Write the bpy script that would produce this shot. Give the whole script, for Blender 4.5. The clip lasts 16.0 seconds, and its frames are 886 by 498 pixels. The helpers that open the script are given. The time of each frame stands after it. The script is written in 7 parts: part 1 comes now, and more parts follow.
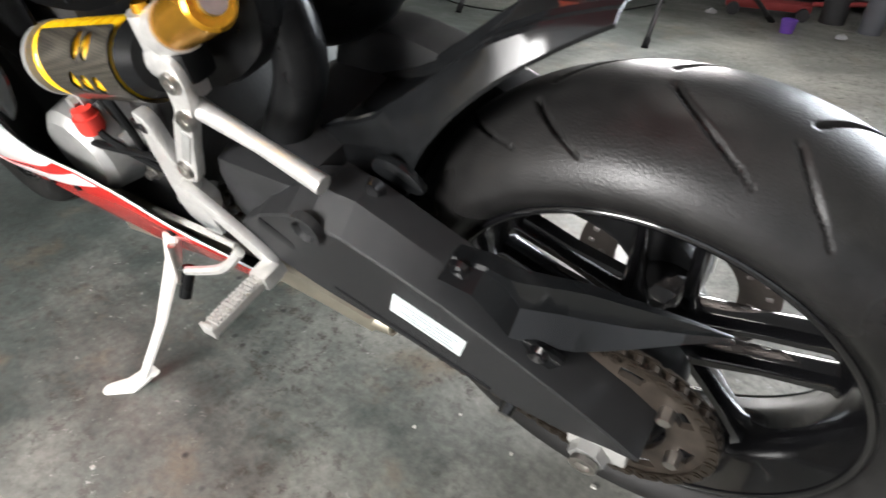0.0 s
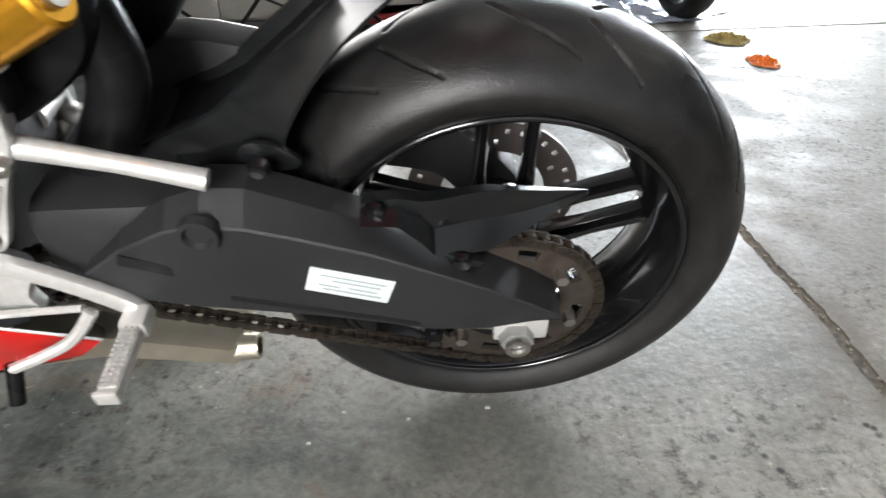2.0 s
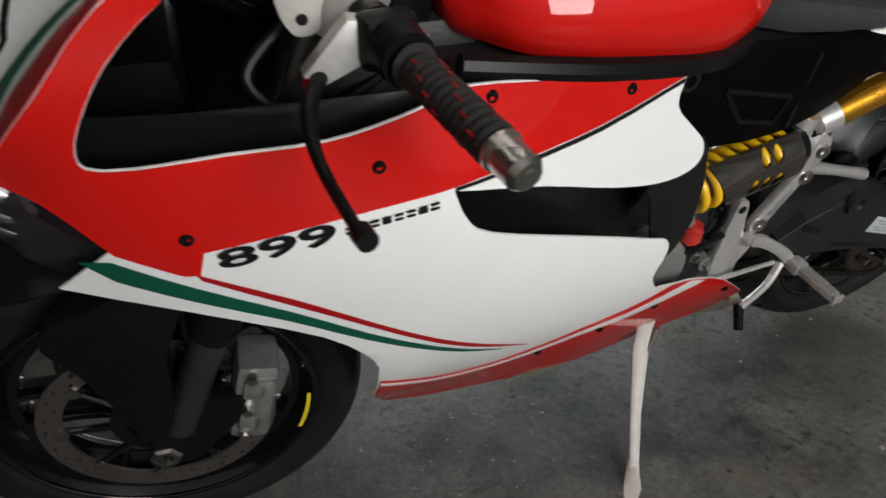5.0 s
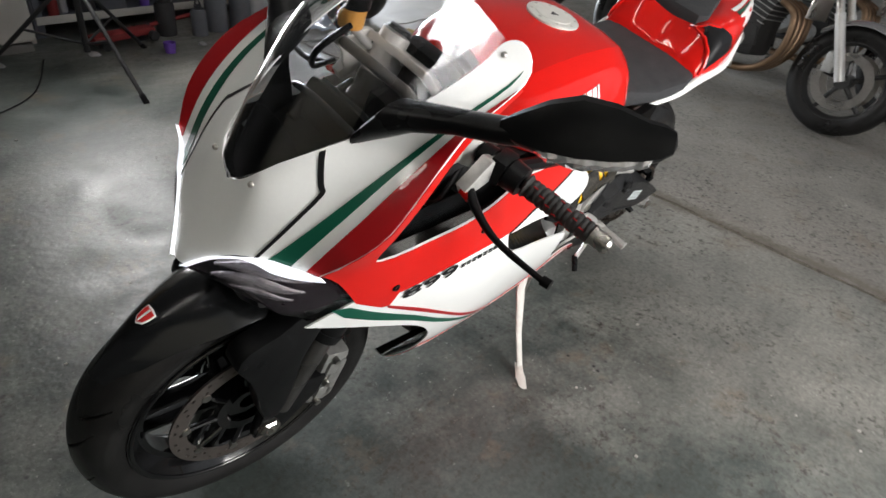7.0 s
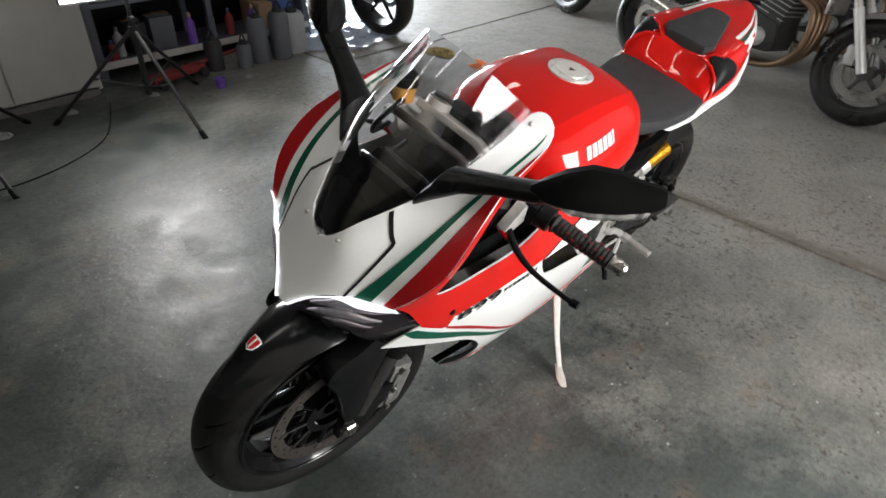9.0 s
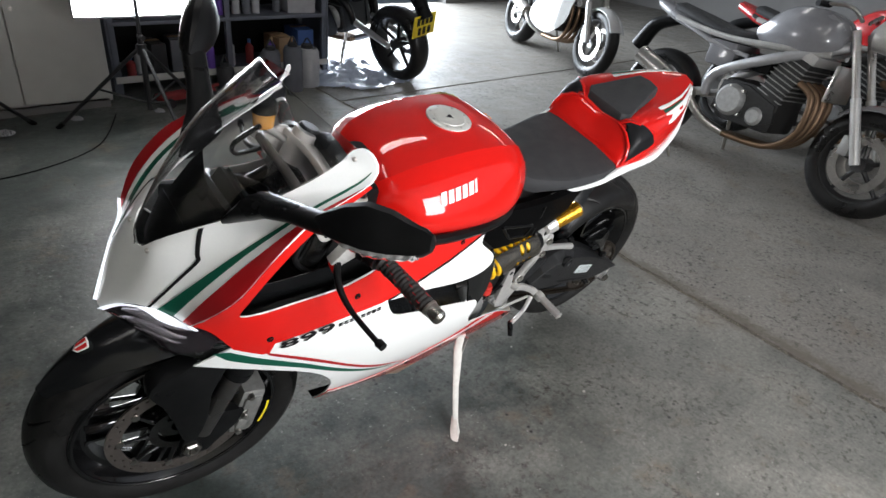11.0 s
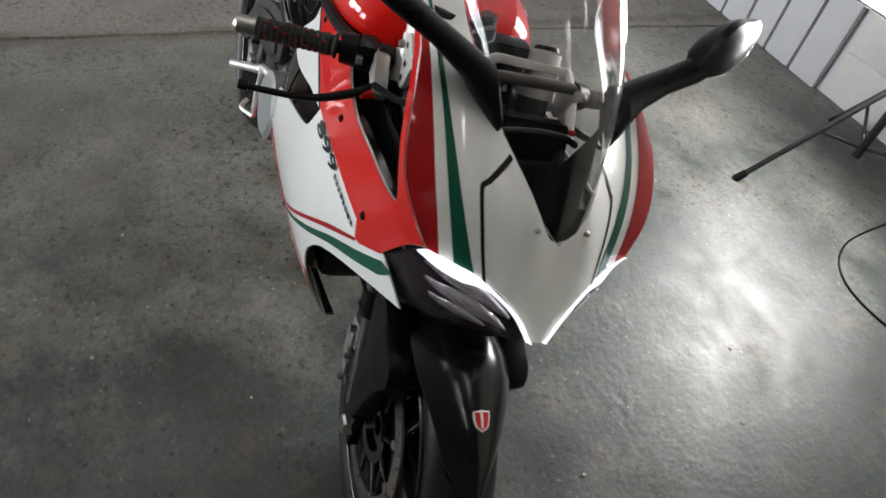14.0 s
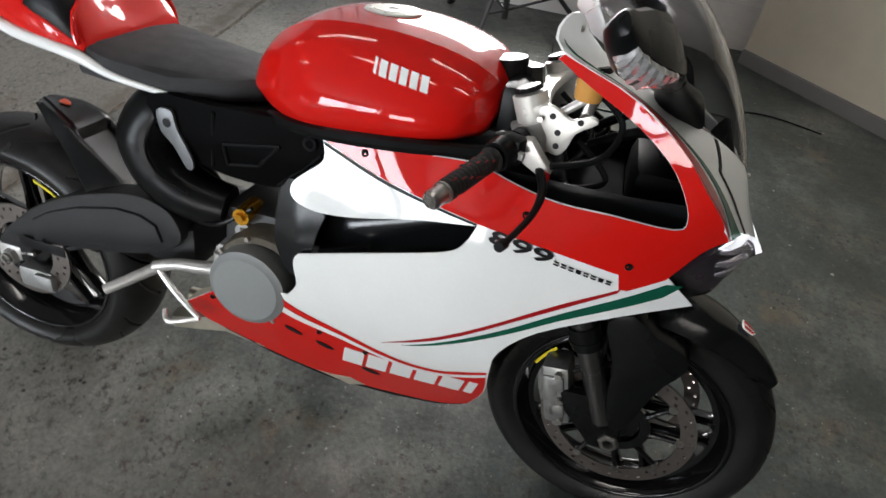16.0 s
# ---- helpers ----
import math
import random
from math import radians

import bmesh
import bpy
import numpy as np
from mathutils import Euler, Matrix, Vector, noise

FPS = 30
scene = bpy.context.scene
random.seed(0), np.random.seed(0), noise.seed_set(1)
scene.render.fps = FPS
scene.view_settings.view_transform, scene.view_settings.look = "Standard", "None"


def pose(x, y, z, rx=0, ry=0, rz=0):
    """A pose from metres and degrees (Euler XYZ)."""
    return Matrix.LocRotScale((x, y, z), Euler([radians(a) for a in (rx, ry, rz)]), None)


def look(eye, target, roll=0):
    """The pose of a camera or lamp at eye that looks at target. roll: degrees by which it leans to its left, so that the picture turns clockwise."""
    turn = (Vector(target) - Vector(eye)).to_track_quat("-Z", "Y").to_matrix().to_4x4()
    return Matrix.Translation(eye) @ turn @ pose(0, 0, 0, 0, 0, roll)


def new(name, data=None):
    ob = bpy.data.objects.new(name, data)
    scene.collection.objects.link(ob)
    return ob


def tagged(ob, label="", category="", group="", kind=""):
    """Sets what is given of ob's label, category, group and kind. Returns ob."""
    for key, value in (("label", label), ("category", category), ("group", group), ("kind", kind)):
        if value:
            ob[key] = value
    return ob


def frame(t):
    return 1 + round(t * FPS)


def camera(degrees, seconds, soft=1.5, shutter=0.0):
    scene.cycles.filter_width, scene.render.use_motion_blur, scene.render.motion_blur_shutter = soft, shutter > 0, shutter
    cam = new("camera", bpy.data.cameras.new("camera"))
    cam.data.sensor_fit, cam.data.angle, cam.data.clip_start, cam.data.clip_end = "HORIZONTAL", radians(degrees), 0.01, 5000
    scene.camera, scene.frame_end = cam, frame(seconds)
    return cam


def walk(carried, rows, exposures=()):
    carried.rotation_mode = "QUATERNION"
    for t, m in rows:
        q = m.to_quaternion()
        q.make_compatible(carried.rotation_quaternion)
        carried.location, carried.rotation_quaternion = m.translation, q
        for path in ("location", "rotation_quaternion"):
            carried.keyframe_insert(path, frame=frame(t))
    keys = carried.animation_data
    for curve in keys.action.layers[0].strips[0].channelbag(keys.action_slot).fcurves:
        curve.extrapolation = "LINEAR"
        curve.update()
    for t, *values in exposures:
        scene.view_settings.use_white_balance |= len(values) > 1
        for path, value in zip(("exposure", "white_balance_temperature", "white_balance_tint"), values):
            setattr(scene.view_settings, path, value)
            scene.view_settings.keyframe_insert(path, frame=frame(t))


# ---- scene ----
cam = camera(70.6, 16.0, shutter=0.2)
PATH = [
    (0, (-0.085, 0.61, 0.794), (0.783, -0.783, -0.348), 1.9),
    (0.5, (-0.193, 0.617, 0.749), (0.41, -0.954, -0.332), 3.1),
    (1, (-0.206, 0.638, 0.732), (0.059, -1.025, -0.348), -0.0),
    (1.5, (-0.114, 0.671, 0.71), (-0.018, -1.0, -0.384), -3.7),
    (2, (0.088, 0.751, 0.727), (0.054, -0.972, -0.288), -2.0),
    (2.5, (0.309, 0.813, 0.768), (0.253, -0.911, -0.244), -5.0),
    (3, (0.519, 0.842, 0.754), (0.266, -0.864, -0.259), -6.1),
    (3.5, (0.672, 0.893, 0.76), (0.452, -0.827, -0.236), -5.4),
    (4, (0.879, 0.975, 0.817), (0.67, -0.786, -0.108), -4.8),
    (4.5, (1.062, 0.967, 0.902), (0.679, -0.702, -0.131), -1.2),
    (5, (1.287, 0.906, 0.914), (0.683, -0.759, -0.013), -3.1),
    (5.2, (1.359, 0.918, 0.926), (0.795, -0.785, 0.042), -3.1),
    (7.3, (1.947, 0.866, 1.323), (0.606, -0.084, 0.183), 5.8),
    (7.5, (1.997, 0.848, 1.362), (0.636, -0.059, 0.212), 4.6),
    (8, (2.033, 0.789, 1.392), (0.744, -0.143, 0.18), 0.9),
    (8.5, (2.08, 0.815, 1.415), (0.814, -0.149, 0.203), 2.6),
    (9, (1.993, 0.963, 1.428), (0.795, -0.177, 0.302), 1.3),
    (9.5, (1.743, 1.208, 1.43), (0.729, -0.145, 0.362), 3.8),
    (9.7, (1.672, 1.283, 1.425), (0.668, -0.12, 0.413), 2.2),
    (11.8, (1.833, 1.051, 1.426), (0.551, -0.003, 0.311), 6.4),
    (12, (1.922, 0.943, 1.443), (0.622, 0.011, 0.243), 4.7),
    (12.5, (1.97, 0.676, 1.44), (0.608, 0.049, 0.116), 5.5),
    (13, (1.982, 0.383, 1.466), (0.527, 0.148, 0.114), 8.4),
    (13.5, (2.063, 0.059, 1.474), (0.714, 0.4, 0.037), 12.7),
    (14, (1.97, -0.226, 1.433), (0.737, 0.397, -0.014), 11.4),
    (14.5, (1.819, -0.434, 1.461), (0.726, 0.452, 0.04), 11.3),
    (15, (1.672, -0.671, 1.471), (0.963, 0.564, 0.067), 11.6),
    (15.5, (1.44, -0.736, 1.447), (0.929, 0.529, -0.016), 9.4),
    (16, (1.202, -0.786, 1.491), (0.878, 0.575, 0.061), 5.7),
]
# stops by which the clip's camera opens or closes on the way
EXPOSURES = [(0, 1.2, 6500, 10), (0.5, 1.3, 6500, 10), (1.0, 1.25, 6500, 10), (1.5, 1.0, 6500, 10), (2.0, 0.85, 6500, 10), (2.5, 0.95, 6500, 10), (3.0, 0.7, 6500, 10), (3.5, 0.1, 6500, 10), (4.0, -0.45, 6500, 10), (4.5, -0.7, 6500, 10), (5.2, -0.85, 6500, 10), (7.3, 0.25, 6500, 10), (8.7, 0.25, 6500, 10), (9.5, 0.05, 6500, 10), (12.0, 0.1, 6050, 10), (12.5, 0.3, 6000, 10), (13.0, 0.4, 6250, 10), (13.5, 0.4, 6500, 10), (14.5, 0.0, 6500, 10), (15.0, 0.2, 6500, 10), (16, 0.02, 6500, 10)]
walk(cam, [(t, look(eye, target, roll)) for t, eye, target, roll in PATH], EXPOSURES)


import collections
from mathutils.bvhtree import BVHTree
from mathutils.geometry import delaunay_2d_cdt

# ---- light and air ----
world = bpy.data.worlds.new("world")
scene.world = world
world.use_nodes = True
wn = world.node_tree.nodes
sky = world.node_tree.nodes.new("ShaderNodeTexSky")
sky.sky_type, sky.sun_disc, sky.sun_elevation, sky.sun_rotation = "NISHITA", False, radians(40), radians(60)
world.node_tree.links.new(sky.outputs[0], wn["Background"].inputs[0])
wn["Background"].inputs[1].default_value = 0.1


def area_lamp(name, m, power, sx, sy, colour=(1, 1, 1)):
    data = bpy.data.lights.new(name, "AREA")
    data.energy, data.shape, data.size, data.size_y, data.color = power, "RECTANGLE", sx, sy, colour
    ob = new(name, data)
    ob.matrix_world = m
    return ob


# strengths of the tube fittings, the soft boxes and the daylight in the doorway
TUBE_POWER, SOFT_POWER, DAY_POWER = 15.0, 24.0, 560.0

# ---- materials ----
def material(name, colour, rough=0.5, metal=0.0, vary=0.08, grain=60.0, bump=0.0, bump_scale=200.0, coat=0.0, spec=0.5, uneven=0.15):
    """A surface with mottling at two scales, uneven gloss and fine relief."""
    mat = bpy.data.materials.new(name)
    mat.use_nodes = True
    nt = mat.node_tree
    b = nt.nodes["Principled BSDF"]
    b.inputs["Metallic"].default_value = metal
    b.inputs["Coat Weight"].default_value = coat
    b.inputs["Coat Roughness"].default_value = 0.025
    b.inputs["Specular IOR Level"].default_value = spec
    co = nt.nodes.new("ShaderNodeTexCoord")
    fine = nt.nodes.new("ShaderNodeTexNoise")
    fine.inputs["Scale"].default_value, fine.inputs["Detail"].default_value = grain, 6
    wide = nt.nodes.new("ShaderNodeTexNoise")
    wide.inputs["Scale"].default_value, wide.inputs["Detail"].default_value = grain / 12, 4
    for n in (fine, wide):
        nt.links.new(co.outputs["Object"], n.inputs["Vector"])
    both = nt.nodes.new("ShaderNodeMath")
    both.operation = "MULTIPLY_ADD"
    both.inputs[1].default_value = 0.5
    nt.links.new(fine.outputs["Fac"], both.inputs[0])
    half = nt.nodes.new("ShaderNodeMath")
    half.operation = "MULTIPLY"
    half.inputs[1].default_value = 0.5
    nt.links.new(wide.outputs["Fac"], half.inputs[0])
    nt.links.new(half.outputs[0], both.inputs[2])
    ramp = nt.nodes.new("ShaderNodeValToRGB")
    ramp.color_ramp.elements[0].position, ramp.color_ramp.elements[1].position = 0.3, 0.7
    ramp.color_ramp.elements[0].color = (*[c * (1 - vary) for c in colour], 1)
    ramp.color_ramp.elements[1].color = (*[min(1, c * (1 + vary)) for c in colour], 1)
    nt.links.new(both.outputs[0], ramp.inputs[0])
    nt.links.new(ramp.outputs[0], b.inputs["Base Color"])
    rr = nt.nodes.new("ShaderNodeMapRange")
    rr.inputs["From Min"].default_value, rr.inputs["From Max"].default_value = 0.3, 0.7
    rr.inputs["To Min"].default_value, rr.inputs["To Max"].default_value = max(0.02, rough * (1 - uneven)), min(1, rough * (1 + uneven))
    nt.links.new(wide.outputs["Fac"], rr.inputs[0])
    nt.links.new(rr.outputs[0], b.inputs["Roughness"])
    if bump:
        rel = nt.nodes.new("ShaderNodeTexNoise")
        rel.inputs["Scale"].default_value, rel.inputs["Detail"].default_value = bump_scale, 3
        nt.links.new(co.outputs["Object"], rel.inputs["Vector"])
        bp = nt.nodes.new("ShaderNodeBump")
        bp.inputs["Strength"].default_value, bp.inputs["Distance"].default_value = bump, 0.002
        nt.links.new(rel.outputs["Fac"], bp.inputs["Height"])
        nt.links.new(bp.outputs[0], b.inputs["Normal"])
    return mat


RED = material("red gloss paint", (0.58, 0.009, 0.006), 0.4, coat=0.9, vary=0.03, grain=300, spec=0.04, uneven=0.03)
DEEP_RED = material("dark red decal", (0.36, 0.007, 0.01), 0.35, coat=0.5, vary=0.04, grain=300, spec=0.15)
WHITE = material("white gloss paint", (0.83, 0.845, 0.83), 0.35, coat=0.8, spec=0.2, vary=0.02, grain=200, uneven=0.02)
GREEN = material("green decal", (0.005, 0.085, 0.05), 0.35, coat=0.4, vary=0.04, grain=300, spec=0.2)
BLACK_LINE = material("black decal", (0.009, 0.009, 0.01), 0.4, vary=0.1, spec=0.15)
RUBBER = material("tyre rubber", (0.0105, 0.0102, 0.01), 0.36, vary=0.6, grain=40, bump=0.22, bump_scale=400, spec=0.3, uneven=0.6)
SATIN_BLACK = material("satin black plastic", (0.006, 0.0062, 0.0065), 0.3, vary=0.3, grain=60, bump=0.05, bump_scale=900, spec=0.13)
DEEP_BLACK = material("dull black moulded panel", (0.0025, 0.0025, 0.0027), 0.5, vary=0.3, grain=60, bump=0.1, bump_scale=600, spec=0.025)
HUGGER = material("polished black plastic", (0.006, 0.0065, 0.007), 0.2, vary=0.3, grain=50, spec=0.42, uneven=0.4)
MATT_BLACK = material("matt black plastic", (0.006, 0.006, 0.0062), 0.5, vary=0.3, grain=60, bump=0.1, bump_scale=700, spec=0.14)
GLOSS_BLACK = material("gloss black enamel", (0.004, 0.004, 0.0045), 0.14, vary=0.2, coat=0.5, spec=0.4)
SWING_GREY = material("matt dark grey cast alloy", (0.016, 0.0164, 0.0172), 0.38, vary=0.25, grain=60, bump=0.35, bump_scale=1400, spec=0.26)
ALLOY = material("bead blasted silver alloy", (0.58, 0.57, 0.55), 0.35, metal=0.57, vary=0.16, grain=120, bump=0.1, bump_scale=700)
CAST = material("grey cast alloy", (0.34, 0.34, 0.33), 0.45, metal=0.6, vary=0.15, grain=90, bump=0.3, bump_scale=500)
STEEL = material("worn steel", (0.5, 0.48, 0.45), 0.3, metal=1.0, vary=0.2, grain=100)
CHAIN_STEEL = material("oily chain steel", (0.045, 0.036, 0.028), 0.4, metal=0.7, vary=0.4, grain=150)
YELLOW = material("yellow spring enamel", (0.85, 0.5, 0.01), 0.28, vary=0.05, coat=0.5)
GOLD = material("gold anodised alloy", (0.75, 0.36, 0.03), 0.25, metal=0.9, vary=0.06)
SEAT_FOAM = material("charcoal seat fabric", (0.026, 0.027, 0.029), 0.8, vary=0.2, grain=300, bump=0.5, bump_scale=900)


def woven(name, dark, light, cell):
    """Twill weave under clear lacquer: small squares of two tones."""
    mat = material(name, dark, 0.4, vary=0.3, grain=200, coat=0.5, spec=0.3)
    nt = mat.node_tree
    b = nt.nodes["Principled BSDF"]
    co = nt.nodes.new("ShaderNodeTexCoord")
    turn = nt.nodes.new("ShaderNodeMapping")
    turn.inputs["Rotation"].default_value = (radians(20), radians(38), radians(10))
    ck = nt.nodes.new("ShaderNodeTexChecker")
    ck.inputs["Scale"].default_value = 1 / cell
    ck.inputs["Color1"].default_value, ck.inputs["Color2"].default_value = (*dark, 1), (*light, 1)
    nt.links.new(co.outputs["Object"], turn.inputs["Vector"])
    nt.links.new(turn.outputs[0], ck.inputs["Vector"])
    nt.links.new(ck.outputs["Color"], b.inputs["Base Color"])
    return mat


CARBON = woven("brown black carbon fibre", (0.008, 0.007, 0.0055), (0.05, 0.044, 0.034), 0.0028)

# ---- building helpers ----
def part(name, bm, mat, parent=None, label="", smooth=True, m=None):
    """Links a bmesh as one mesh object under a thing or a part."""
    bmesh.ops.recalc_face_normals(bm, faces=bm.faces)
    me = bpy.data.meshes.new(name)
    bm.to_mesh(me)
    bm.free()
    me.materials.append(mat)
    if smooth:
        me.shade_smooth()
        me.set_sharp_from_angle(angle=radians(38 if smooth is True else smooth))
    ob = new(name, me)
    if parent:
        ob.parent = parent
    if m is not None:
        ob.matrix_basis = m
    if label:
        ob["label"] = label
    return ob


def fill_box(bm, c, s, bev=0.0, m=None):
    r = bmesh.ops.create_cube(bm, size=1, matrix=(m or Matrix()) @ Matrix.Translation(c) @ Matrix.Diagonal((*s, 1)))
    if bev:
        es = list({e for v in r["verts"] for e in v.link_edges})
        bmesh.ops.bevel(bm, geom=es, offset=bev, segments=2, affect="EDGES", profile=0.6)
    return bm


def box(c, s, bev=0.0, m=None):
    return fill_box(bmesh.new(), c, s, bev, m)


def rings(bm, loops, closed=True, cap=True):
    """Skins a row of equal loops of points."""
    vs = [[bm.verts.new(p) for p in loop] for loop in loops]
    n = len(vs[0])
    for a, b in zip(vs, vs[1:]):
        for i in range(n if closed else n - 1):
            bm.faces.new((a[i], a[(i + 1) % n], b[(i + 1) % n], b[i]))
    if cap and closed:
        bm.faces.new(vs[0][::-1])
        bm.faces.new(vs[-1])
    return bm


def along(p, q, r=None):
    """A turn that lays z along p to q."""
    return (Vector(q) - Vector(p)).to_track_quat("Z", "Y").to_matrix()


def rod(bm, p, q, r0, r1=None, n=16):
    r1 = r0 if r1 is None else r1
    t = along(p, q)
    loops = [[Vector(c) + t @ Vector((r * math.cos(a), r * math.sin(a), 0)) for a in [2 * math.pi * i / n for i in range(n)]] for c, r in ((p, r0), (q, r1))]
    return rings(bm, loops)


def spline(pts, n=8, closed=False):
    """A smooth line through points; a point with a True after it is a sharp corner."""
    P = [Vector([c for c in p if not isinstance(c, bool)]) for p in pts]
    sharp = [isinstance(p[-1], bool) for p in pts]
    out, N = [], len(P)
    for i in range(N if closed else N - 1):
        a, b = P[i], P[(i + 1) % N]
        before = P[i - 1] if (closed or i > 0) and not sharp[i] else a
        after = P[(i + 2) % N] if (closed or i + 2 < N) and not sharp[(i + 1) % N] else b
        ta, tb = (b - before) * 0.5, (after - a) * 0.5
        for k in range(n):
            s = k / n
            out.append((2 * s**3 - 3 * s**2 + 1) * a + (s**3 - 2 * s**2 + s) * ta + (3 * s**2 - 2 * s**3) * b + (s**3 - s**2) * tb)
    if not closed:
        out.append(P[-1])
    return out


def tube(bm, pts, r, n=10, steps=8, smooth=True):
    """A round bar along a bent line; r is a number or a number for each point."""
    line = spline(pts, steps) if smooth and len(pts) > 2 else [Vector(p) for p in pts]
    rs = r if isinstance(r, (list, tuple)) else [r] * len(pts)
    loops, up = [], None
    for i, p in enumerate(line):
        d = (line[min(i + 1, len(line) - 1)] - line[max(i - 1, 0)]).normalized()
        if up is None:
            up = d.orthogonal().normalized()
        up = (up - d * up.dot(d)).normalized()
        side = d.cross(up)
        f = i / (len(line) - 1) * (len(rs) - 1)
        k = min(int(f), len(rs) - 2)
        rad = rs[k] + (rs[k + 1] - rs[k]) * (f - k)
        loops.append([p + rad * (math.cos(2 * math.pi * j / n) * up + math.sin(2 * math.pi * j / n) * side) for j in range(n)])
    return rings(bm, loops)


def lathe(bm, profile, n=64, c=(0, 0, 0), axis="Y", closed=False):
    """Turns a profile of (distance along the axis, radius) round the axis; closed: the profile runs back into itself."""
    c, loops = Vector(c), []
    for k in range(n):
        a = 2 * math.pi * k / n
        ring = []
        for d, r in profile:
            u, v = r * math.cos(a), r * math.sin(a)
            ring.append(c + Vector({"X": (d, u, v), "Y": (u, d, v), "Z": (u, v, d)}[axis]))
        loops.append(ring)
    vs = [[bm.verts.new(p) for p in loop] for loop in loops]
    m = len(profile)
    for i in range(n):
        a, b = vs[i], vs[(i + 1) % n]
        for j in range(m if closed else m - 1):
            try:
                bm.faces.new((a[j], a[(j + 1) % m], b[(j + 1) % m], b[j]))
            except ValueError:
                pass
    bmesh.ops.remove_doubles(bm, verts=bm.verts, dist=1e-5)
    return bm


def plate(bm, outline, d0, d1, axis="Y", bev=0.0, holes=()):
    """A flat plate cut to an outline, from d0 to d1 along the axis (outline: the two other coordinates)."""
    put = {"Y": lambda u, v, d: (u, d, v), "X": lambda u, v, d: (d, u, v), "Z": lambda u, v, d: (u, v, d)}[axis]
    vs = [bm.verts.new(put(p[0], p[1], d0)) for p in outline]
    f = bm.faces.new(vs)
    r = bmesh.ops.extrude_face_region(bm, geom=[f])
    move = Vector(put(0, 0, d1 - d0))
    new_vs = [g for g in r["geom"] if isinstance(g, bmesh.types.BMVert)]
    bmesh.ops.translate(bm, verts=new_vs, vec=move)
    if bev:
        mine = set(vs) | set(new_vs)
        es = [e for e in {e for v in mine for e in v.link_edges} if len({v in new_vs for v in e.verts}) == 1 or True]
        es = [e for e in es if (e.verts[0] in new_vs) == (e.verts[1] in new_vs)]
        bmesh.ops.bevel(bm, geom=es, offset=bev, segments=2, affect="EDGES", profile=0.6)
    return bm


def skin(outline, depth, lift=0.0, thick=0.003, cell=0.014, plane="XZ", side=1):
    """A sheet cut to an outline and laid over a curved surface. XZ: depth(x, z) gives y, times side. YZ: depth(y, z) gives x."""
    rim = []
    for p, q in zip(outline, [*outline[1:], outline[0]]):
        p, q = Vector((p[0], p[1])), Vector((q[0], q[1]))
        if (q - p).length < 1e-5:
            continue
        k = max(1, int((q - p).length / cell))
        rim += [p.lerp(q, i / k) for i in range(k)]
    n = len(rim)
    (u0, v0), (u1, v1) = [[f(p[i] for p in rim) for i in (0, 1)] for f in (min, max)]
    inside = [Vector((u0 + cell * (i + (j % 2) * 0.5), v0 + cell * j)) for i in range(1, int((u1 - u0) / cell) + 1) for j in range(1, int((v1 - v0) / cell) + 1)]
    co, _, faces, *_ = delaunay_2d_cdt(rim + inside, [(i, (i + 1) % n) for i in range(n)], [list(range(n))], 1, 1e-6)
    place = (lambda a, b, h: Vector((a, side * (depth(a, b) + h), b))) if plane == "XZ" else (lambda a, b, h: Vector((depth(a, b) + h, side * a, b)))
    bm = bmesh.new()
    used = {i for f in faces for i in f}
    top = {i: bm.verts.new(place(co[i].x, co[i].y, lift)) for i in used}
    low = {i: bm.verts.new(place(co[i].x, co[i].y, lift - thick)) for i in used}
    count = collections.Counter(tuple(sorted(e)) for f in faces for e in zip(f, [*f[1:], f[0]]))
    for f in faces:
        bm.faces.new([top[i] for i in f])
        bm.faces.new([low[i] for i in reversed(f)])
        for a, b in zip(f, [*f[1:], f[0]]):
            if count[tuple(sorted((a, b)))] == 1:
                bm.faces.new((top[a], top[b], low[b], low[a]))
    return bm


def thing(name, label, category, m=None, group=""):
    ob = new(name)
    ob.empty_display_size = 0.1
    if m is not None:
        ob.matrix_world = m
    return tagged(ob, label, category, group)


def surface_through(points):
    """A smooth height field through a few control points (u, v, height)."""
    P = np.array(points, float)
    d = np.linalg.norm(P[:, None, :2] - P[None, :, :2], axis=-1)
    K = d**2 * np.log(d + 1e-9)
    n = len(P)
    A = np.zeros((n + 3, n + 3))
    A[:n, :n] = K + 1e-4 * np.eye(n)
    A[:n, n] = A[n, :n] = 1
    A[:n, n + 1 :] = P[:, :2]
    A[n + 1 :, :n] = P[:, :2].T
    w = np.linalg.solve(A, np.r_[P[:, 2], 0, 0, 0])

    def height(u, v):
        r = np.hypot(P[:, 0] - u, P[:, 1] - v)
        return float((r**2 * np.log(r + 1e-9)) @ w[:n] + w[n] + w[n + 1] * u + w[n + 2] * v)

    return height


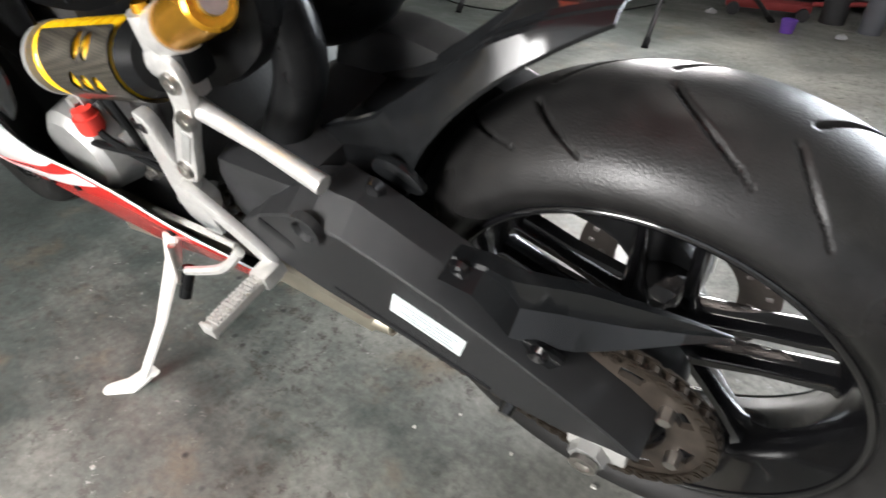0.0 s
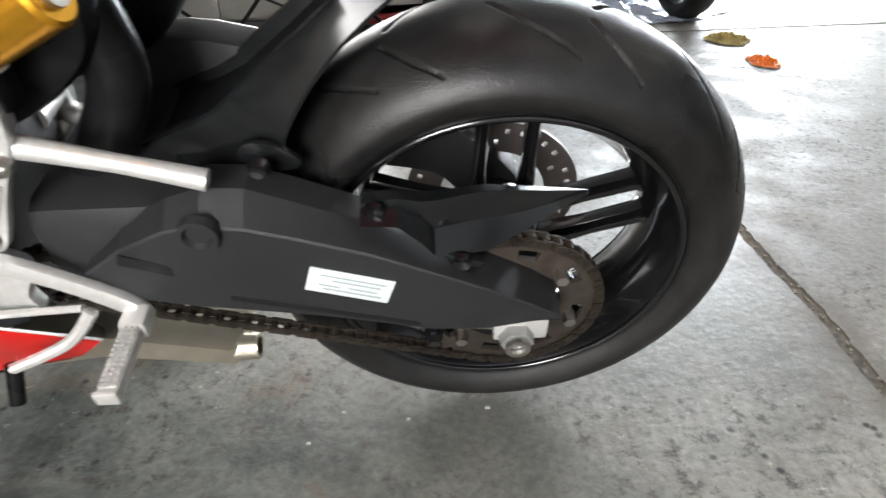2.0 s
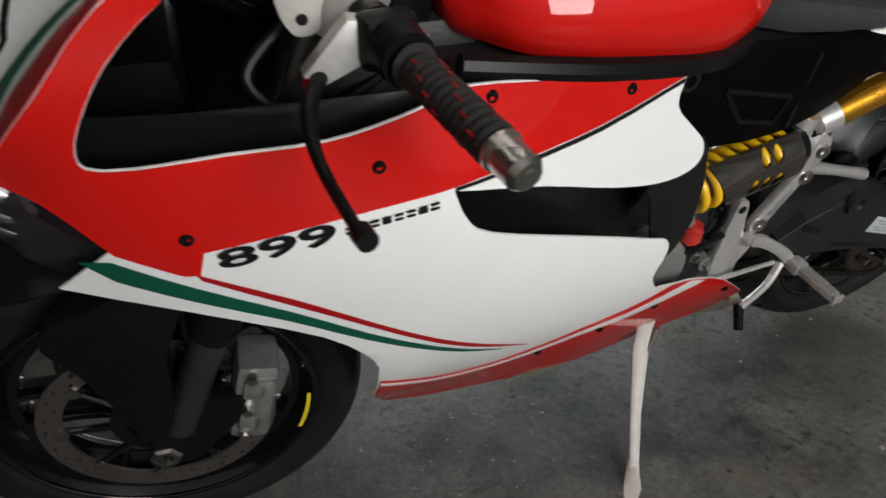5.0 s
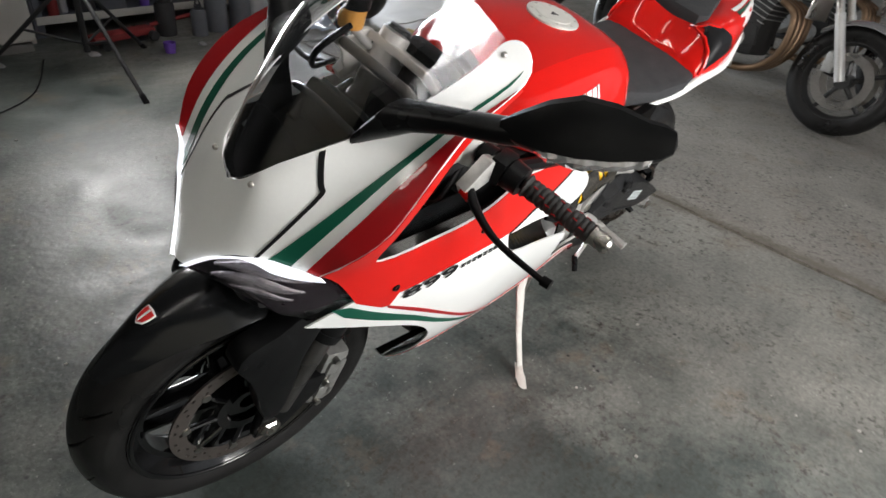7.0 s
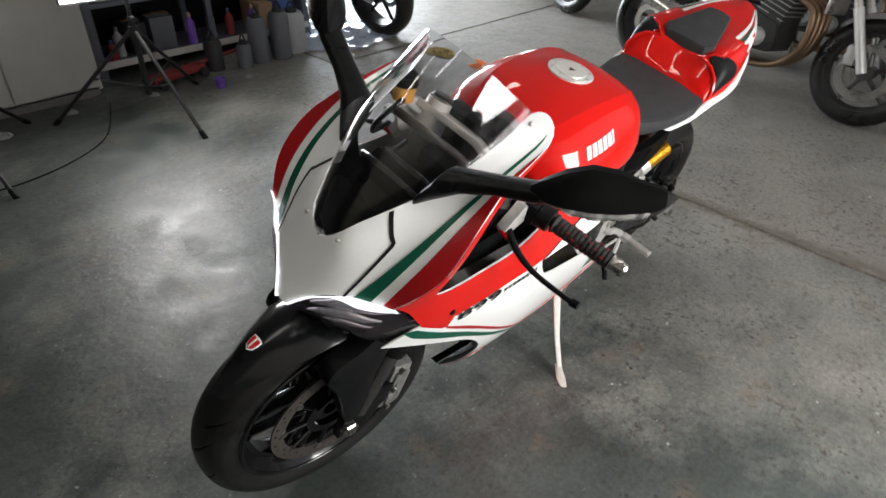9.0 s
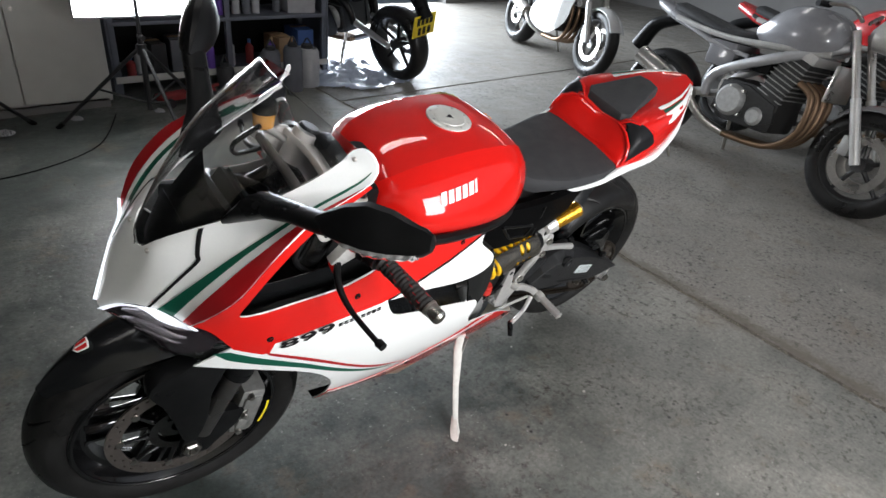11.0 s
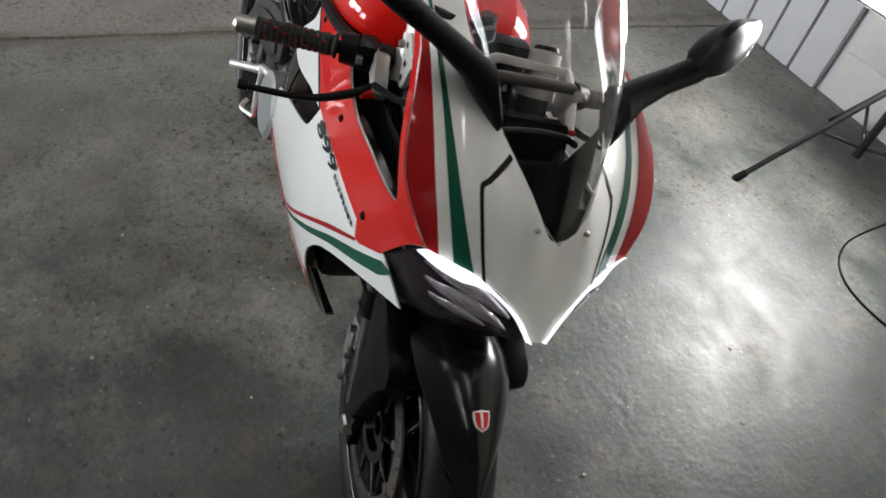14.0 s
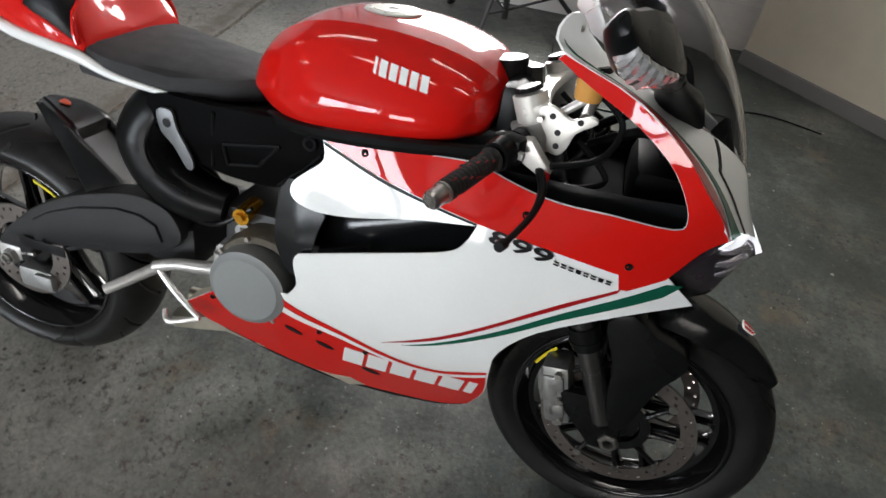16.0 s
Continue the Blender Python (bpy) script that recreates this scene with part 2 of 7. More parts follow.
# ---- the room ----
def floor_material(name, paint, bare, gloss, wear):
    """Worn floor paint over concrete: patches, scuffs, dark oil specks, uneven gloss and pits."""
    mat = bpy.data.materials.new(name)
    mat.use_nodes = True
    nt = mat.node_tree
    b = nt.nodes["Principled BSDF"]
    co = nt.nodes.new("ShaderNodeTexCoord")

    def noise_at(scale, detail=6, rough=0.6):
        n = nt.nodes.new("ShaderNodeTexNoise")
        n.inputs["Scale"].default_value, n.inputs["Detail"].default_value, n.inputs["Roughness"].default_value = scale, detail, rough
        nt.links.new(co.outputs["Object"], n.inputs["Vector"])
        return n.outputs["Fac"]

    def ramp(src, lo, hi, c0=(0, 0, 0, 1), c1=(1, 1, 1, 1)):
        r = nt.nodes.new("ShaderNodeValToRGB")
        r.color_ramp.elements[0].position, r.color_ramp.elements[1].position = lo, hi
        r.color_ramp.elements[0].color, r.color_ramp.elements[1].color = c0, c1
        nt.links.new(src, r.inputs[0])
        return r.outputs[0]

    def mix(fac, a, c, mode="MIX"):
        m = nt.nodes.new("ShaderNodeMix")
        m.data_type, m.blend_type = "RGBA", mode
        for sock, v in ((m.inputs[0], fac), (m.inputs[6], a), (m.inputs[7], c)):
            if isinstance(v, (tuple, float, int)):
                sock.default_value = v
            else:
                nt.links.new(v, sock)
        return m.outputs[2]

    base = ramp(noise_at(3.2, 8), 0.3, 0.72, (*[c * 0.66 for c in paint], 1), (*[c * 1.35 for c in paint], 1))
    # the mix moves steadily towards the bare tone at the back of the bay
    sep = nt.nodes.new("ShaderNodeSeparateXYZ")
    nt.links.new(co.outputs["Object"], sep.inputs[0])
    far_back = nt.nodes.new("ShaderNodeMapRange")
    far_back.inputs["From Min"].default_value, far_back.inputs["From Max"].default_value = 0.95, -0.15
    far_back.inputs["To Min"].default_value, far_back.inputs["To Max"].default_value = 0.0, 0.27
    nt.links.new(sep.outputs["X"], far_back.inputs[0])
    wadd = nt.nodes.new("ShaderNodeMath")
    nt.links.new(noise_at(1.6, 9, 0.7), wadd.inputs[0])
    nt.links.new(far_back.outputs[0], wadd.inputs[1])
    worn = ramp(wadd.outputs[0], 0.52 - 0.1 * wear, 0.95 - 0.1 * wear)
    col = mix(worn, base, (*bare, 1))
    fine = ramp(noise_at(75, 6), 0.34, 0.7, (0.74, 0.74, 0.74, 1), (1.2, 1.2, 1.19, 1))
    col = mix(1.0, col, fine, "MULTIPLY")
    rust = ramp(noise_at(4.3, 7, 0.72), 0.55, 0.7, (0, 0, 0, 1), (0.6, 0.6, 0.6, 1))
    col = mix(rust, col, (0.16, 0.118, 0.078, 1))
    flake = ramp(noise_at(46, 5, 0.75), 0.62, 0.68)
    col = mix(mix(1.0, flake, ramp(noise_at(1.7, 3), 0.42, 0.6), "MULTIPLY"), col, (0.42, 0.42, 0.4, 1))
    scuff = ramp(noise_at(34, 8, 0.78), 0.52, 0.61, (0, 0, 0, 1), (0.88, 0.88, 0.88, 1))
    col = mix(mix(1.0, scuff, ramp(noise_at(2.7, 4), 0.38, 0.56), "MULTIPLY"), col, (0.036, 0.031, 0.026, 1))
    vor = nt.nodes.new("ShaderNodeTexVoronoi")
    vor.inputs["Scale"].default_value = 26
    nt.links.new(co.outputs["Object"], vor.inputs["Vector"])
    spots = ramp(vor.outputs["Distance"], 0.08, 0.2, (1, 1, 1, 1), (0, 0, 0, 1))
    gate = ramp(noise_at(2.2, 3), 0.46, 0.58)
    col = mix(mix(1.0, spots, gate, "MULTIPLY"), col, (0.02, 0.02, 0.021, 1))
    # brown stain that follows the joint
    off = nt.nodes.new("ShaderNodeMath")
    off.operation = "ADD"
    off.inputs[1].default_value = 0.635
    nt.links.new(sep.outputs["X"], off.inputs[0])
    dist = nt.nodes.new("ShaderNodeMath")
    dist.operation = "ABSOLUTE"
    nt.links.new(off.outputs[0], dist.inputs[0])
    near = nt.nodes.new("ShaderNodeMapRange")
    near.inputs["From Min"].default_value, near.inputs["From Max"].default_value = 0.0, 0.13
    near.inputs["To Min"].default_value, near.inputs["To Max"].default_value = 0.28, -0.2
    nt.links.new(dist.outputs[0], near.inputs[0])
    jadd = nt.nodes.new("ShaderNodeMath")
    nt.links.new(noise_at(7, 7, 0.7), jadd.inputs[0])
    nt.links.new(near.outputs[0], jadd.inputs[1])
    col = mix(ramp(jadd.outputs[0], 0.55, 0.75, (0, 0, 0, 1), (0.75, 0.75, 0.75, 1)), col, (0.105, 0.087, 0.066, 1))
    oil = ramp(noise_at(9.0, 9, 0.78), 0.6, 0.74, (0, 0, 0, 1), (0.7, 0.7, 0.7, 1))
    oily = mix(1.0, oil, ramp(noise_at(0.9, 2), 0.45, 0.6), "MULTIPLY")
    col = mix(oily, col, (0.022, 0.022, 0.024, 1))
    nt.links.new(col, b.inputs["Base Color"])
    g = ramp(noise_at(6.5, 7, 0.65), 0.32, 0.7, (gloss[0],) * 3 + (1,), (gloss[1],) * 3 + (1,))
    nt.links.new(g, b.inputs["Roughness"])
    hb = nt.nodes.new("ShaderNodeBump")
    hb.inputs["Strength"].default_value, hb.inputs["Distance"].default_value = 0.5, 0.0045
    hm = nt.nodes.new("ShaderNodeMath")
    hm.operation = "MULTIPLY_ADD"
    hm.inputs[1].default_value = 0.35
    nt.links.new(noise_at(48, 4, 0.55), hm.inputs[0])
    nt.links.new(noise_at(22, 6, 0.65), hm.inputs[2])
    nt.links.new(hm.outputs[0], hb.inputs["Height"])
    nt.links.new(hb.outputs[0], b.inputs["Normal"])
    return mat


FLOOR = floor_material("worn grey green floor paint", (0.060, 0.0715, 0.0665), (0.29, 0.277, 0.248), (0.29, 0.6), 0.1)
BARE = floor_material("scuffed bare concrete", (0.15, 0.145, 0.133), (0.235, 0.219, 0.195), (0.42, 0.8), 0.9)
GRIT = material("dirt in the joint", (0.12, 0.105, 0.084), 0.9, vary=0.8, grain=60, bump=0.8, bump_scale=120)
BLOCKWHITE = material("white painted block", (0.6, 0.58, 0.55), 0.55, vary=0.08, grain=30, bump=0.4, bump_scale=90)
SHEETWHITE = material("white painted sheet", (0.55, 0.55, 0.56), 0.5, vary=0.06, grain=10)
DULL = material("dull grey workshop wall", (0.16, 0.155, 0.15), 0.8, vary=0.15, grain=5)
TAN = material("tan painted board", (0.62, 0.57, 0.47), 0.55, vary=0.1, grain=6, bump=0.1)


def slab(name, x0, x1, y0, y1, mat, label):
    """A floor slab whose edges are chipped along the joints."""
    bm = bmesh.new()
    n = 420

    def edge(p, q):
        return [(p[0] + (q[0] - p[0]) * i / n, p[1] + (q[1] - p[1]) * i / n) for i in range(n)]

    line = edge((x0, y0), (x1, y0)) + edge((x1, y0), (x1, y1)) + edge((x1, y1), (x0, y1)) + edge((x0, y1), (x0, y0))
    pts = []
    for u, v in line:
        w = noise.noise((u * 7, v * 7, 3.0)) * 0.008 + noise.noise((u * 29, v * 29, 1.0)) * 0.006 + noise.noise((u * 90, v * 90, 2.0)) * 0.004
        if abs(u + 0.635) < 0.1:
            w += 0.042 * max(0.0, v + 0.2)
        pts.append((u + w, v if abs(u + 0.635) < 0.1 else v + w))
    plate(bm, pts, -0.08, 0.0, "Z")
    return tagged(part(name, bm, mat, smooth=False), label, "floor", kind="structure")


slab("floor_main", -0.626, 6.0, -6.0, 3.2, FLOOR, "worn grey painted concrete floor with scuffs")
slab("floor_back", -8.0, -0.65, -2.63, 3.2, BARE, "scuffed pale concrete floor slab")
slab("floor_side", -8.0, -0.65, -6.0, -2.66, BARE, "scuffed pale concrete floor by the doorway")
tagged(part("floor_bed", box((-1, -1.4, -0.045), (14.2, 9.4, 0.08)), GRIT), "dirt filled bed under the floor joints", "floor", kind="structure")
bm = bmesh.new()
for i in range(900):
    y = -5.5 + 8.4 * i / 900
    if random.random() < 0.75:
        r = random.uniform(0.001, 0.0032)
        fill_box(bm, (-0.635 + 0.042 * max(0.0, y + 0.2) + random.gauss(0, 0.012), y, r * 0.3 - 0.003), (r * 2, r * random.uniform(1, 3), r), 0.0, None)
tagged(part("joint_grit", bm, material("crumbled concrete", (0.2, 0.178, 0.145), 0.9, vary=0.3), smooth=False), "crumbled concrete grit along the floor joint", "grit", kind="stuff")
bm = bmesh.new()
for i in range(110):
    x, y, r = random.uniform(-1.8, 2.8), random.uniform(-2.6, 2.3), random.uniform(0.0012, 0.0045)
    fill_box(bm, (x, y, r * 0.4), (r * 2, r * random.uniform(1, 2.4), r), 0)
tagged(part("floor_debris", bm, material("pale grit", (0.36, 0.35, 0.32), 0.8, vary=0.3), smooth=False), "scattered pale grit and paint flakes", "debris", kind="stuff")

# walls and ceiling; the ceiling is unseen, added to close the room
wl = tagged(part("wall_left", box((-1.0, 2.66, 1.5), (14, 0.2, 3.2)), SHEETWHITE), "white wall beside the workshop bay", "wall", kind="structure")
tagged(part("wall_right_a", box((-6.2, -6.0, 1.5), (3.8, 0.2, 3.2)), DULL), "dull grey workshop wall", "wall", kind="structure")
tagged(part("wall_right_b", box((2.7, -6.0, 1.5), (6.8, 0.2, 3.2)), DULL), "dull grey workshop wall", "wall", kind="structure")
tagged(part("wall_right_lintel", box((-2.5, -6.0, 2.85), (3.6, 0.2, 0.5)), DULL), "dull grey lintel over the doorway", "wall", kind="structure")
tagged(part("wall_front", box((6.0, -1.6, 1.5), (0.2, 8.8, 3.2)), DULL), "dull grey workshop wall", "wall", kind="structure")
tagged(part("wall_back", box((-8.0, -1.6, 1.5), (0.2, 8.8, 3.2)), DULL), "dull grey workshop wall", "wall", kind="structure")
tagged(part("ceiling", box((-1.0, -1.6, 3.15), (14.2, 9.2, 0.1)), DULL), "unseen dull grey ceiling closing the workshop", "ceiling", kind="structure")
tagged(part("ground", box((-2.5, -16.0, -0.1), (60, 19.8, 0.1)), BARE), "pale concrete yard outside the doorway", "ground", kind="structure")
# block courses on the near part of the white wall
k = 0
shared = {}
for row in range(11):
    off = 0.22 * (row % 2)
    for col in range(-1, 6):
        x0, x1 = max(0.12, 0.12 + 0.45 * col + off), min(2.6, 0.12 + 0.45 * (col + 1) + off)
        if x1 - x0 < 0.05:
            continue
        key = round(x1 - x0, 3)
        if key not in shared:
            ob = part("block", box((0, 0, 0), (key - 0.007, 0.03, 0.218), 0.004), BLOCKWHITE, wl)
            shared[key] = ob.data
        else:
            ob = new("block", shared[key])
            ob.parent = wl
        ob.location = ((x0 + x1) / 2, 2.5705, 0.11 + row * 0.225)
# ribbed white sheet further back
for i in range(34):
    x = 0.0 - 0.19 * i
    sheet = part("sheet_panel", box((x, 2.54, 1.2), (0.176, 0.035, 2.4), 0.012), SHEETWHITE, wl) if i == 0 else new("sheet_panel", sheet.data)
    sheet.parent = wl
    if i:
        sheet.location = (-0.19 * i, 0, 0)
board_m = Matrix.Translation((1.86, 2.43, 0)) @ Matrix.Rotation(math.atan2(-0.44, 0.62), 4, "Z")
tagged(part("wall_board", box((1.1, 0.03, 1.2), (2.2, 0.05, 2.4), 0.004, board_m), TAN), "tan painted board partition", "wall", kind="structure")
tagged(part("baseboard", box((1.1, -0.004, 0.035), (2.2, 0.02, 0.07), 0.003, board_m), DULL), "dark kick strip along the partition", "trim", kind="structure")

# ---- lamps: tube fittings, two soft boxes, the doorway ----
def emitting(name, colour, strength):
    mat = bpy.data.materials.new(name)
    mat.use_nodes = True
    b = mat.node_tree.nodes["Principled BSDF"]
    b.inputs["Base Color"].default_value = (0.8, 0.8, 0.8, 1)
    b.inputs["Emission Color"].default_value = (*colour, 1)
    b.inputs["Emission Strength"].default_value = strength
    return mat


TUBE_GLOW = emitting("lit tube", (1.0, 0.955, 0.89), TUBE_POWER)
SOFT_GLOW = emitting("lit diffuser cloth", (1.0, 0.98, 0.965), SOFT_POWER)
DIM_GLOW = emitting("lit smaller diffuser cloth", (1.0, 0.98, 0.965), SOFT_POWER * 0.65)
BLACKMETAL = material("black painted metal", (0.012, 0.012, 0.013), 0.4, vary=0.2)
# tubes are out of view; positions assumed and shifted to brighten the nose
for x, y in ((1.7, 0.9), (0.6, -0.55), (-0.6, 0.9), (-3.4, -1.6), (-3.4, 0.9), (2.7, -0.3)):
    lampo = thing("ceiling_light", "white fluorescent tube fitting on the ceiling", "ceiling light", pose(x, y, 3.04), "ceiling tube lights")
    part("fitting", box((0, 0, 0.03), (1.5, 0.1, 0.06), 0.01), SHEETWHITE, lampo)
    for dy in (-0.03, 0.03):
        part("tube", rod(bmesh.new(), (-0.72, dy, -0.02), (0.72, dy, -0.02), 0.014), TUBE_GLOW, lampo)


def tripod(name, label, x, y, height, spread, turn, parent=None):
    """A light stand: pole, collars, three braced legs."""
    st = thing(name, label, "light stand", pose(x, y, 0, 0, 0, turn), "light stands")
    bm = bmesh.new()
    rod(bm, (0, 0, 0.12), (0, 0, height * 0.55), 0.016)
    part("lower_pole", bm, BLACKMETAL, st)
    part("upper_pole", rod(bmesh.new(), (0, 0, height * 0.5), (0, 0, height), 0.011), BLACKMETAL, st)
    part("collar", rod(bmesh.new(), (0, 0, 0.44), (0, 0, 0.5), 0.026), BLACKMETAL, st)
    part("clamp_knob", rod(bmesh.new(), (0, 0, height * 0.54), (0.05, 0, height * 0.54), 0.014), BLACKMETAL, st)
    for k in range(3):
        a = 2 * math.pi * k / 3
        d = Vector((math.cos(a), math.sin(a), 0))
        leg = part("leg", rod(bmesh.new(), d * 0.02 + Vector((0, 0, 0.47)), d * spread + Vector((0, 0, 0.012)), 0.011, n=8), BLACKMETAL, st)
        part("brace", rod(bmesh.new(), Vector((0, 0, 0.16)), d * spread * 0.52 + Vector((0, 0, 0.235)), 0.007, n=8), BLACKMETAL, st)
        part("rubber_foot", rod(bmesh.new(), d * (spread - 0.02) + Vector((0, 0, 0.03)), d * (spread + 0.015) + Vector((0, 0, 0.0)), 0.015, n=8), SATIN_BLACK, leg)
    return st


def soft_box(stand_label, x, y, z, w, h, target, spread, turn, glow):
    tripod("light_stand", stand_label, x, y, z, spread, turn)
    m = look((x, y, z), target)
    sb = thing("soft_box", "lit white soft box lamp on a black stand", "lamp", m, "soft boxes")
    bm = bmesh.new()
    loops = [[Vector((cx * f, cy * f, d)) for cx, cy in ((-w / 2, -h / 2), (w / 2, -h / 2), (w / 2, h / 2), (-w / 2, h / 2))] for f, d in ((0.2, 0.3), (1.0, 0.02), (1.0, -0.03))]
    rings(bm, loops, cap=False)
    part("hood", bm, BLACKMETAL, sb, "black cloth hood", smooth=False)
    bm = bmesh.new()
    n = 10
    grid = [[bm.verts.new((w * (i / n - 0.5) * 0.985, h * (j / n - 0.5) * 0.985, -0.02 - 0.035 * math.sin(math.pi * i / n) * math.sin(math.pi * j / n))) for j in range(n + 1)] for i in range(n + 1)]
    for i in range(n):
        for j in range(n):
            bm.faces.new((grid[i][j], grid[i + 1][j], grid[i + 1][j + 1], grid[i][j + 1]))
    part("diffuser", bm, glow, sb, "glowing white diffuser cloth")
    part("lamp_head", rod(bmesh.new(), (0, 0, 0.28), (0, 0, 0.42), 0.05), BLACKMETAL, sb)


soft_box("black tripod light stand by the white wall", 0.7, 2.12, 0.98, 0.85, 0.85, (0.75, 0.0, 0.62), 0.46, 20, SOFT_GLOW)
soft_box("black tripod light stand beside the cabinet", 0.68, -2.62, 1.0, 0.62, 0.72, (0.75, 0.0, 0.62), 0.5, 95, DIM_GLOW)
tripod("light_stand", "black tripod light stand in front of the cabinet", 1.65, -2.62, 2.3, 0.52, 100)
area_lamp("doorway_daylight", look((-2.5, -5.95, 1.3), (-2.3, 0, 0.6)), DAY_POWER, 3.4, 2.5, (0.88, 0.94, 1.0))
# ---- the motorcycle: frame of reference leaned on its stand ----
LEAN, BASE_Y = 15.0, -0.037
bike = thing("motorcycle", "white, red and green faired sport motorcycle leaning on its side stand", "motorcycle", pose(0, BASE_Y, 0, -LEAN, 0, 0))
REAR = Vector((0.0, -0.034, 0.322))
CHAIN_Y = 0.094
FRONT = Vector((1.438, -0.004, 0.311))
AXIS_FOOT = Vector((FRONT.x + 0.096, 0, 0))
STEER = Matrix.Translation(AXIS_FOOT) @ Matrix.Rotation(radians(-6), 4, Vector((-math.sin(radians(24)), 0, math.cos(radians(24))))) @ Matrix.Translation(-AXIS_FOOT)
GREY_DISC = material("brake disc steel", (0.2, 0.175, 0.16), 0.35, metal=0.8, vary=0.15, grain=90)


def groove_depth(a, s, slashes):
    """Depth of the tread slashes at angle a and place s (-1 to 1) across the tread."""
    pitch = 2 * math.pi / slashes
    deep = np.zeros_like(a)
    for sign, shift in ((1, 0.0), (-1, 0.5)):
        u = np.mod(a / pitch + shift, 1.0)
        w = s * sign
        for start, lo, hi, slope in ((0.15, 0.0, 0.62, 0.75), (0.62, 0.18, 0.72, 0.55)):
            centre = start + slope * (w - lo) * (0.6 + 0.5 * w)
            d = np.abs(np.mod(u - centre + 0.5, 1.0) - 0.5) * pitch * 0.31
            width = 0.0027 * np.clip((hi - w) / 0.2, 0.4, 1)
            deep = np.maximum(deep, np.where((w > lo) & (w < hi), np.clip(2.2 - d / width * 1.7, 0, 1), 0))
    return deep


def tyre_mesh(R, width, bead, slashes, na=1000, nc=110):
    """A tyre with a round crown, sidewalls down to the bead, and slashes cut into the tread."""
    t = np.linspace(-1, 1, nc)
    half = width / 2
    y = np.where(np.abs(t) < 0.72, half * np.sin(t / 0.72 * 1.35) / math.sin(1.35), 0)
    top = R - (half * 0.92) * (1 - np.cos(t / 0.72 * 1.2))
    edge = R - (half * 0.92) * (1 - math.cos(1.2))
    k = np.clip((np.abs(t) - 0.72) / 0.28, 0, 1)
    y = np.where(k > 0, np.sign(t) * half * (1 + 0.02 * np.sin(k * math.pi) - 0.26 * k**1.6), y)
    r = np.where(k > 0, edge + (bead - edge) * (k * 0.55 + 0.45 * k**0.8), top)
    r = r + np.where((k > 0.82) & (k < 0.9), 0.002, 0)
    a = np.linspace(0, 2 * math.pi, na, endpoint=False)
    A, S = np.meshgrid(a, t / 0.72, indexing="ij")
    deep = groove_depth(A, S, slashes) * (np.abs(S) < 1)
    rr = r[None, :] - 0.009 * deep
    verts = np.stack([rr * np.cos(A), np.broadcast_to(y, rr.shape), rr * np.sin(A)], -1).reshape(-1, 3)
    i, j = np.meshgrid(np.arange(na), np.arange(nc - 1), indexing="ij")
    q = np.stack([i * nc + j, i * nc + j + 1, ((i + 1) % na) * nc + j + 1, ((i + 1) % na) * nc + j], -1).reshape(-1, 4)
    me = bpy.data.meshes.new("tyre")
    me.from_pydata(verts.tolist(), [], q.tolist())
    me.shade_smooth()
    me.materials.append(RUBBER)
    return me


def wheel(name, centre, R, width, bead, rim_half, slashes, m=None, turn=0.0):
    """A cast wheel with five pairs of spokes, its tyre and hub; returns the rim."""
    bm = bmesh.new()
    h = rim_half
    prof = [(-h, bead + 0.012), (-h, bead + 0.002), (-h + 0.012, bead - 0.006), (-h + 0.03, bead - 0.016), (-0.02, bead - 0.028), (0.02, bead - 0.028), (h - 0.03, bead - 0.016), (h - 0.012, bead - 0.006), (h, bead + 0.002), (h, bead + 0.012), (h - 0.006, bead + 0.012), (h - 0.012, bead), (h - 0.03, bead - 0.010), (0, bead - 0.022), (-h + 0.03, bead - 0.010), (-h + 0.012, bead), (-h + 0.006, bead + 0.012)]
    lathe(bm, prof, 96, closed=True)
    for sg in (-1, 1):
        lathe(bm, [(sg * (h - 0.001) + 0.0048 * math.cos(q), bead + 0.005 + 0.0048 * math.sin(q)) for q in [2 * math.pi * i / 10 for i in range(10)]], 96, closed=True)
    lathe(bm, [(-0.055, 0.02), (-0.055, 0.045), (-0.03, 0.055), (0.03, 0.055), (0.055, 0.045), (0.055, 0.02)], 32, closed=True)
    rim = part(name, bm, GLOSS_BLACK, bike, "gloss black cast alloy wheel with paired spokes", m=(m or Matrix()) @ Matrix.Translation(centre))
    for k in range(5):
        a = turn + 2 * math.pi * k / 5
        for side in (-1, 1):
            a0, a1 = a + side * 0.62, a + side * 0.15
            p = Vector((0.052 * math.cos(a0), 0, 0.052 * math.sin(a0)))
            q = Vector(((bead - 0.024) * math.cos(a1), 0, (bead - 0.024) * math.sin(a1)))
            d = (q - p).normalized()
            n = Vector((-d.z, 0, d.x))
            loops = []
            for f, wd, dp in ((0, 0.0105, 0.022), (0.5, 0.0075, 0.017), (0.93, 0.0085, 0.018), (1.0, 0.014, 0.024)):
                c = p.lerp(q, f)
                loops.append([c + n * wd * x + Vector((0, dp * y, 0)) for x, y in ((-1, -0.6), (-0.5, -1), (0.5, -1), (1, -0.6), (1, 0.6), (0.5, 1), (-0.5, 1), (-1, 0.6))])
            part("spoke", rings(bmesh.new(), loops), GLOSS_BLACK, rim)
    tyre = new("tyre", tyre_mesh(R, width, bead + 0.004, slashes))
    tyre.parent = rim
    tyre["label"] = "black road tyre with slashed tread"
    return rim


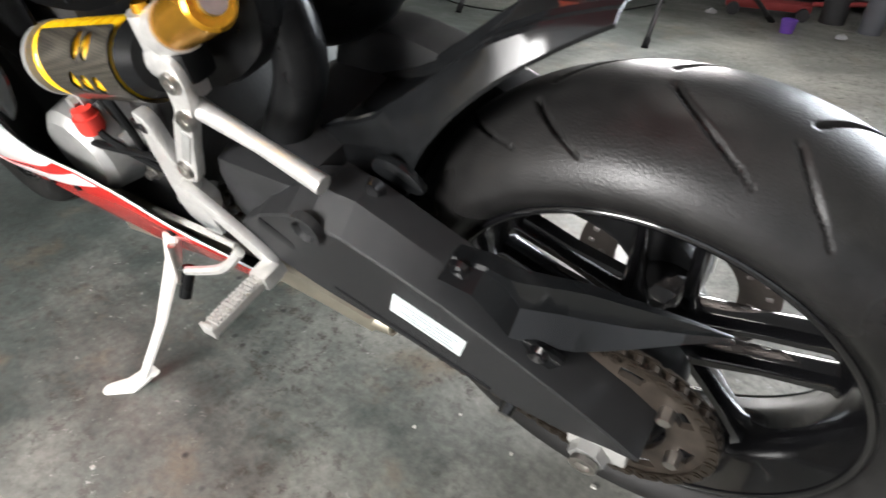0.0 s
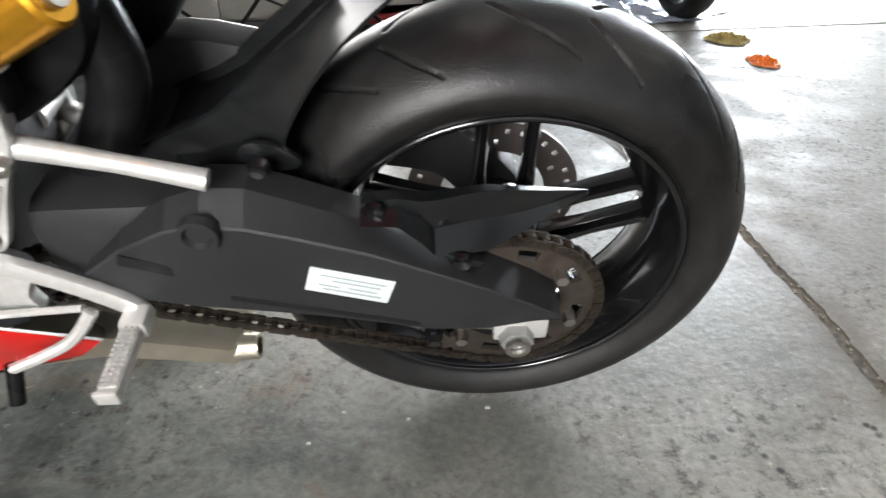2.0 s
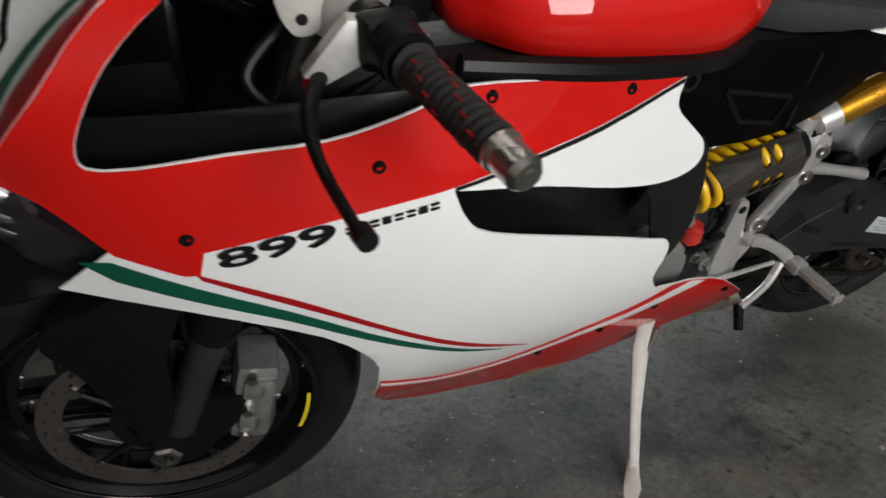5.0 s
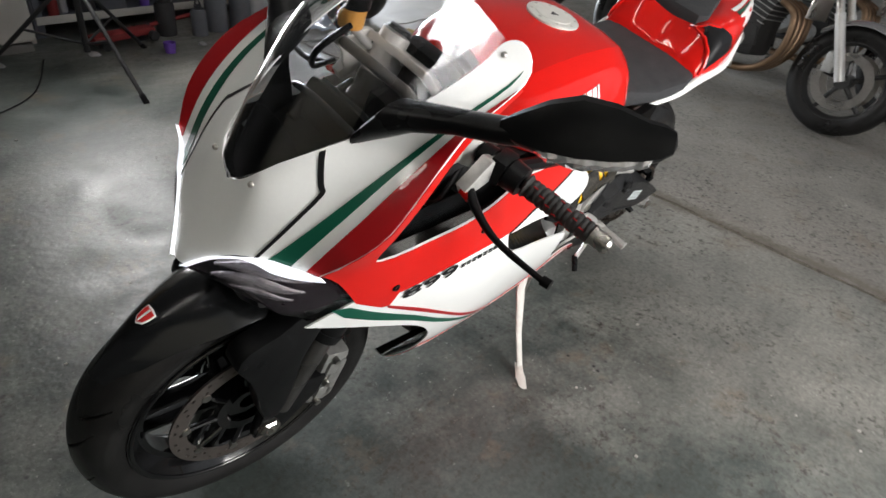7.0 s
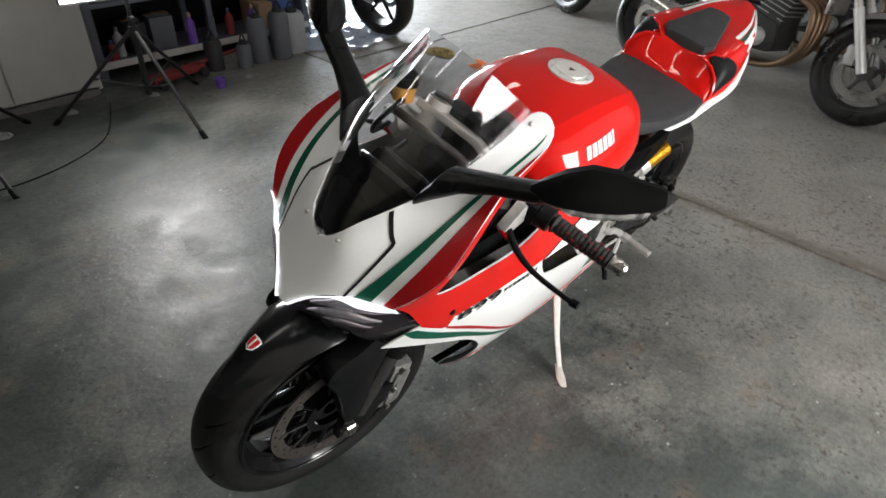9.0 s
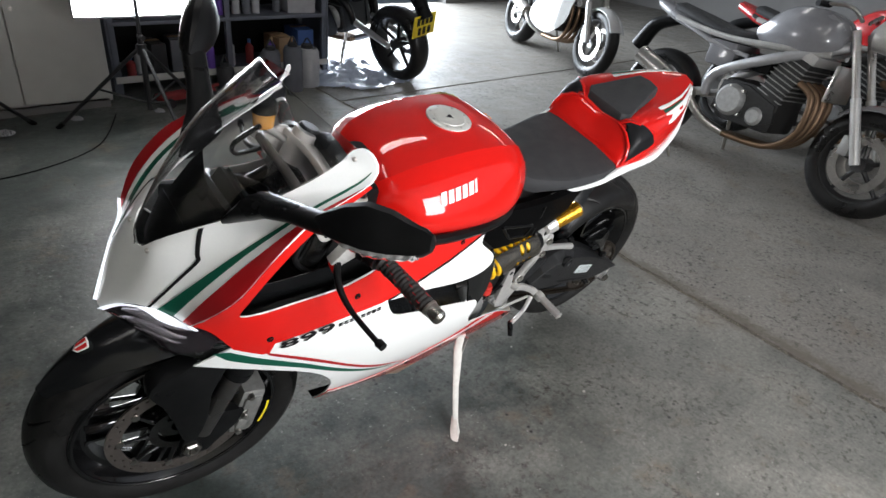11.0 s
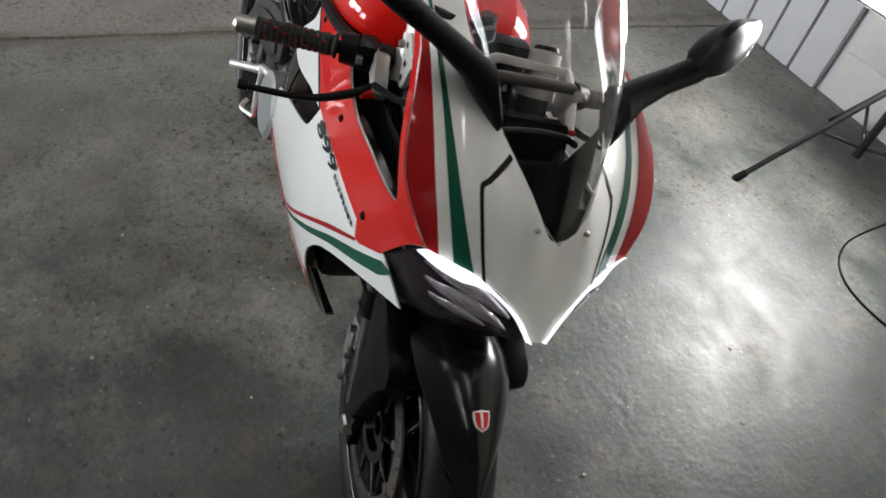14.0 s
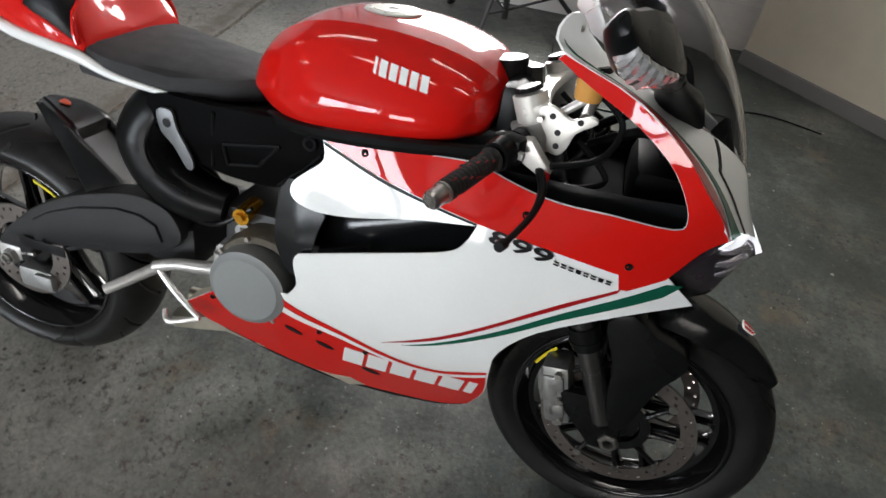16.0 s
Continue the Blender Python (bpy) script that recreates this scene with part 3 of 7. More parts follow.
def disc(bm, r_out, r_in, y, thick=0.005, holes=24):
    """A ring with a drilled band: bores shown as open holes through the ring."""
    n = holes * 4
    rows = [r_in, r_in + (r_out - r_in) * 0.25, r_in + (r_out - r_in) * 0.42, r_in + (r_out - r_in) * 0.62, r_in + (r_out - r_in) * 0.78, r_out]
    grid = [[[bm.verts.new((r * math.cos(2 * math.pi * i / n), y + s * thick / 2, r * math.sin(2 * math.pi * i / n))) for r in rows] for i in range(n)] for s in (-1, 1)]
    open_cell = lambda i, j: (i % 4 == 0 and j == 1 and (i // 4) % 2 == 0) or (i % 4 == 2 and j == 3 and (i // 4) % 2 == 0) or (i % 4 == 1 and j == 3 and (i // 4) % 2 == 1)
    for i in range(n):
        k = (i + 1) % n
        for j in range(5):
            if open_cell(i, j):
                for (a, b) in (((i, j), (i, j + 1)), ((i, j + 1), (k, j + 1)), ((k, j + 1), (k, j)), ((k, j), (i, j))):
                    bm.faces.new((grid[0][a[0]][a[1]], grid[0][b[0]][b[1]], grid[1][b[0]][b[1]], grid[1][a[0]][a[1]]))
                continue
            for s in (0, 1):
                bm.faces.new((grid[s][i][j], grid[s][k][j], grid[s][k][j + 1], grid[s][i][j + 1]))
        for j in (0, 5):
            bm.faces.new((grid[0][i][j], grid[0][k][j], grid[1][k][j], grid[1][i][j]))
    return bm


# rear wheel
rear = wheel("rear_wheel", REAR, 0.313, 0.182, 0.219, 0.073, 9, turn=0.35)
part("brake_disc", disc(bmesh.new(), 0.122, 0.075, -0.075), GREY_DISC, rear, "drilled steel rear brake disc")
bm = bmesh.new()
lathe(bm, [(0.05, 0.02), (0.05, 0.06), (0.11, 0.062), (0.14, 0.05), (0.14, 0.02)], 32, closed=True)
part("sprocket_carrier", bm, SATIN_BLACK, rear)
bm = bmesh.new()
teeth = 44
ring = []
for i in range(teeth * 4):
    r = 0.107 + (0.0, 0.007, 0.007, 0.0)[i % 4]
    ring.append((r * math.cos(2 * math.pi * i / (teeth * 4)), r * math.sin(2 * math.pi * i / (teeth * 4))))
inner = [(0.062 * math.cos(2 * math.pi * i / (teeth * 4)), 0.062 * math.sin(2 * math.pi * i / (teeth * 4))) for i in range(teeth * 4)]
mid0 = [(0.078 * math.cos(2 * math.pi * i / (teeth * 4)), 0.078 * math.sin(2 * math.pi * i / (teeth * 4))) for i in range(teeth * 4)]
mid1 = [(0.093 * math.cos(2 * math.pi * i / (teeth * 4)), 0.093 * math.sin(2 * math.pi * i / (teeth * 4))) for i in range(teeth * 4)]
levels = [inner, mid0, mid1, ring]
vv = [[[bm.verts.new((p[0], y, p[1])) for p in lv] for lv in levels] for y in (CHAIN_Y - 0.0035 - REAR.y, CHAIN_Y + 0.0035 - REAR.y)]
n = teeth * 4
for i in range(n):
    k = (i + 1) % n
    for j in range(3):
        if j == 1 and i % 22 in (2, 3, 4, 5, 6, 7, 8, 9):
            if i % 22 in (2, 9):
                e = i if i % 22 == 2 else k
                bm.faces.new((vv[0][1][e], vv[0][2][e], vv[1][2][e], vv[1][1][e]))
            bm.faces.new((vv[0][1][i], vv[0][1][k], vv[1][1][k], vv[1][1][i]))
            bm.faces.new((vv[0][2][i], vv[0][2][k], vv[1][2][k], vv[1][2][i]))
            continue
        for s in (0, 1):
            bm.faces.new((vv[s][j][i], vv[s][j][k], vv[s][j + 1][k], vv[s][j + 1][i]))
    for j in (0, 3):
        bm.faces.new((vv[0][j][i], vv[0][j][k], vv[1][j][k], vv[1][j][i]))
part("sprocket", bm, material("rusty steel sprocket", (0.05, 0.04, 0.032), 0.5, metal=0.5, vary=0.5, grain=60), rear, "rust-stained steel rear sprocket", smooth=False)
for k in range(6):
    a = 0.3 + k * math.pi / 3
    part("sprocket_nut", rod(bmesh.new(), (0.078 * math.cos(a), 0.128, 0.078 * math.sin(a)), (0.078 * math.cos(a), 0.146, 0.078 * math.sin(a)), 0.0085, 0.0075, 6), STEEL, rear, smooth=False)

# front wheel
front = wheel("front_wheel", FRONT, 0.302, 0.121, 0.216, 0.052, 10, STEER, turn=0.1)
for s in (-1, 1):
    d = part("brake_disc", disc(bmesh.new(), 0.16, 0.128, s * 0.062, holes=30), GREY_DISC, front, "drilled steel front brake disc")
    bm = bmesh.new()
    lathe(bm, [(s * 0.05, 0.05), (s * 0.05, 0.07), (s * 0.064, 0.07), (s * 0.064, 0.05)], 32, closed=True)
    part("disc_carrier", bm, GLOSS_BLACK, front, "black disc carrier")
    for k in range(9):
        a = 2 * math.pi * k / 9
        c, t = Vector((math.cos(a), 0, math.sin(a))), Vector((-math.sin(a), 0, math.cos(a)))
        part("carrier_arm", rod(bmesh.new(), c * 0.066 + Vector((0, s * 0.058, 0)), c * 0.127 + t * 0.012 + Vector((0, s * 0.062, 0)), 0.0065, 0.005, 8), GLOSS_BLACK, front)
        part("disc_bobbin", rod(bmesh.new(), c * 0.129 + t * 0.012 + Vector((0, s * 0.058, 0)), c * 0.129 + t * 0.012 + Vector((0, s * 0.068, 0)), 0.0085, 0.0085, 12), STEEL, front)

# short yellow tapes on the rim flanges
TAPE = material("yellow rim tape", (0.75, 0.62, 0.02), 0.35, vary=0.05)
for w_, r, y, a0, a1 in ((front, 0.211, 0.0555, 185, 207), (front, 0.211, -0.0555, 140, 158), (rear, 0.213, -0.0765, 55, 72)):
    bm = bmesh.new()
    arc = [radians(a0 + (a1 - a0) * i / 10) for i in range(11)]
    rings(bm, [[Vector(((r + dr) * math.cos(a), y + dy, (r + dr) * math.sin(a))) for dr, dy in ((-0.003, -0.001), (0.003, -0.001), (0.003, 0.001), (-0.003, 0.001))] for a in arc])
    part("rim_tape", bm, TAPE, w_, "short yellow tape on the rim")


# ---- swingarm, chain, shock ----
LSW = 0.132
stations = [(0.43, 0.462, 0.455, 0.44), (0.385, 0.502, 0.488, 0.414), (0.335, 0.528, 0.512, 0.404), (0.3, 0.54, 0.518, 0.4), (0.26, 0.537, 0.513, 0.392), (0.21, 0.515, 0.496, 0.382), (0.15, 0.487, 0.473, 0.366), (0.09, 0.45, 0.443, 0.349), (0.03, 0.417, 0.412, 0.346), (-0.02, 0.387, 0.382, 0.355), (-0.05, 0.364, 0.361, 0.357)]
loops = []
for x, zt, zr, zb in stations:
    yo = LSW + 0.02 - 0.006 * max(0, x - 0.3) / 0.1
    loops.append([Vector((x, y, z)) for y, z in ((LSW - 0.05, zb), (LSW - 0.05, zt - 0.002), (yo - 0.036, zt), (yo - 0.032, zt - 0.0005), (yo - 0.0015, zr + 0.002), (yo, zr - 0.001), (yo, zb + 0.004), (yo - 0.004, zb))])
bm = rings(bmesh.new(), loops)
swing = part("swingarm", bm, SWING_GREY, bike, "matt dark grey cast alloy swingarm", smooth=12)
bm = bmesh.new()
fill_box(bm, (0.41, 0, 0.47), (0.14, 0.25, 0.11), 0.03)
fill_box(bm, (0.33, 0, 0.46), (0.09, 0.2, 0.08), 0.02)
rarm = [(0.46, 0.5), (0.445, 0.555), (0.4, 0.58), (0.327, 0.58), (0.2, 0.54), (0.099, 0.487), (0.04, 0.44), (-0.03, 0.37), (-0.03, 0.31), (0.03, 0.315), (0.07, 0.37), (0.136, 0.392), (0.289, 0.42), (0.4, 0.455)]
plate(bm, spline(rarm, 3, True), -LSW + 0.045, -LSW - 0.012, bev=0.009)
plate(bm, [(0.25 + (x - 0.25) * 0.8, 0.47 + (z - 0.47) * 0.66) for x, z in rarm if x > 0.02], -LSW, -LSW - 0.02, bev=0.008)
part("swingarm_bridge", bm, SWING_GREY, swing)
# moulded hollows, their shade drawn as thin black plates
part("dark_slot_plate", box((0.345, LSW + 0.016, 0.462), (0.085, 0.003, 0.014), 0.001, Matrix.Translation((0.345, 0, 0.475)) @ Matrix.Rotation(radians(-22), 4, "Y") @ Matrix.Translation((-0.345, 0, -0.475))), BLACK_LINE, swing)
part("dark_slot_plate", box((0.1, -LSW - 0.021, 0.385), (0.12, 0.003, 0.026), 0.001), BLACK_LINE, swing)
part("pivot_bolt", lathe(bmesh.new(), [(0, 0.0), (0, 0.011), (0.006, 0.014), (0.006, 0.019), (-0.004, 0.02)], 24, (0.3, LSW + 0.023, 0.514)), SWING_GREY, swing)
LABEL = material("silver printed label", (0.62, 0.68, 0.68), 0.35, metal=0.2, vary=0.05)
part("label_plate", box((0.1725, LSW + 0.0205, 0.432), (0.086, 0.002, 0.034), 0.0006, Matrix.Translation((0.1725, 0, 0.432)) @ Matrix.Rotation(radians(-19), 4, "Y") @ Matrix.Translation((-0.1725, 0, -0.432))), LABEL, swing, "silver printed data label")
INK = material("grey print", (0.3, 0.34, 0.35), 0.5)
for i, (u, v, w) in enumerate(((-0.002, 0.009, 0.068), (-0.006, 0.003, 0.05), (-0.014, -0.004, 0.03), (0.02, -0.005, 0.022), (-0.004, -0.010, 0.06))):
    part("print_line", box((0.1725 + u, LSW + 0.0217, 0.432 + v), (w, 0.0005, 0.0022), 0, Matrix.Translation((0.1725, 0, 0.432)) @ Matrix.Rotation(radians(-19), 4, "Y") @ Matrix.Translation((-0.1725, 0, -0.432))), INK, swing)
# chain guard over the sprocket: a blade that runs inward to a point, with a tilted lower facet
loops = []
for x, zt, zr, zl in ((0.155, 0.512, 0.508, 0.503), (0.12, 0.516, 0.508, 0.499), (0.098, 0.511, 0.495, 0.476), (0.085, 0.511, 0.475, 0.458), (0.05, 0.506, 0.47, 0.441), (0.03, 0.502, 0.465, 0.434), (-0.01, 0.487, 0.458, 0.439), (-0.05, 0.472, 0.456, 0.448), (-0.086, 0.4595, 0.458, 0.457)):
    g = 0.132 - max(0, min(1, (0.085 - x) / 0.165)) * 0.076
    q = 1 - 0.8 * max(0, min(1, (0.085 - x) / 0.165))
    loops.append([Vector((x, y, z)) for y, z in ((g - 0.03 * q, zt - 0.002), (g - 0.012 * q, zt), (g - 0.012 * q, zr), (g + 0.012 * q, zl + 0.002), (g + 0.006 * q, zl), (g - 0.03 * q, zl))])
bm = rings(bmesh.new(), loops)
plate(bm, [(0.08, 0.458), (0.063, 0.428), (0.047, 0.424), (0.034, 0.44)], 0.126, 0.138, bev=0.003)
guard = part("chain_guard", bm, HUGGER, swing, "satin black plastic chain guard", smooth=22)
# black strip laid on for the shade in the lower groove
part("dark_groove_strip", box((0.2, LSW + 0.0195, 0.392), (0.2, 0.003, 0.007), 0.001, Matrix.Translation((0.2, 0, 0.392)) @ Matrix.Rotation(radians(-17), 4, "Y") @ Matrix.Translation((-0.2, 0, -0.392))), BLACK_LINE, swing)
for x, z in ((0.142, 0.508), (0.058, 0.445)):
    part("guard_bolt", lathe(bmesh.new(), [(0, 0), (0.002, 0.004), (0.004, 0.009), (-0.002, 0.0105)], 16, (x, 0.128 if x > 0.1 else 0.139, z)), GLOSS_BLACK, guard)
# axle, adjuster
for s in (1, -1):
    adj = part("axle_block", box((-0.008, s * (LSW + 0.008), 0.335), (0.062, 0.012, 0.036), 0.004), ALLOY, swing, "alloy chain adjuster block")
    bm = bmesh.new()
    rod(bm, (REAR.x - 0.003, s * (LSW + 0.01), 0.325), (REAR.x - 0.003, s * (LSW + 0.026), 0.325), 0.0215, 0.019, 6)
    part("axle_nut", bm, CAST, swing, "large alloy axle nut", smooth=False)
    bm = bmesh.new()
    lathe(bm, [(0, 0.009), (0, 0.014), (s * 0.006, 0.014), (s * 0.006, 0.009)], 24, (REAR.x - 0.003, s * (LSW + 0.028), 0.325), closed=True)
    part("axle_end", bm, STEEL, swing)
    part("adjuster_bolt", rod(bmesh.new(), (0.02, s * (LSW + 0.008), 0.338), (0.055, s * (LSW + 0.006), 0.341), 0.005), STEEL, swing)
bm = bmesh.new()
rod(bm, (0.09, LSW - 0.005, 0.352), (0.09, LSW + 0.006, 0.322), 0.007)
rod(bm, (0.09, LSW + 0.004, 0.331), (0.09, LSW + 0.022, 0.326), 0.011, 0.008, 12)
part("paddock_bobbin", bm, GLOSS_BLACK, swing)
# hose along the sprocket: rear caliper on the other side
bm = bmesh.new()
fill_box(bm, (0.02, -0.095, 0.245), (0.1, 0.05, 0.06), 0.012)
fill_box(bm, (0.05, -0.12, 0.25), (0.05, 0.02, 0.04), 0.006)
part("rear_caliper", bm, CAST, bike, "silver rear brake caliper")

# chain: links round both sprockets
bm = bmesh.new()
def chain_path():
    cy = 0.094
    r0, r1 = 0.108, 0.036
    c0, c1 = Vector((REAR.x, 0, REAR.z)), Vector((0.5, 0, 0.405))
    d = (c1 - c0)
    L = d.length
    th = math.atan2(d.z, d.x)
    phi = math.acos((r0 - r1) / L)
    pts = []
    def arc(c, r, a, b):
        n = max(2, int(abs(b - a) * r / 0.004))
        return [c + Vector((r * math.cos(a + (b - a) * i / n), 0, r * math.sin(a + (b - a) * i / n))) for i in range(n + 1)]
    pts += arc(c0, r0, th + phi, th + 2 * math.pi - phi)
    pts += arc(c1, r1, th - phi, th + phi)
    pts.append(pts[0])
    return pts
P = chain_path()
S = [0]
for a, b in zip(P, P[1:]):
    S.append(S[-1] + (b - a).length)
pitch = S[-1] / round(S[-1] / 0.0159)
def at_len(s):
    for i in range(len(S) - 1):
        if S[i] <= s <= S[i + 1]:
            return P[i].lerp(P[i + 1], (s - S[i]) / max(1e-9, S[i + 1] - S[i]))
    return P[-1]
nlinks = round(S[-1] / pitch)
for k in range(nlinks):
    a, b = at_len(k * pitch), at_len(min(S[-1], (k + 1) * pitch))
    d = (b - a).normalized()
    nrm = Vector((-d.z, 0, d.x))
    for s in (-1, 1):
        y = 0.094 + s * (0.0075 if k % 2 else 0.0055)
        shape = []
        for i in range(12):
            t = 2 * math.pi * i / 12
            along_u = (0.5 + 0.5 * math.copysign(1, math.cos(t))) * pitch
            shape.append(a + d * (along_u + 0.0068 * math.cos(t)) + nrm * (0.0068 * math.sin(t) * (0.82 if abs(math.sin(t)) > 0.9 else 1)))
        rings(bm, [[p + Vector((0, y - 0.0009, 0)) for p in shape], [p + Vector((0, y + 0.0009, 0)) for p in shape]])
    rod(bm, a + Vector((0, 0.084, 0)), a + Vector((0, 0.104, 0)), 0.0042, n=8)
part("drive_chain", bm, CHAIN_STEEL, bike, "oily steel drive chain", smooth=False)

# shock: spring, cover, body, remote reservoir
S0, S1 = Vector((0.672, 0.122, 0.601)), Vector((0.462, 0.117, 0.645))
ax = (S1 - S0).normalized()
up = ax.cross(Vector((0, 1, 0))).normalized()
sd = ax.cross(up)
bm = bmesh.new()
turns, N = 8.0, 260
path = [S0 + ax * (0.175 * i / N) + 0.0355 * (math.cos(2 * math.pi * turns * i / N) * up + math.sin(2 * math.pi * turns * i / N) * sd) for i in range(N + 1)]
tube(bm, path, 0.0068, n=10, smooth=False)
shock = part("shock_absorber", rod(bmesh.new(), S0 - ax * 0.03, S1 + ax * 0.02, 0.022, n=20), ALLOY, bike, "side-mounted shock absorber")
part("spring", bm, YELLOW, shock, "bright yellow coil spring")
bm = bmesh.new()
rod(bm, S0 - ax * 0.014, S0 - ax * 0.004, 0.043, n=28)
rod(bm, S0 - ax * 0.045, S0 - ax * 0.012, 0.03, 0.04, n=24)
part("spring_seat", bm, CAST, shock)
bm = bmesh.new()
rod(bm, S1 - ax * 0.032, S1 - ax * 0.012, 0.041, 0.034, n=28)
fill_box(bm, S1 + ax * 0.02 + Vector((0, 0.0, 0.0)), (0.05, 0.035, 0.04), 0.01)
part("spring_seat", bm, SATIN_BLACK, shock)
# half shell over the spring, with cut windows
bm = bmesh.new()
nu, nv = 84, 70
WINDOWS = ((0.563, 0.655), (0.543, 0.658), (0.58, 0.617), (0.558, 0.619), (0.536, 0.622))
def shell(u, v, r):
    a = radians(-80 + 150 * v)
    lead = 0.028 + 0.034 * (1 - v)
    return S0 + ax * (lead + (0.182 - lead) * u) + r * (math.cos(a) * Vector((0, 1, 0)) + math.sin(a) * up * -1)
def shell_open(i, j):
    p = shell((i + 0.5) / nu, (j + 0.5) / nv, 0.0455)
    return p.y > S0.y and any(((p.x - wx + 0.25 * (p.z - wz)) / 0.0085) ** 2 + ((p.z - wz) / 0.0115) ** 2 < 1 for wx, wz in WINDOWS)
gridv = [[[bm.verts.new(shell(i / nu, j / nv, r)) for j in range(nv + 1)] for i in range(nu + 1)] for r in (0.0455, 0.0435)]
for i in range(nu):
    for j in range(nv):
        if shell_open(i, j):
            continue
        for s in (0, 1):
            bm.faces.new((gridv[s][i][j], gridv[s][i + 1][j], gridv[s][i + 1][j + 1], gridv[s][i][j + 1]))
part("shock_cover", bm, CARBON, shock, "woven carbon shock cover with cut windows")
G0, G1 = Vector((0.438, 0.117, 0.68)), Vector((0.35, 0.128, 0.724))
gx = (G1 - G0).normalized()
bm = bmesh.new()
rod(bm, G0 + gx * 0.012, G1, 0.0235, n=36)
rod(bm, G1, G1 + gx * 0.004, 0.0235, 0.0205, n=36)
part("gold_reservoir", bm, GOLD, shock, "gold anodised reservoir canister")
bm = bmesh.new()
rod(bm, G0 - gx * 0.012, G0 + gx * 0.018, 0.0255, n=32)
rod(bm, Vector((0.47, 0.115, 0.645)), Vector((0.472, 0.116, 0.692)), 0.019, 0.017, n=24)
rod(bm, Vector((0.458, 0.118, 0.676)), G0, 0.02, 0.02, n=16)
fill_box(bm, (0.452, 0.118, 0.63), (0.034, 0.03, 0.05), 0.008)
part("reservoir_neck", bm, ALLOY, shock)
part("gold_screw", rod(bmesh.new(), (0.472, 0.116, 0.69), (0.4725, 0.116, 0.7), 0.011, 0.009, 12), GOLD, shock)
part("valve_cap", rod(bmesh.new(), G1 + gx * 0.004, G1 + gx * 0.009, 0.012, n=12), STEEL, shock)

# rocker and tie rod
bm = bmesh.new()
rk = [(0.443, 0.661), (0.427, 0.658), (0.422, 0.64), (0.427, 0.612), (0.438, 0.588), (0.46, 0.549), (0.486, 0.496), (0.502, 0.489), (0.513, 0.502), (0.508, 0.521), (0.474, 0.581), (0.46, 0.602), (0.455, 0.645)]
plate(bm, spline(rk, 3, True), 0.128, 0.142, bev=0.004)
rocker = part("rocker_arm", bm, ALLOY, bike, "silver forged suspension rocker")
# darker plate on the face gives the shade of a recess
part("dark_recess_plate", box((0.472, 0.1425, 0.548), (0.011, 0.002, 0.052), 0.0005, Matrix.Translation((0.472, 0, 0.548)) @ Matrix.Rotation(radians(-31), 4, "Y") @ Matrix.Translation((-0.472, 0, -0.548))), CAST, rocker)
for x, z in ((0.437, 0.637), (0.445, 0.591), (0.497, 0.509)):
    part("rocker_bolt", lathe(bmesh.new(), [(0.003, 0), (0.003, 0.006), (0.007, 0.007), (0.007, 0.011), (0, 0.0125)], 16, (x, 0.14, z)), STEEL, rocker)
bm = bmesh.new()
tube(bm, [(0.44, 0.127, 0.6), (0.36, 0.128, 0.578), (0.285, 0.13, 0.556)], [0.012, 0.009, 0.011])
part("tie_rod", bm, ALLOY, bike, "silver suspension tie rod")
# ---- bodywork surfaces ----
SIDE = surface_through([(1.329, 0.755, 0.207), (1.153, 0.801, 0.214), (1.035, 0.844, 0.194), (0.866, 0.824, 0.186), (1.082, 0.77, 0.226), (0.748, 0.587, 0.208), (0.551, 0.411, 0.172), (0.467, 0.37, 0.15), (1.45, 0.70, 0.165), (1.0, 0.55, 0.222), (1.2, 0.6, 0.212), (1.12, 0.27, 0.10), (0.8, 0.225, 0.105), (0.95, 0.24, 0.10), (1.0, 0.42, 0.187), (1.15, 0.42, 0.178), (0.62, 0.3, 0.125), (0.75, 0.42, 0.182), (0.75, 0.72, 0.19), (0.7, 0.86, 0.165), (1.461, 0.826, 0.177), (1.432, 0.87, 0.205), (1.395, 0.91, 0.218), (1.345, 0.96, 0.211), (1.255, 1.015, 0.184), (1.385, 0.855, 0.204), (1.365, 0.895, 0.21), (1.15, 1.046, 0.174), (1.393, 0.746, 0.192)])
NOSE = surface_through([(0, 0.746, 1.562), (0, 0.874, 1.483), (0.042, 0.894, 1.48), (0.177, 0.826, 1.461), (0.113, 0.905, 1.426), (0.08, 0.947, 1.406), (0.096, 0.808, 1.502), (0.133, 0.812, 1.476), (0.159, 0.984, 1.307), (0.102, 0.974, 1.351), (0.205, 0.87, 1.432), (0.218, 0.91, 1.395), (0.211, 0.96, 1.345), (0.184, 1.015, 1.255), (0.176, 1.048, 1.15), (0.145, 1.098, 1.152), (0.135, 1.079, 1.165), (0.122, 1.06, 1.19), (0.05, 0.79, 1.53), (0.03, 0.8, 1.527), (0.12, 1.02, 1.26)])


def nose(y, z):
    return NOSE(abs(y), z)


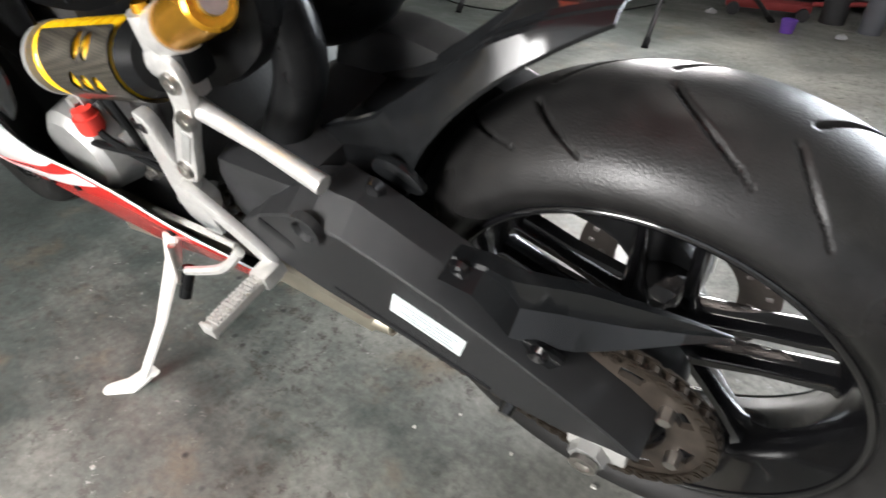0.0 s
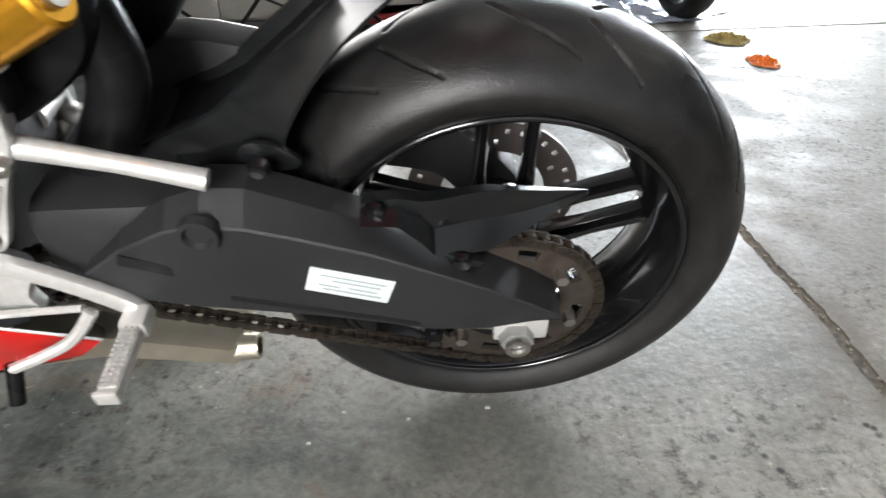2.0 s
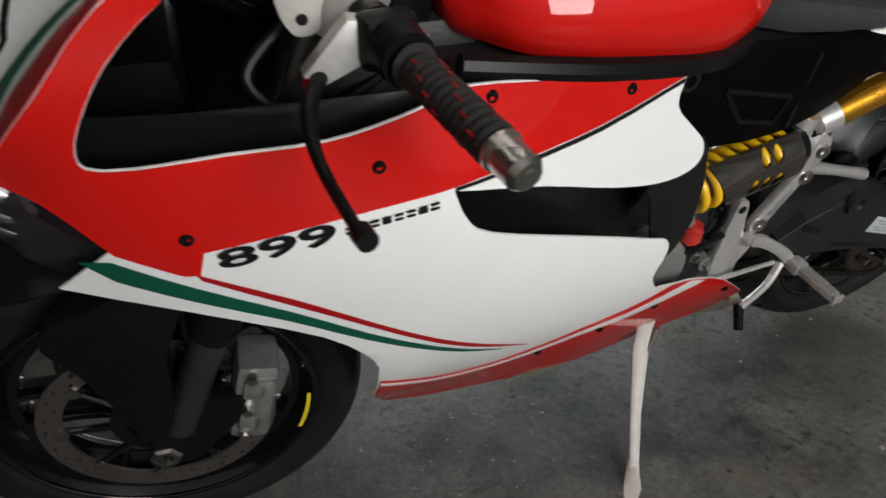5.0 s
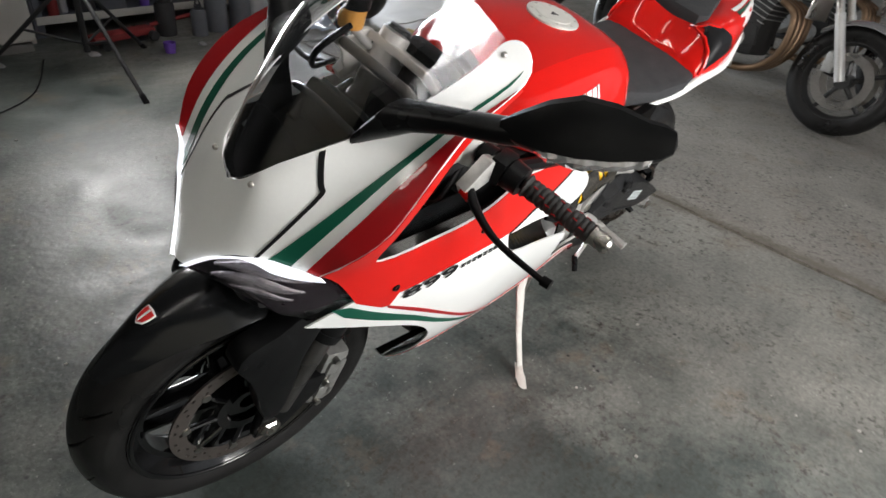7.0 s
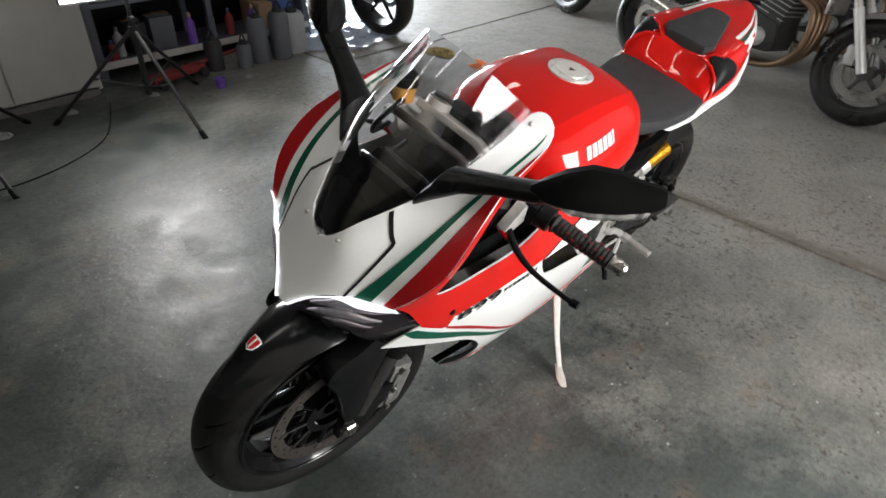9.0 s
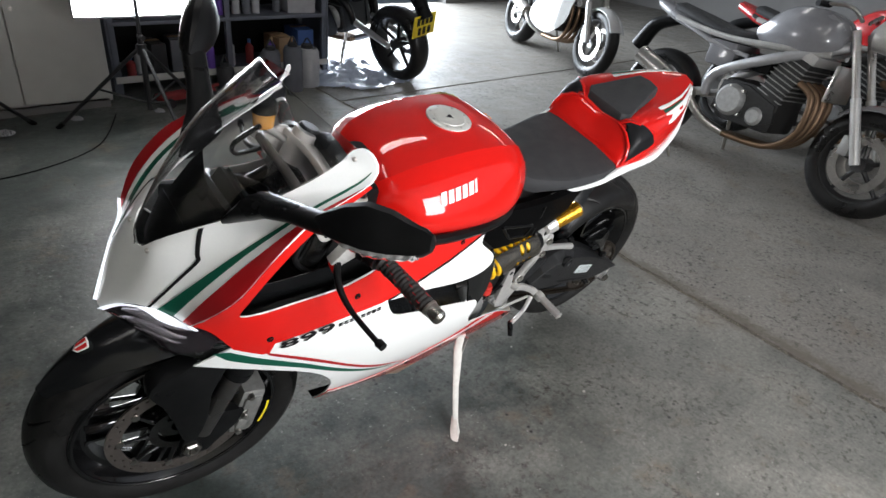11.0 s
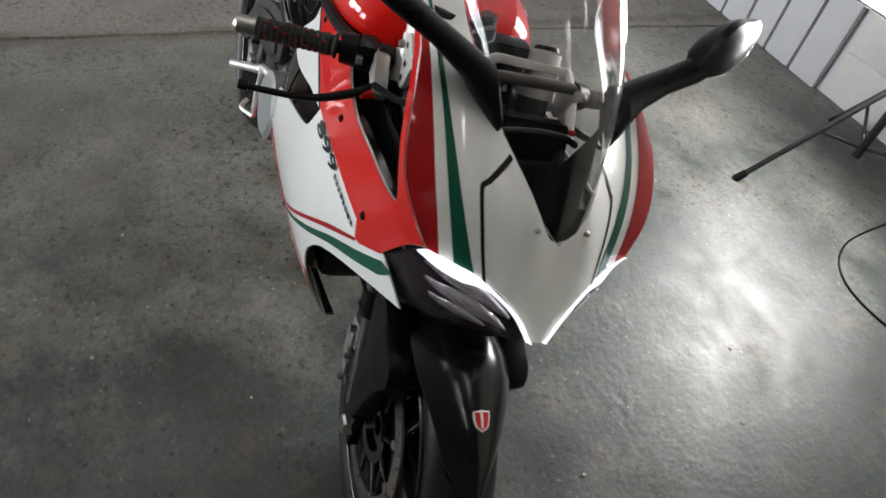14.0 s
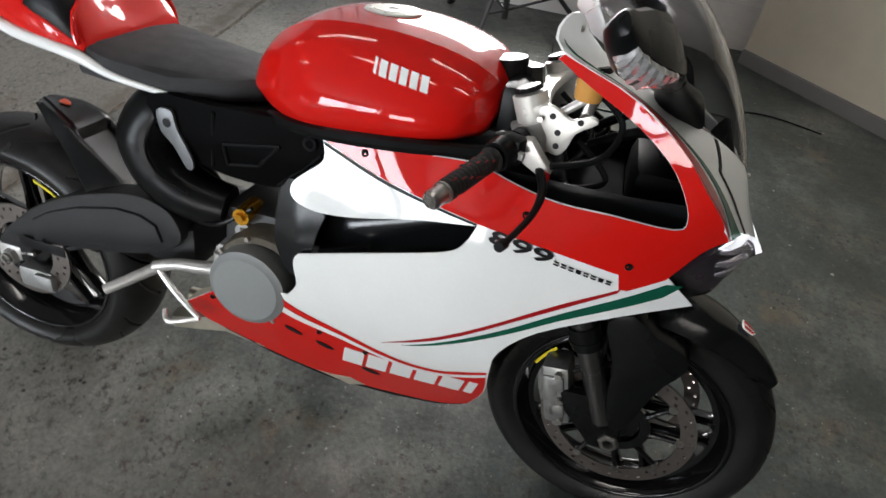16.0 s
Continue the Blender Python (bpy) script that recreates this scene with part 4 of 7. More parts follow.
def fairing(side):
    """One side panel: white with red upper and lower fields, stripes, bolts and the inner duct."""
    lower = [(1.081, 0.766, True), (1.066, 0.73), (1.034, 0.703), (0.907, 0.655), (0.79, 0.612), (0.758, 0.6), (0.75, 0.575), (0.757, 0.53), (0.735, 0.495, True), (0.664, 0.485, True), (0.58, 0.45), (0.459, 0.346, True), (0.503, 0.303, True), (0.645, 0.25), (0.805, 0.23), (0.953, 0.222), (1.06, 0.232), (1.12, 0.262, True), (1.15, 0.35), (1.153, 0.441), (1.161, 0.507), (1.22, 0.578), (1.348, 0.65), (1.453, 0.69, True), (1.393, 0.746, True), (1.43, 0.8), (1.461, 0.826, True), (1.432, 0.87), (1.395, 0.91), (1.345, 0.96), (1.255, 1.012), (1.15, 1.046, True), (1.142, 1.038, True), (1.2, 1.008), (1.28, 0.972), (1.335, 0.935), (1.368, 0.895), (1.388, 0.852), (1.374, 0.833), (1.282, 0.834), (1.2, 0.832), (1.133, 0.842), (1.066, 0.858, True), (1.03, 0.856), (0.868, 0.838), (0.785, 0.824, True), (0.79, 0.79), (0.76, 0.76), (0.735, 0.735), (0.733, 0.712), (0.755, 0.698), (0.8, 0.696), (0.869, 0.71), (0.972, 0.741)]
    base = part("side_fairing", skin(spline(lower, 3, True), SIDE, side=side), WHITE, bike, "white side fairing with red and green graphics")

    def field(name, outline, mat, lift=0.0018, n=3):
        return part(name, skin(spline(outline, n, True), SIDE, lift, 0.0011, side=side), mat, base)

    field("red_field", [(1.46, 0.8265, True), (1.4315, 0.87), (1.3945, 0.91), (1.3445, 0.96), (1.2545, 1.0115), (1.15, 1.0455, True), (1.1425, 1.0385, True), (1.2, 1.0085), (1.28, 0.9725), (1.3355, 0.9355), (1.3685, 0.8955), (1.3885, 0.852), (1.3745, 0.8325), (1.282, 0.833), (1.2, 0.831), (1.133, 0.841), (1.066, 0.857, True), (1.03, 0.855), (0.868, 0.837), (0.79, 0.8235, True), (0.9, 0.793), (1.0, 0.778), (1.081, 0.7705), (1.2, 0.754), (1.318, 0.737, True), (1.326, 0.708, True), (1.34, 0.708, True), (1.392, 0.741, True), (1.43, 0.8)], RED)
    field("pin_stripe", [(0.787, 0.8222, True), (0.9, 0.791), (1.0, 0.776), (1.08, 0.7695, True), (1.08, 0.7665, True), (1.0, 0.772), (0.9, 0.786), (0.79, 0.817, True)], BLACK_LINE)
    field("red_stripe", [(1.33, 0.7085, True), (1.245, 0.655), (1.169, 0.6), (1.05, 0.515), (0.938, 0.446, True), (1.045, 0.503), (1.165, 0.588), (1.243, 0.643), (1.3265, 0.7, True)], DEEP_RED)
    field("green_stripe", [(1.424, 0.7305, True), (1.397, 0.731, True), (1.336, 0.69), (1.249, 0.634), (1.172, 0.578), (1.047, 0.496), (0.98, 0.458, True), (1.047, 0.489), (1.175, 0.566), (1.253, 0.619), (1.34, 0.669), (1.4, 0.704, True)], GREEN)
    field("belly_red", [(1.149, 0.44, True), (1.1, 0.42), (1.05, 0.4), (0.968, 0.401), (0.845, 0.438), (0.755, 0.463), (0.703, 0.489, True), (0.664, 0.4845, True), (0.58, 0.4495), (0.461, 0.346, True), (0.504, 0.3035, True), (0.645, 0.251), (0.805, 0.231), (0.953, 0.223), (1.06, 0.233), (1.119, 0.263, True), (1.148, 0.35)], RED)
    field("belly_line", [(1.149, 0.433, True), (1.1, 0.41), (1.05, 0.391), (0.968, 0.391), (0.845, 0.426), (0.755, 0.446), (0.664, 0.484, True), (0.632, 0.4715, True), (0.745, 0.431), (0.845, 0.413), (0.968, 0.381), (1.05, 0.381), (1.1, 0.4), (1.149, 0.424, True)], WHITE, 0.003)
    for x, z in ((1.329, 0.755), (1.153, 0.801), (1.035, 0.844), (0.866, 0.824), (0.551, 0.411), (0.71, 0.437), (0.8, 0.412), (0.9, 0.39)):
        y = SIDE(x, z) * side
        part("fairing_bolt", lathe(bmesh.new(), [(0.0008 * side, 0), (0.0008 * side, 0.0028), (0.003 * side, 0.0032), (0.0032 * side, 0.0055), (0.0012 * side, 0.0068), (-0.002 * side, 0.007)], 16, (x, y + 0.001 * side, z)), SATIN_BLACK, base)
    tray = [(0.503, 0.306), (0.645, 0.253), (0.805, 0.233), (0.953, 0.225), (1.06, 0.235), (1.12, 0.265), (1.105, 0.236), (1.05, 0.208), (0.95, 0.196), (0.8, 0.204), (0.645, 0.226), (0.54, 0.268)]
    part("undertray", skin(tray, SIDE, -0.006, 0.02, side=side), MATT_BLACK, base, "matt black undertray lip")
    # inner duct and dark lining behind the openings
    duct = [(1.12, 0.79), (1.1, 0.68), (0.9, 0.62), (0.72, 0.56), (0.68, 0.62), (0.71, 0.74), (0.8, 0.73), (0.95, 0.77)]
    part("air_duct", skin(duct, lambda x, z: SIDE(x, z) - 0.1 + 0.03 * max(0, (1.0 - x) / 0.3) - 0.1 * max(0, z - 0.7), side=side, thick=0.004), GLOSS_BLACK, base, "satin black air duct")
    deflector = [(0.80, 0.705), (0.74, 0.735), (0.705, 0.71), (0.70, 0.60), (0.74, 0.54), (0.775, 0.59), (0.79, 0.65)]
    part("duct_flap", skin(spline(deflector, 2, True), lambda x, z: SIDE(x, z) - 0.012 - 0.12 * max(0, 0.745 - x), side=side, thick=0.004), HUGGER, base)
    lining = [(1.12, 0.3), (1.13, 0.5), (1.3, 0.63), (1.42, 0.72), (1.4, 0.86), (1.3, 0.85), (1.05, 0.84), (0.8, 0.8), (0.78, 0.62), (0.77, 0.5), (0.6, 0.4), (0.6, 0.32), (0.8, 0.26)]

    def hollow(x, z):
        # the duct sinks in along its own middle line
        ax_, az_, bx_, bz_ = 1.06, 0.745, 0.74, 0.625
        f = max(0, min(1, ((x - ax_) * (bx_ - ax_) + (z - az_) * (bz_ - az_)) / ((bx_ - ax_) ** 2 + (bz_ - az_) ** 2)))
        d = math.hypot(x - ax_ - f * (bx_ - ax_), z - az_ - f * (bz_ - az_)) / (0.03 + 0.035 * f)
        return 0.062 * max(0, 1 - d * d) ** 0.5

    part("lining", skin(lining, lambda x, z: SIDE(x, z) - 0.01 - (0.035 if z > 0.8 else 0) - hollow(x, z), side=side, thick=0.002, cell=0.009), HUGGER, base, "polished black duct lining")
    return base


left_fairing, right_fairing = fairing(1), fairing(-1)


def on_side(x, z, side, lift):
    return Vector((x, side * (SIDE(x, z) + lift), z))


def letter_bar(parent, outline, side, mat, name="letter_bar", lift=0.003):
    return part(name, skin(outline, SIDE, lift, 0.0011, side=side), mat, parent)


def digits(text, side, x0, z0, x1, z1, height, parent):
    """Model number lettering along a line on the panel."""
    cu = bpy.data.curves.new("digits", "FONT")
    cu.body, cu.size = text, 1.0
    cu.extrude = 0.0
    cu.offset = 0.02
    tmp = bpy.data.objects.new("digits", cu)
    scene.collection.objects.link(tmp)
    dg = bpy.context.evaluated_depsgraph_get()
    me = bpy.data.meshes.new_from_object(tmp.evaluated_get(dg))
    bpy.data.objects.remove(tmp)
    xs = [v.co.x for v in me.vertices]
    lo, hi = min(xs), max(xs)
    d = Vector((x1 - x0, 0, z1 - z0))
    n = Vector((-d.z, 0, d.x)).normalized()
    if n.z < 0:
        n = -n
    for v in me.vertices:
        f = (v.co.x - lo) / (hi - lo)
        p = Vector((x0, 0, z0)) + d * f + n * (v.co.y / 0.7 * height) + d.normalized() * (v.co.y * 0.1 * height)
        v.co = on_side(p.x, p.z, side, 0.0032)
    me.materials.clear()
    me.materials.append(BLACK_LINE)
    ob = new("model_number", me)
    ob.parent = parent
    return ob


# black ovals on the panel give the dark of the vent holes
for side_, hole_patch in ((-1, (0.737, 0.385)), (-1, (0.807, 0.366)), (-1, (0.905, 0.31))):
    ring_ = [(hole_patch[0] + 0.02 * math.cos(q) + 0.002 * math.sin(q), hole_patch[1] + 0.0075 * math.sin(q) - 0.006 * math.cos(q)) for q in [2 * math.pi * i / 14 for i in range(14)]]
    letter_bar(right_fairing, ring_, side_, BLACK_LINE, "dark_vent_oval", 0.0035)
digits("899", 1, 1.307, 0.715, 1.198, 0.7315, 0.0225, left_fairing)
digits("899", -1, 1.103, 0.747, 1.208, 0.73, 0.0225, right_fairing)
for k in range(8):
    f0, f1 = k / 8, (k + 0.68) / 8
    for side, par, (xa, za), (xb, zb) in ((1, left_fairing, (1.19, 0.737), (1.094, 0.753)), (-1, right_fairing, (1.214, 0.731), (1.315, 0.713))):
        a, b = (xa + (xb - xa) * f0, za + (zb - za) * f0), (xa + (xb - xa) * f1, za + (zb - za) * f1)
        for lo, hi in ((0.0, 0.0022), (0.005, 0.0072)) if k not in (3, 6) else ((0.0, 0.0072),):
            letter_bar(par, [(a[0], a[1] + lo), (b[0], b[1] + lo), (b[0], b[1] + hi), (a[0], a[1] + hi)], side, BLACK_LINE, "print_bar")
# maker's lettering on the belly as plain blocks, right side
for k in range(6):
    xa = 0.842 + k * 0.053
    w = 0.044 if k != 5 else 0.018
    za = 0.326 + 0.001 * k
    letter_bar(right_fairing, [(xa, za), (xa + w, za - 0.001), (xa + w + 0.012, za + 0.058), (xa + 0.012, za + 0.059)], -1, WHITE, "white_letter_block")

# ---- nose cowl ----
half = [(0.0, 0.746), (0.018, 0.75), (0.045, 0.78), (0.07, 0.798), (0.096, 0.807), (0.135, 0.813), (0.177, 0.826)]
crease = [(0.205, 0.87), (0.218, 0.91), (0.211, 0.96), (0.193, 1.005), (0.182, 1.033), (0.1755, 1.05), (0.164, 1.078), (0.152, 1.096), (0.14, 1.1), (0.13, 1.092)]
top = [(0.124, 1.07), (0.119, 1.03), (0.102, 0.98), (0.075, 0.946), (0.053, 0.921), (0.027, 0.887), (0.0, 0.868)]


def mirrored(o):
    return [(-y, z) for y, z in o]


outline = half + crease + top[:-1] + [(0.0, 0.868)] + mirrored(top[:-1])[::-1] + mirrored(crease)[::-1] + mirrored(half[1:])[::-1]
cowl = part("nose_cowl", skin(spline(outline, 2, True), nose, 0, 0.004, 0.012, "YZ"), WHITE, bike, "white nose cowl with green and red stripes")
for s in (1, -1):
    def stripe(name, o, mat, lift=0.0018):
        return part(name, skin(spline(o, 3, True), nose, lift, 0.0011, 0.012, "YZ", s), mat, cowl)
    stripe("red_stripe", [(0.157, 0.8195, True), (0.176, 0.8262, True), (0.2045, 0.87), (0.2175, 0.91), (0.2105, 0.96), (0.1925, 1.005), (0.1765, 1.046, True), (0.177, 1.03), (0.181, 1.0), (0.182, 0.96), (0.178, 0.91), (0.17, 0.87)], DEEP_RED)
    stripe("green_stripe", [(0.108, 0.8095, True), (0.135, 0.8135, True), (0.15, 0.865), (0.161, 0.915), (0.166, 0.96), (0.1685, 1.0), (0.167, 1.035), (0.163, 1.065, True), (0.162, 1.035), (0.161, 1.0), (0.156, 0.96), (0.146, 0.915), (0.13, 0.865)], GREEN)
    stripe("black_line", [(0.0935, 0.807, True), (0.0975, 0.8075, True), (0.11, 0.86), (0.1165, 0.905), (0.108, 0.917), (0.082, 0.949, True), (0.0785, 0.9455, True), (0.104, 0.914), (0.1115, 0.903), (0.1055, 0.86)], BLACK_LINE)
    part("wing_screw", lathe(bmesh.new(), [(0.003, 0), (0.003, 0.003), (0.001, 0.0045), (-0.002, 0.0045)], 14, (nose(0.137, 1.078) + 0.001, s * 0.137, 1.078), "X"), STEEL, cowl)
    y, z = 0.0425, 0.8885
    part("screen_screw", lathe(bmesh.new(), [(0.003, 0), (0.003, 0.003), (0.001, 0.0045), (-0.002, 0.0045)], 14, (nose(y, z) + 0.001, s * y, z), "X"), STEEL, cowl)

# windscreen: a smoked bubble
SMOKE = bpy.data.materials.new("smoked acrylic")
SMOKE.use_nodes = True
b = SMOKE.node_tree.nodes["Principled BSDF"]
b.inputs["Base Color"].default_value = (0.74, 0.74, 0.75, 1)
b.inputs["Transmission Weight"].default_value = 1.0
b.inputs["Roughness"].default_value = 0.02
b.inputs["IOR"].default_value = 1.42
edge = spline([(1.488, 0, 0.869), (1.478, 0.027, 0.889), (1.441, 0.054, 0.923), (1.403, 0.076, 0.948), (1.345, 0.104, 0.982), (1.25, 0.121, 1.032), (1.15, 0.13, 1.088)], 6)
mid = spline([(1.489, 0, 0.869), (1.477, 0, 0.906), (1.452, 0, 0.962), (1.42, 0, 1.02), (1.37, 0, 1.09), (1.32, 0, 1.14), (1.265, 0, 1.185)], 6)


def screen_sheet(i0, i1, lift, thick):
    bm = bmesh.new()
    rows = []
    for i in range(i0, i1):
        e, c = edge[i], mid[i]
        row = []
        for k in range(-10, 11):
            u = k / 10
            p = Vector((c.x + (e.x - c.x) * abs(u) ** 2.2, e.y * math.copysign(abs(u) ** 0.9, u) if u else 0, c.z + (e.z - c.z) * abs(u) ** 2.2))
            row.append(p)
        rows.append(row)
    n = len(rows)
    lay = []
    for h in (lift, lift - thick):
        lay.append([[bm.verts.new(p + Vector((h, 0, h * 0.6))) for p in row] for row in rows])
    for s in (0, 1):
        for i in range(n - 1):
            for j in range(20):
                bm.faces.new((lay[s][i][j], lay[s][i + 1][j], lay[s][i + 1][j + 1], lay[s][i][j + 1]))
    for i in range(n - 1):
        for j in (0, 20):
            bm.faces.new((lay[0][i][j], lay[0][i + 1][j], lay[1][i + 1][j], lay[1][i][j]))
    for i in (0, n - 1):
        for j in range(20):
            bm.faces.new((lay[0][i][j], lay[0][i][j + 1], lay[1][i][j + 1], lay[1][i][j]))
    bmesh.ops.remove_doubles(bm, verts=bm.verts, dist=1e-5)
    return bm


screen = part("windscreen", screen_sheet(0, len(edge), 0.003, 0.003), SMOKE, bike, "smoked clear acrylic windscreen")
screen.visible_shadow = False
part("inner_cowl", screen_sheet(0, 14, -0.014, 0.002), DEEP_BLACK, bike, "black inner cowl under the windscreen")
# black lining from the screen's edges down into the cockpit
loops = []
for e in edge[11:25]:
    q = e - Vector((0.012, 0, 0.012))
    low = min(q.z - 0.03, 0.9)
    side_line = [(q.y, q.z), (q.y * 0.97, q.z - 0.02), (q.y * 0.8, low), (0.0, low - 0.01)]
    loops.append([Vector((q.x, y, z)) for y, z in side_line] + [Vector((q.x, -y, z)) for y, z in side_line[-2::-1]])
part("cockpit_lining", rings(bmesh.new(), loops, closed=False, cap=False), DEEP_BLACK, bike, "black cockpit lining")

# headlights
LENS = bpy.data.materials.new("clear headlight cover")
LENS.use_nodes = True
b = LENS.node_tree.nodes["Principled BSDF"]
b.inputs["Base Color"].default_value = (0.8, 0.78, 0.85, 1)
b.inputs["Transmission Weight"].default_value = 1.0
b.inputs["Roughness"].default_value = 0.03
b.inputs["IOR"].default_value = 1.4
LAMP_BLACK = material("dark plum lamp shell", (0.03, 0.022, 0.027), 0.15, coat=0.6, metal=0.3, vary=0.5, grain=36)
# pink tint and part diffuse: mirrored streaks put into the reflector colour
CHROME = material("reflector with streak tint", (0.9, 0.8, 0.84), 0.16, metal=0.75, vary=0.3, grain=60, bump=1.0, bump_scale=38)
# the emission also stands in for the gleam on this reflective edge
LIP = material("clear lamp edge with added glow", (0.92, 0.92, 0.95), 0.1, metal=0.35, coat=1.0, vary=0.02)
LIP.node_tree.nodes["Principled BSDF"].inputs["Emission Color"].default_value = (0.93, 0.95, 1, 1)
LIP.node_tree.nodes["Principled BSDF"].inputs["Emission Strength"].default_value = 1.1
for s in (1, -1):
    rows = [
        [(1.562, 0.012, 0.744), (1.536, 0.045, 0.779), (1.503, 0.096, 0.805), (1.478, 0.138, 0.812), (1.462, 0.177, 0.824)],
        [(1.55, 0.02, 0.735), (1.537, 0.05, 0.758), (1.512, 0.1, 0.778), (1.482, 0.145, 0.785), (1.438, 0.186, 0.793)],
        [(1.535, 0.03, 0.722), (1.528, 0.06, 0.735), (1.508, 0.1, 0.745), (1.475, 0.145, 0.75), (1.415, 0.19, 0.765)],
        [(1.51, 0.04, 0.708), (1.505, 0.07, 0.708), (1.49, 0.105, 0.708), (1.47, 0.14, 0.708), (1.395, 0.19, 0.745)],
        [(1.48, 0.05, 0.695), (1.476, 0.08, 0.693), (1.465, 0.11, 0.692), (1.452, 0.14, 0.694), (1.444, 0.163, 0.697)],
    ]
    shape = [[Vector((x, s * y, z)) for x, y, z in spline(r, 4)] for r in rows]
    cols = [spline([tuple(r[k]) for r in shape], 4) for k in range(len(shape[0]))]
    inner = [[p - Vector((0.012, s * 0.006, 0.006)) for p in c] for c in cols]
    lamp = part("headlight", rings(bmesh.new(), [c[:12] for c in inner], closed=False, cap=False), LAMP_BLACK, bike, "slim headlight under a clear pointed cover")
    part("lamp_housing", rings(bmesh.new(), [c[11:] for c in inner], closed=False, cap=False), GLOSS_BLACK, lamp, "gloss black lower lamp housing")
    cover = part("cover", rings(bmesh.new(), cols, closed=False, cap=False), LENS, lamp, "clear plastic cover")
    cover.visible_shadow = False
    # polished clear edge along the top of the cover
    line = spline([(x, s * y, z) for x, y, z in rows[0]], 6)
    below = spline([(x, s * y, z) for x, y, z in rows[1]], 6)
    loops = []
    for k, (p, q) in enumerate(zip(line, below)):
        f = k / (len(line) - 1)
        d = (q - p).normalized() * (0.0025 + 0.012 * max(0.0, min(1.0, (f - 0.42) / 0.2)))
        o = Vector((0.0035, 0, 0.0025))
        loops.append([p + o - d * 0.3, p + o * 1.4 + d * 0.3, p + o + d, p + d - o, p - o])
    part("glow_strip", rings(bmesh.new(), loops), LIP, lamp, "white strip along the lamp cover edge, given a glow")
    # reflector bands laid out as the bright streaks inside the lamp
    for j0, j1, k0, k1 in ((1, 4, 4, 14), (4, 7, 3, 13), (7, 9, 5, 12)):
        band = []
        for k in range(k0, k1 + 1):
            f = (k - k0) / (k1 - k0)
            wide = math.sin(math.pi * (0.12 + 0.8 * f))
            row = []
            for m in range(7):
                u = j0 + (j1 - j0) * (0.5 + (m / 6 - 0.5) * wide)
                j = int(u)
                p = cols[k][j].lerp(cols[k][j + 1], u - j)
                row.append(p - Vector((0.006 + 0.004 * (2 * m / 6 - 1) ** 2, s * 0.003, 0.002)))
            band.append(row)
        part("reflector", rings(bmesh.new(), band, closed=False, cap=False), CHROME, lamp, "reflector band shaped as a bright streak")
# dark chin between the lamps
part("chin", plate(bmesh.new(), [(-0.1, 0.69), (-0.05, 0.74), (0, 0.735), (0.05, 0.74), (0.1, 0.69), (0.05, 0.66), (-0.05, 0.66)], 1.40, 1.49, "X", 0.01), SATIN_BLACK, bike)

# mirrors
INDICATOR = material("clear indicator lens", (0.62, 0.62, 0.63), 0.12, metal=0.55, vary=0.5, grain=90, coat=0.8)
for s in (1, -1):
    bm = bmesh.new()
    loops = []
    st = [((1.36, 0.097, 0.972), 0.014, 0.009), ((1.33, 0.114, 1.0), 0.03, 0.015), ((1.315, 0.15, 1.022), 0.02, 0.012), ((1.30, 0.2, 1.045), 0.016, 0.010), ((1.285, 0.262, 1.07), 0.017, 0.010), ((1.27, 0.29, 1.085), 0.02, 0.012)]
    for c, w, h in st:
        c = Vector((c[0], s * c[1], c[2]))
        loops.append([c + Vector((w * math.cos(a) * 0.8, 0.0, w * math.sin(a))) + Vector((h * math.cos(a), 0, -h * 0.3 * math.cos(a))) for a in [2 * math.pi * i / 14 for i in range(14)]])
    rings(bm, loops)
    mirror = part("mirror", bm, SATIN_BLACK, bike, "black stalk mirror with a clear indicator")
    # shell of the head: a pointed pod, hollow behind
    bm = bmesh.new()
    loops = []
    for c, w, h in (((1.298, 0.25, 1.07), 0.012, 0.014), ((1.285, 0.268, 1.075), 0.04, 0.03), ((1.268, 0.292, 1.081), 0.054, 0.05), ((1.25, 0.322, 1.09), 0.06, 0.063), ((1.232, 0.354, 1.101), 0.056, 0.057), ((1.219, 0.386, 1.115), 0.042, 0.04), ((1.213, 0.402, 1.125), 0.034, 0.032), ((1.211, 0.412, 1.134), 0.022, 0.02), ((1.2105, 0.415, 1.137), 0.006, 0.006)):
        c = Vector((c[0], s * c[1], c[2]))
        d = Vector((-0.55, s * 0.8, 0.25)).normalized()
        fwd = Vector((0.83, s * 0.55, 0.0)).normalized()
        upv = d.cross(fwd).normalized()
        if upv.z < 0:
            upv = -upv
        loops.append([c + fwd * (w * 0.62 * math.cos(a)) + upv * (h * (0.8 * math.sin(a) - 0.1 * math.sin(3 * a)) * (1 if math.sin(a) > 0 else 0.55)) for a in [2 * math.pi * i / 18 for i in range(18)]])
    rings(bm, loops)
    part("mirror_shell", bm, SATIN_BLACK, mirror, smooth=24)
    # one lens along the lower front edge, cut in facets
    bm = bmesh.new()
    grid = []
    for k in range(15):
        f = 1.6 + 4.0 * k / 14
        i = min(int(f), 6)
        lo, hi = loops[i], loops[i + 1]
        mid_c = sum(lo, Vector()) / len(lo)
        row = []
        for j in (13, 14, 15, 16, 17, 18):
            p = lo[j % 18].lerp(hi[j % 18], f - i)
            row.append(p + (p - mid_c).normalized() * ((0.005 if (k + j) % 2 else 0.0025) if 13 < j < 18 and 0 < k < 14 else -0.001))
        grid.append(row)
    rings(bm, grid, closed=False, cap=False)
    part("indicator", bm, INDICATOR, mirror, "clear faceted indicator lens", smooth=False)
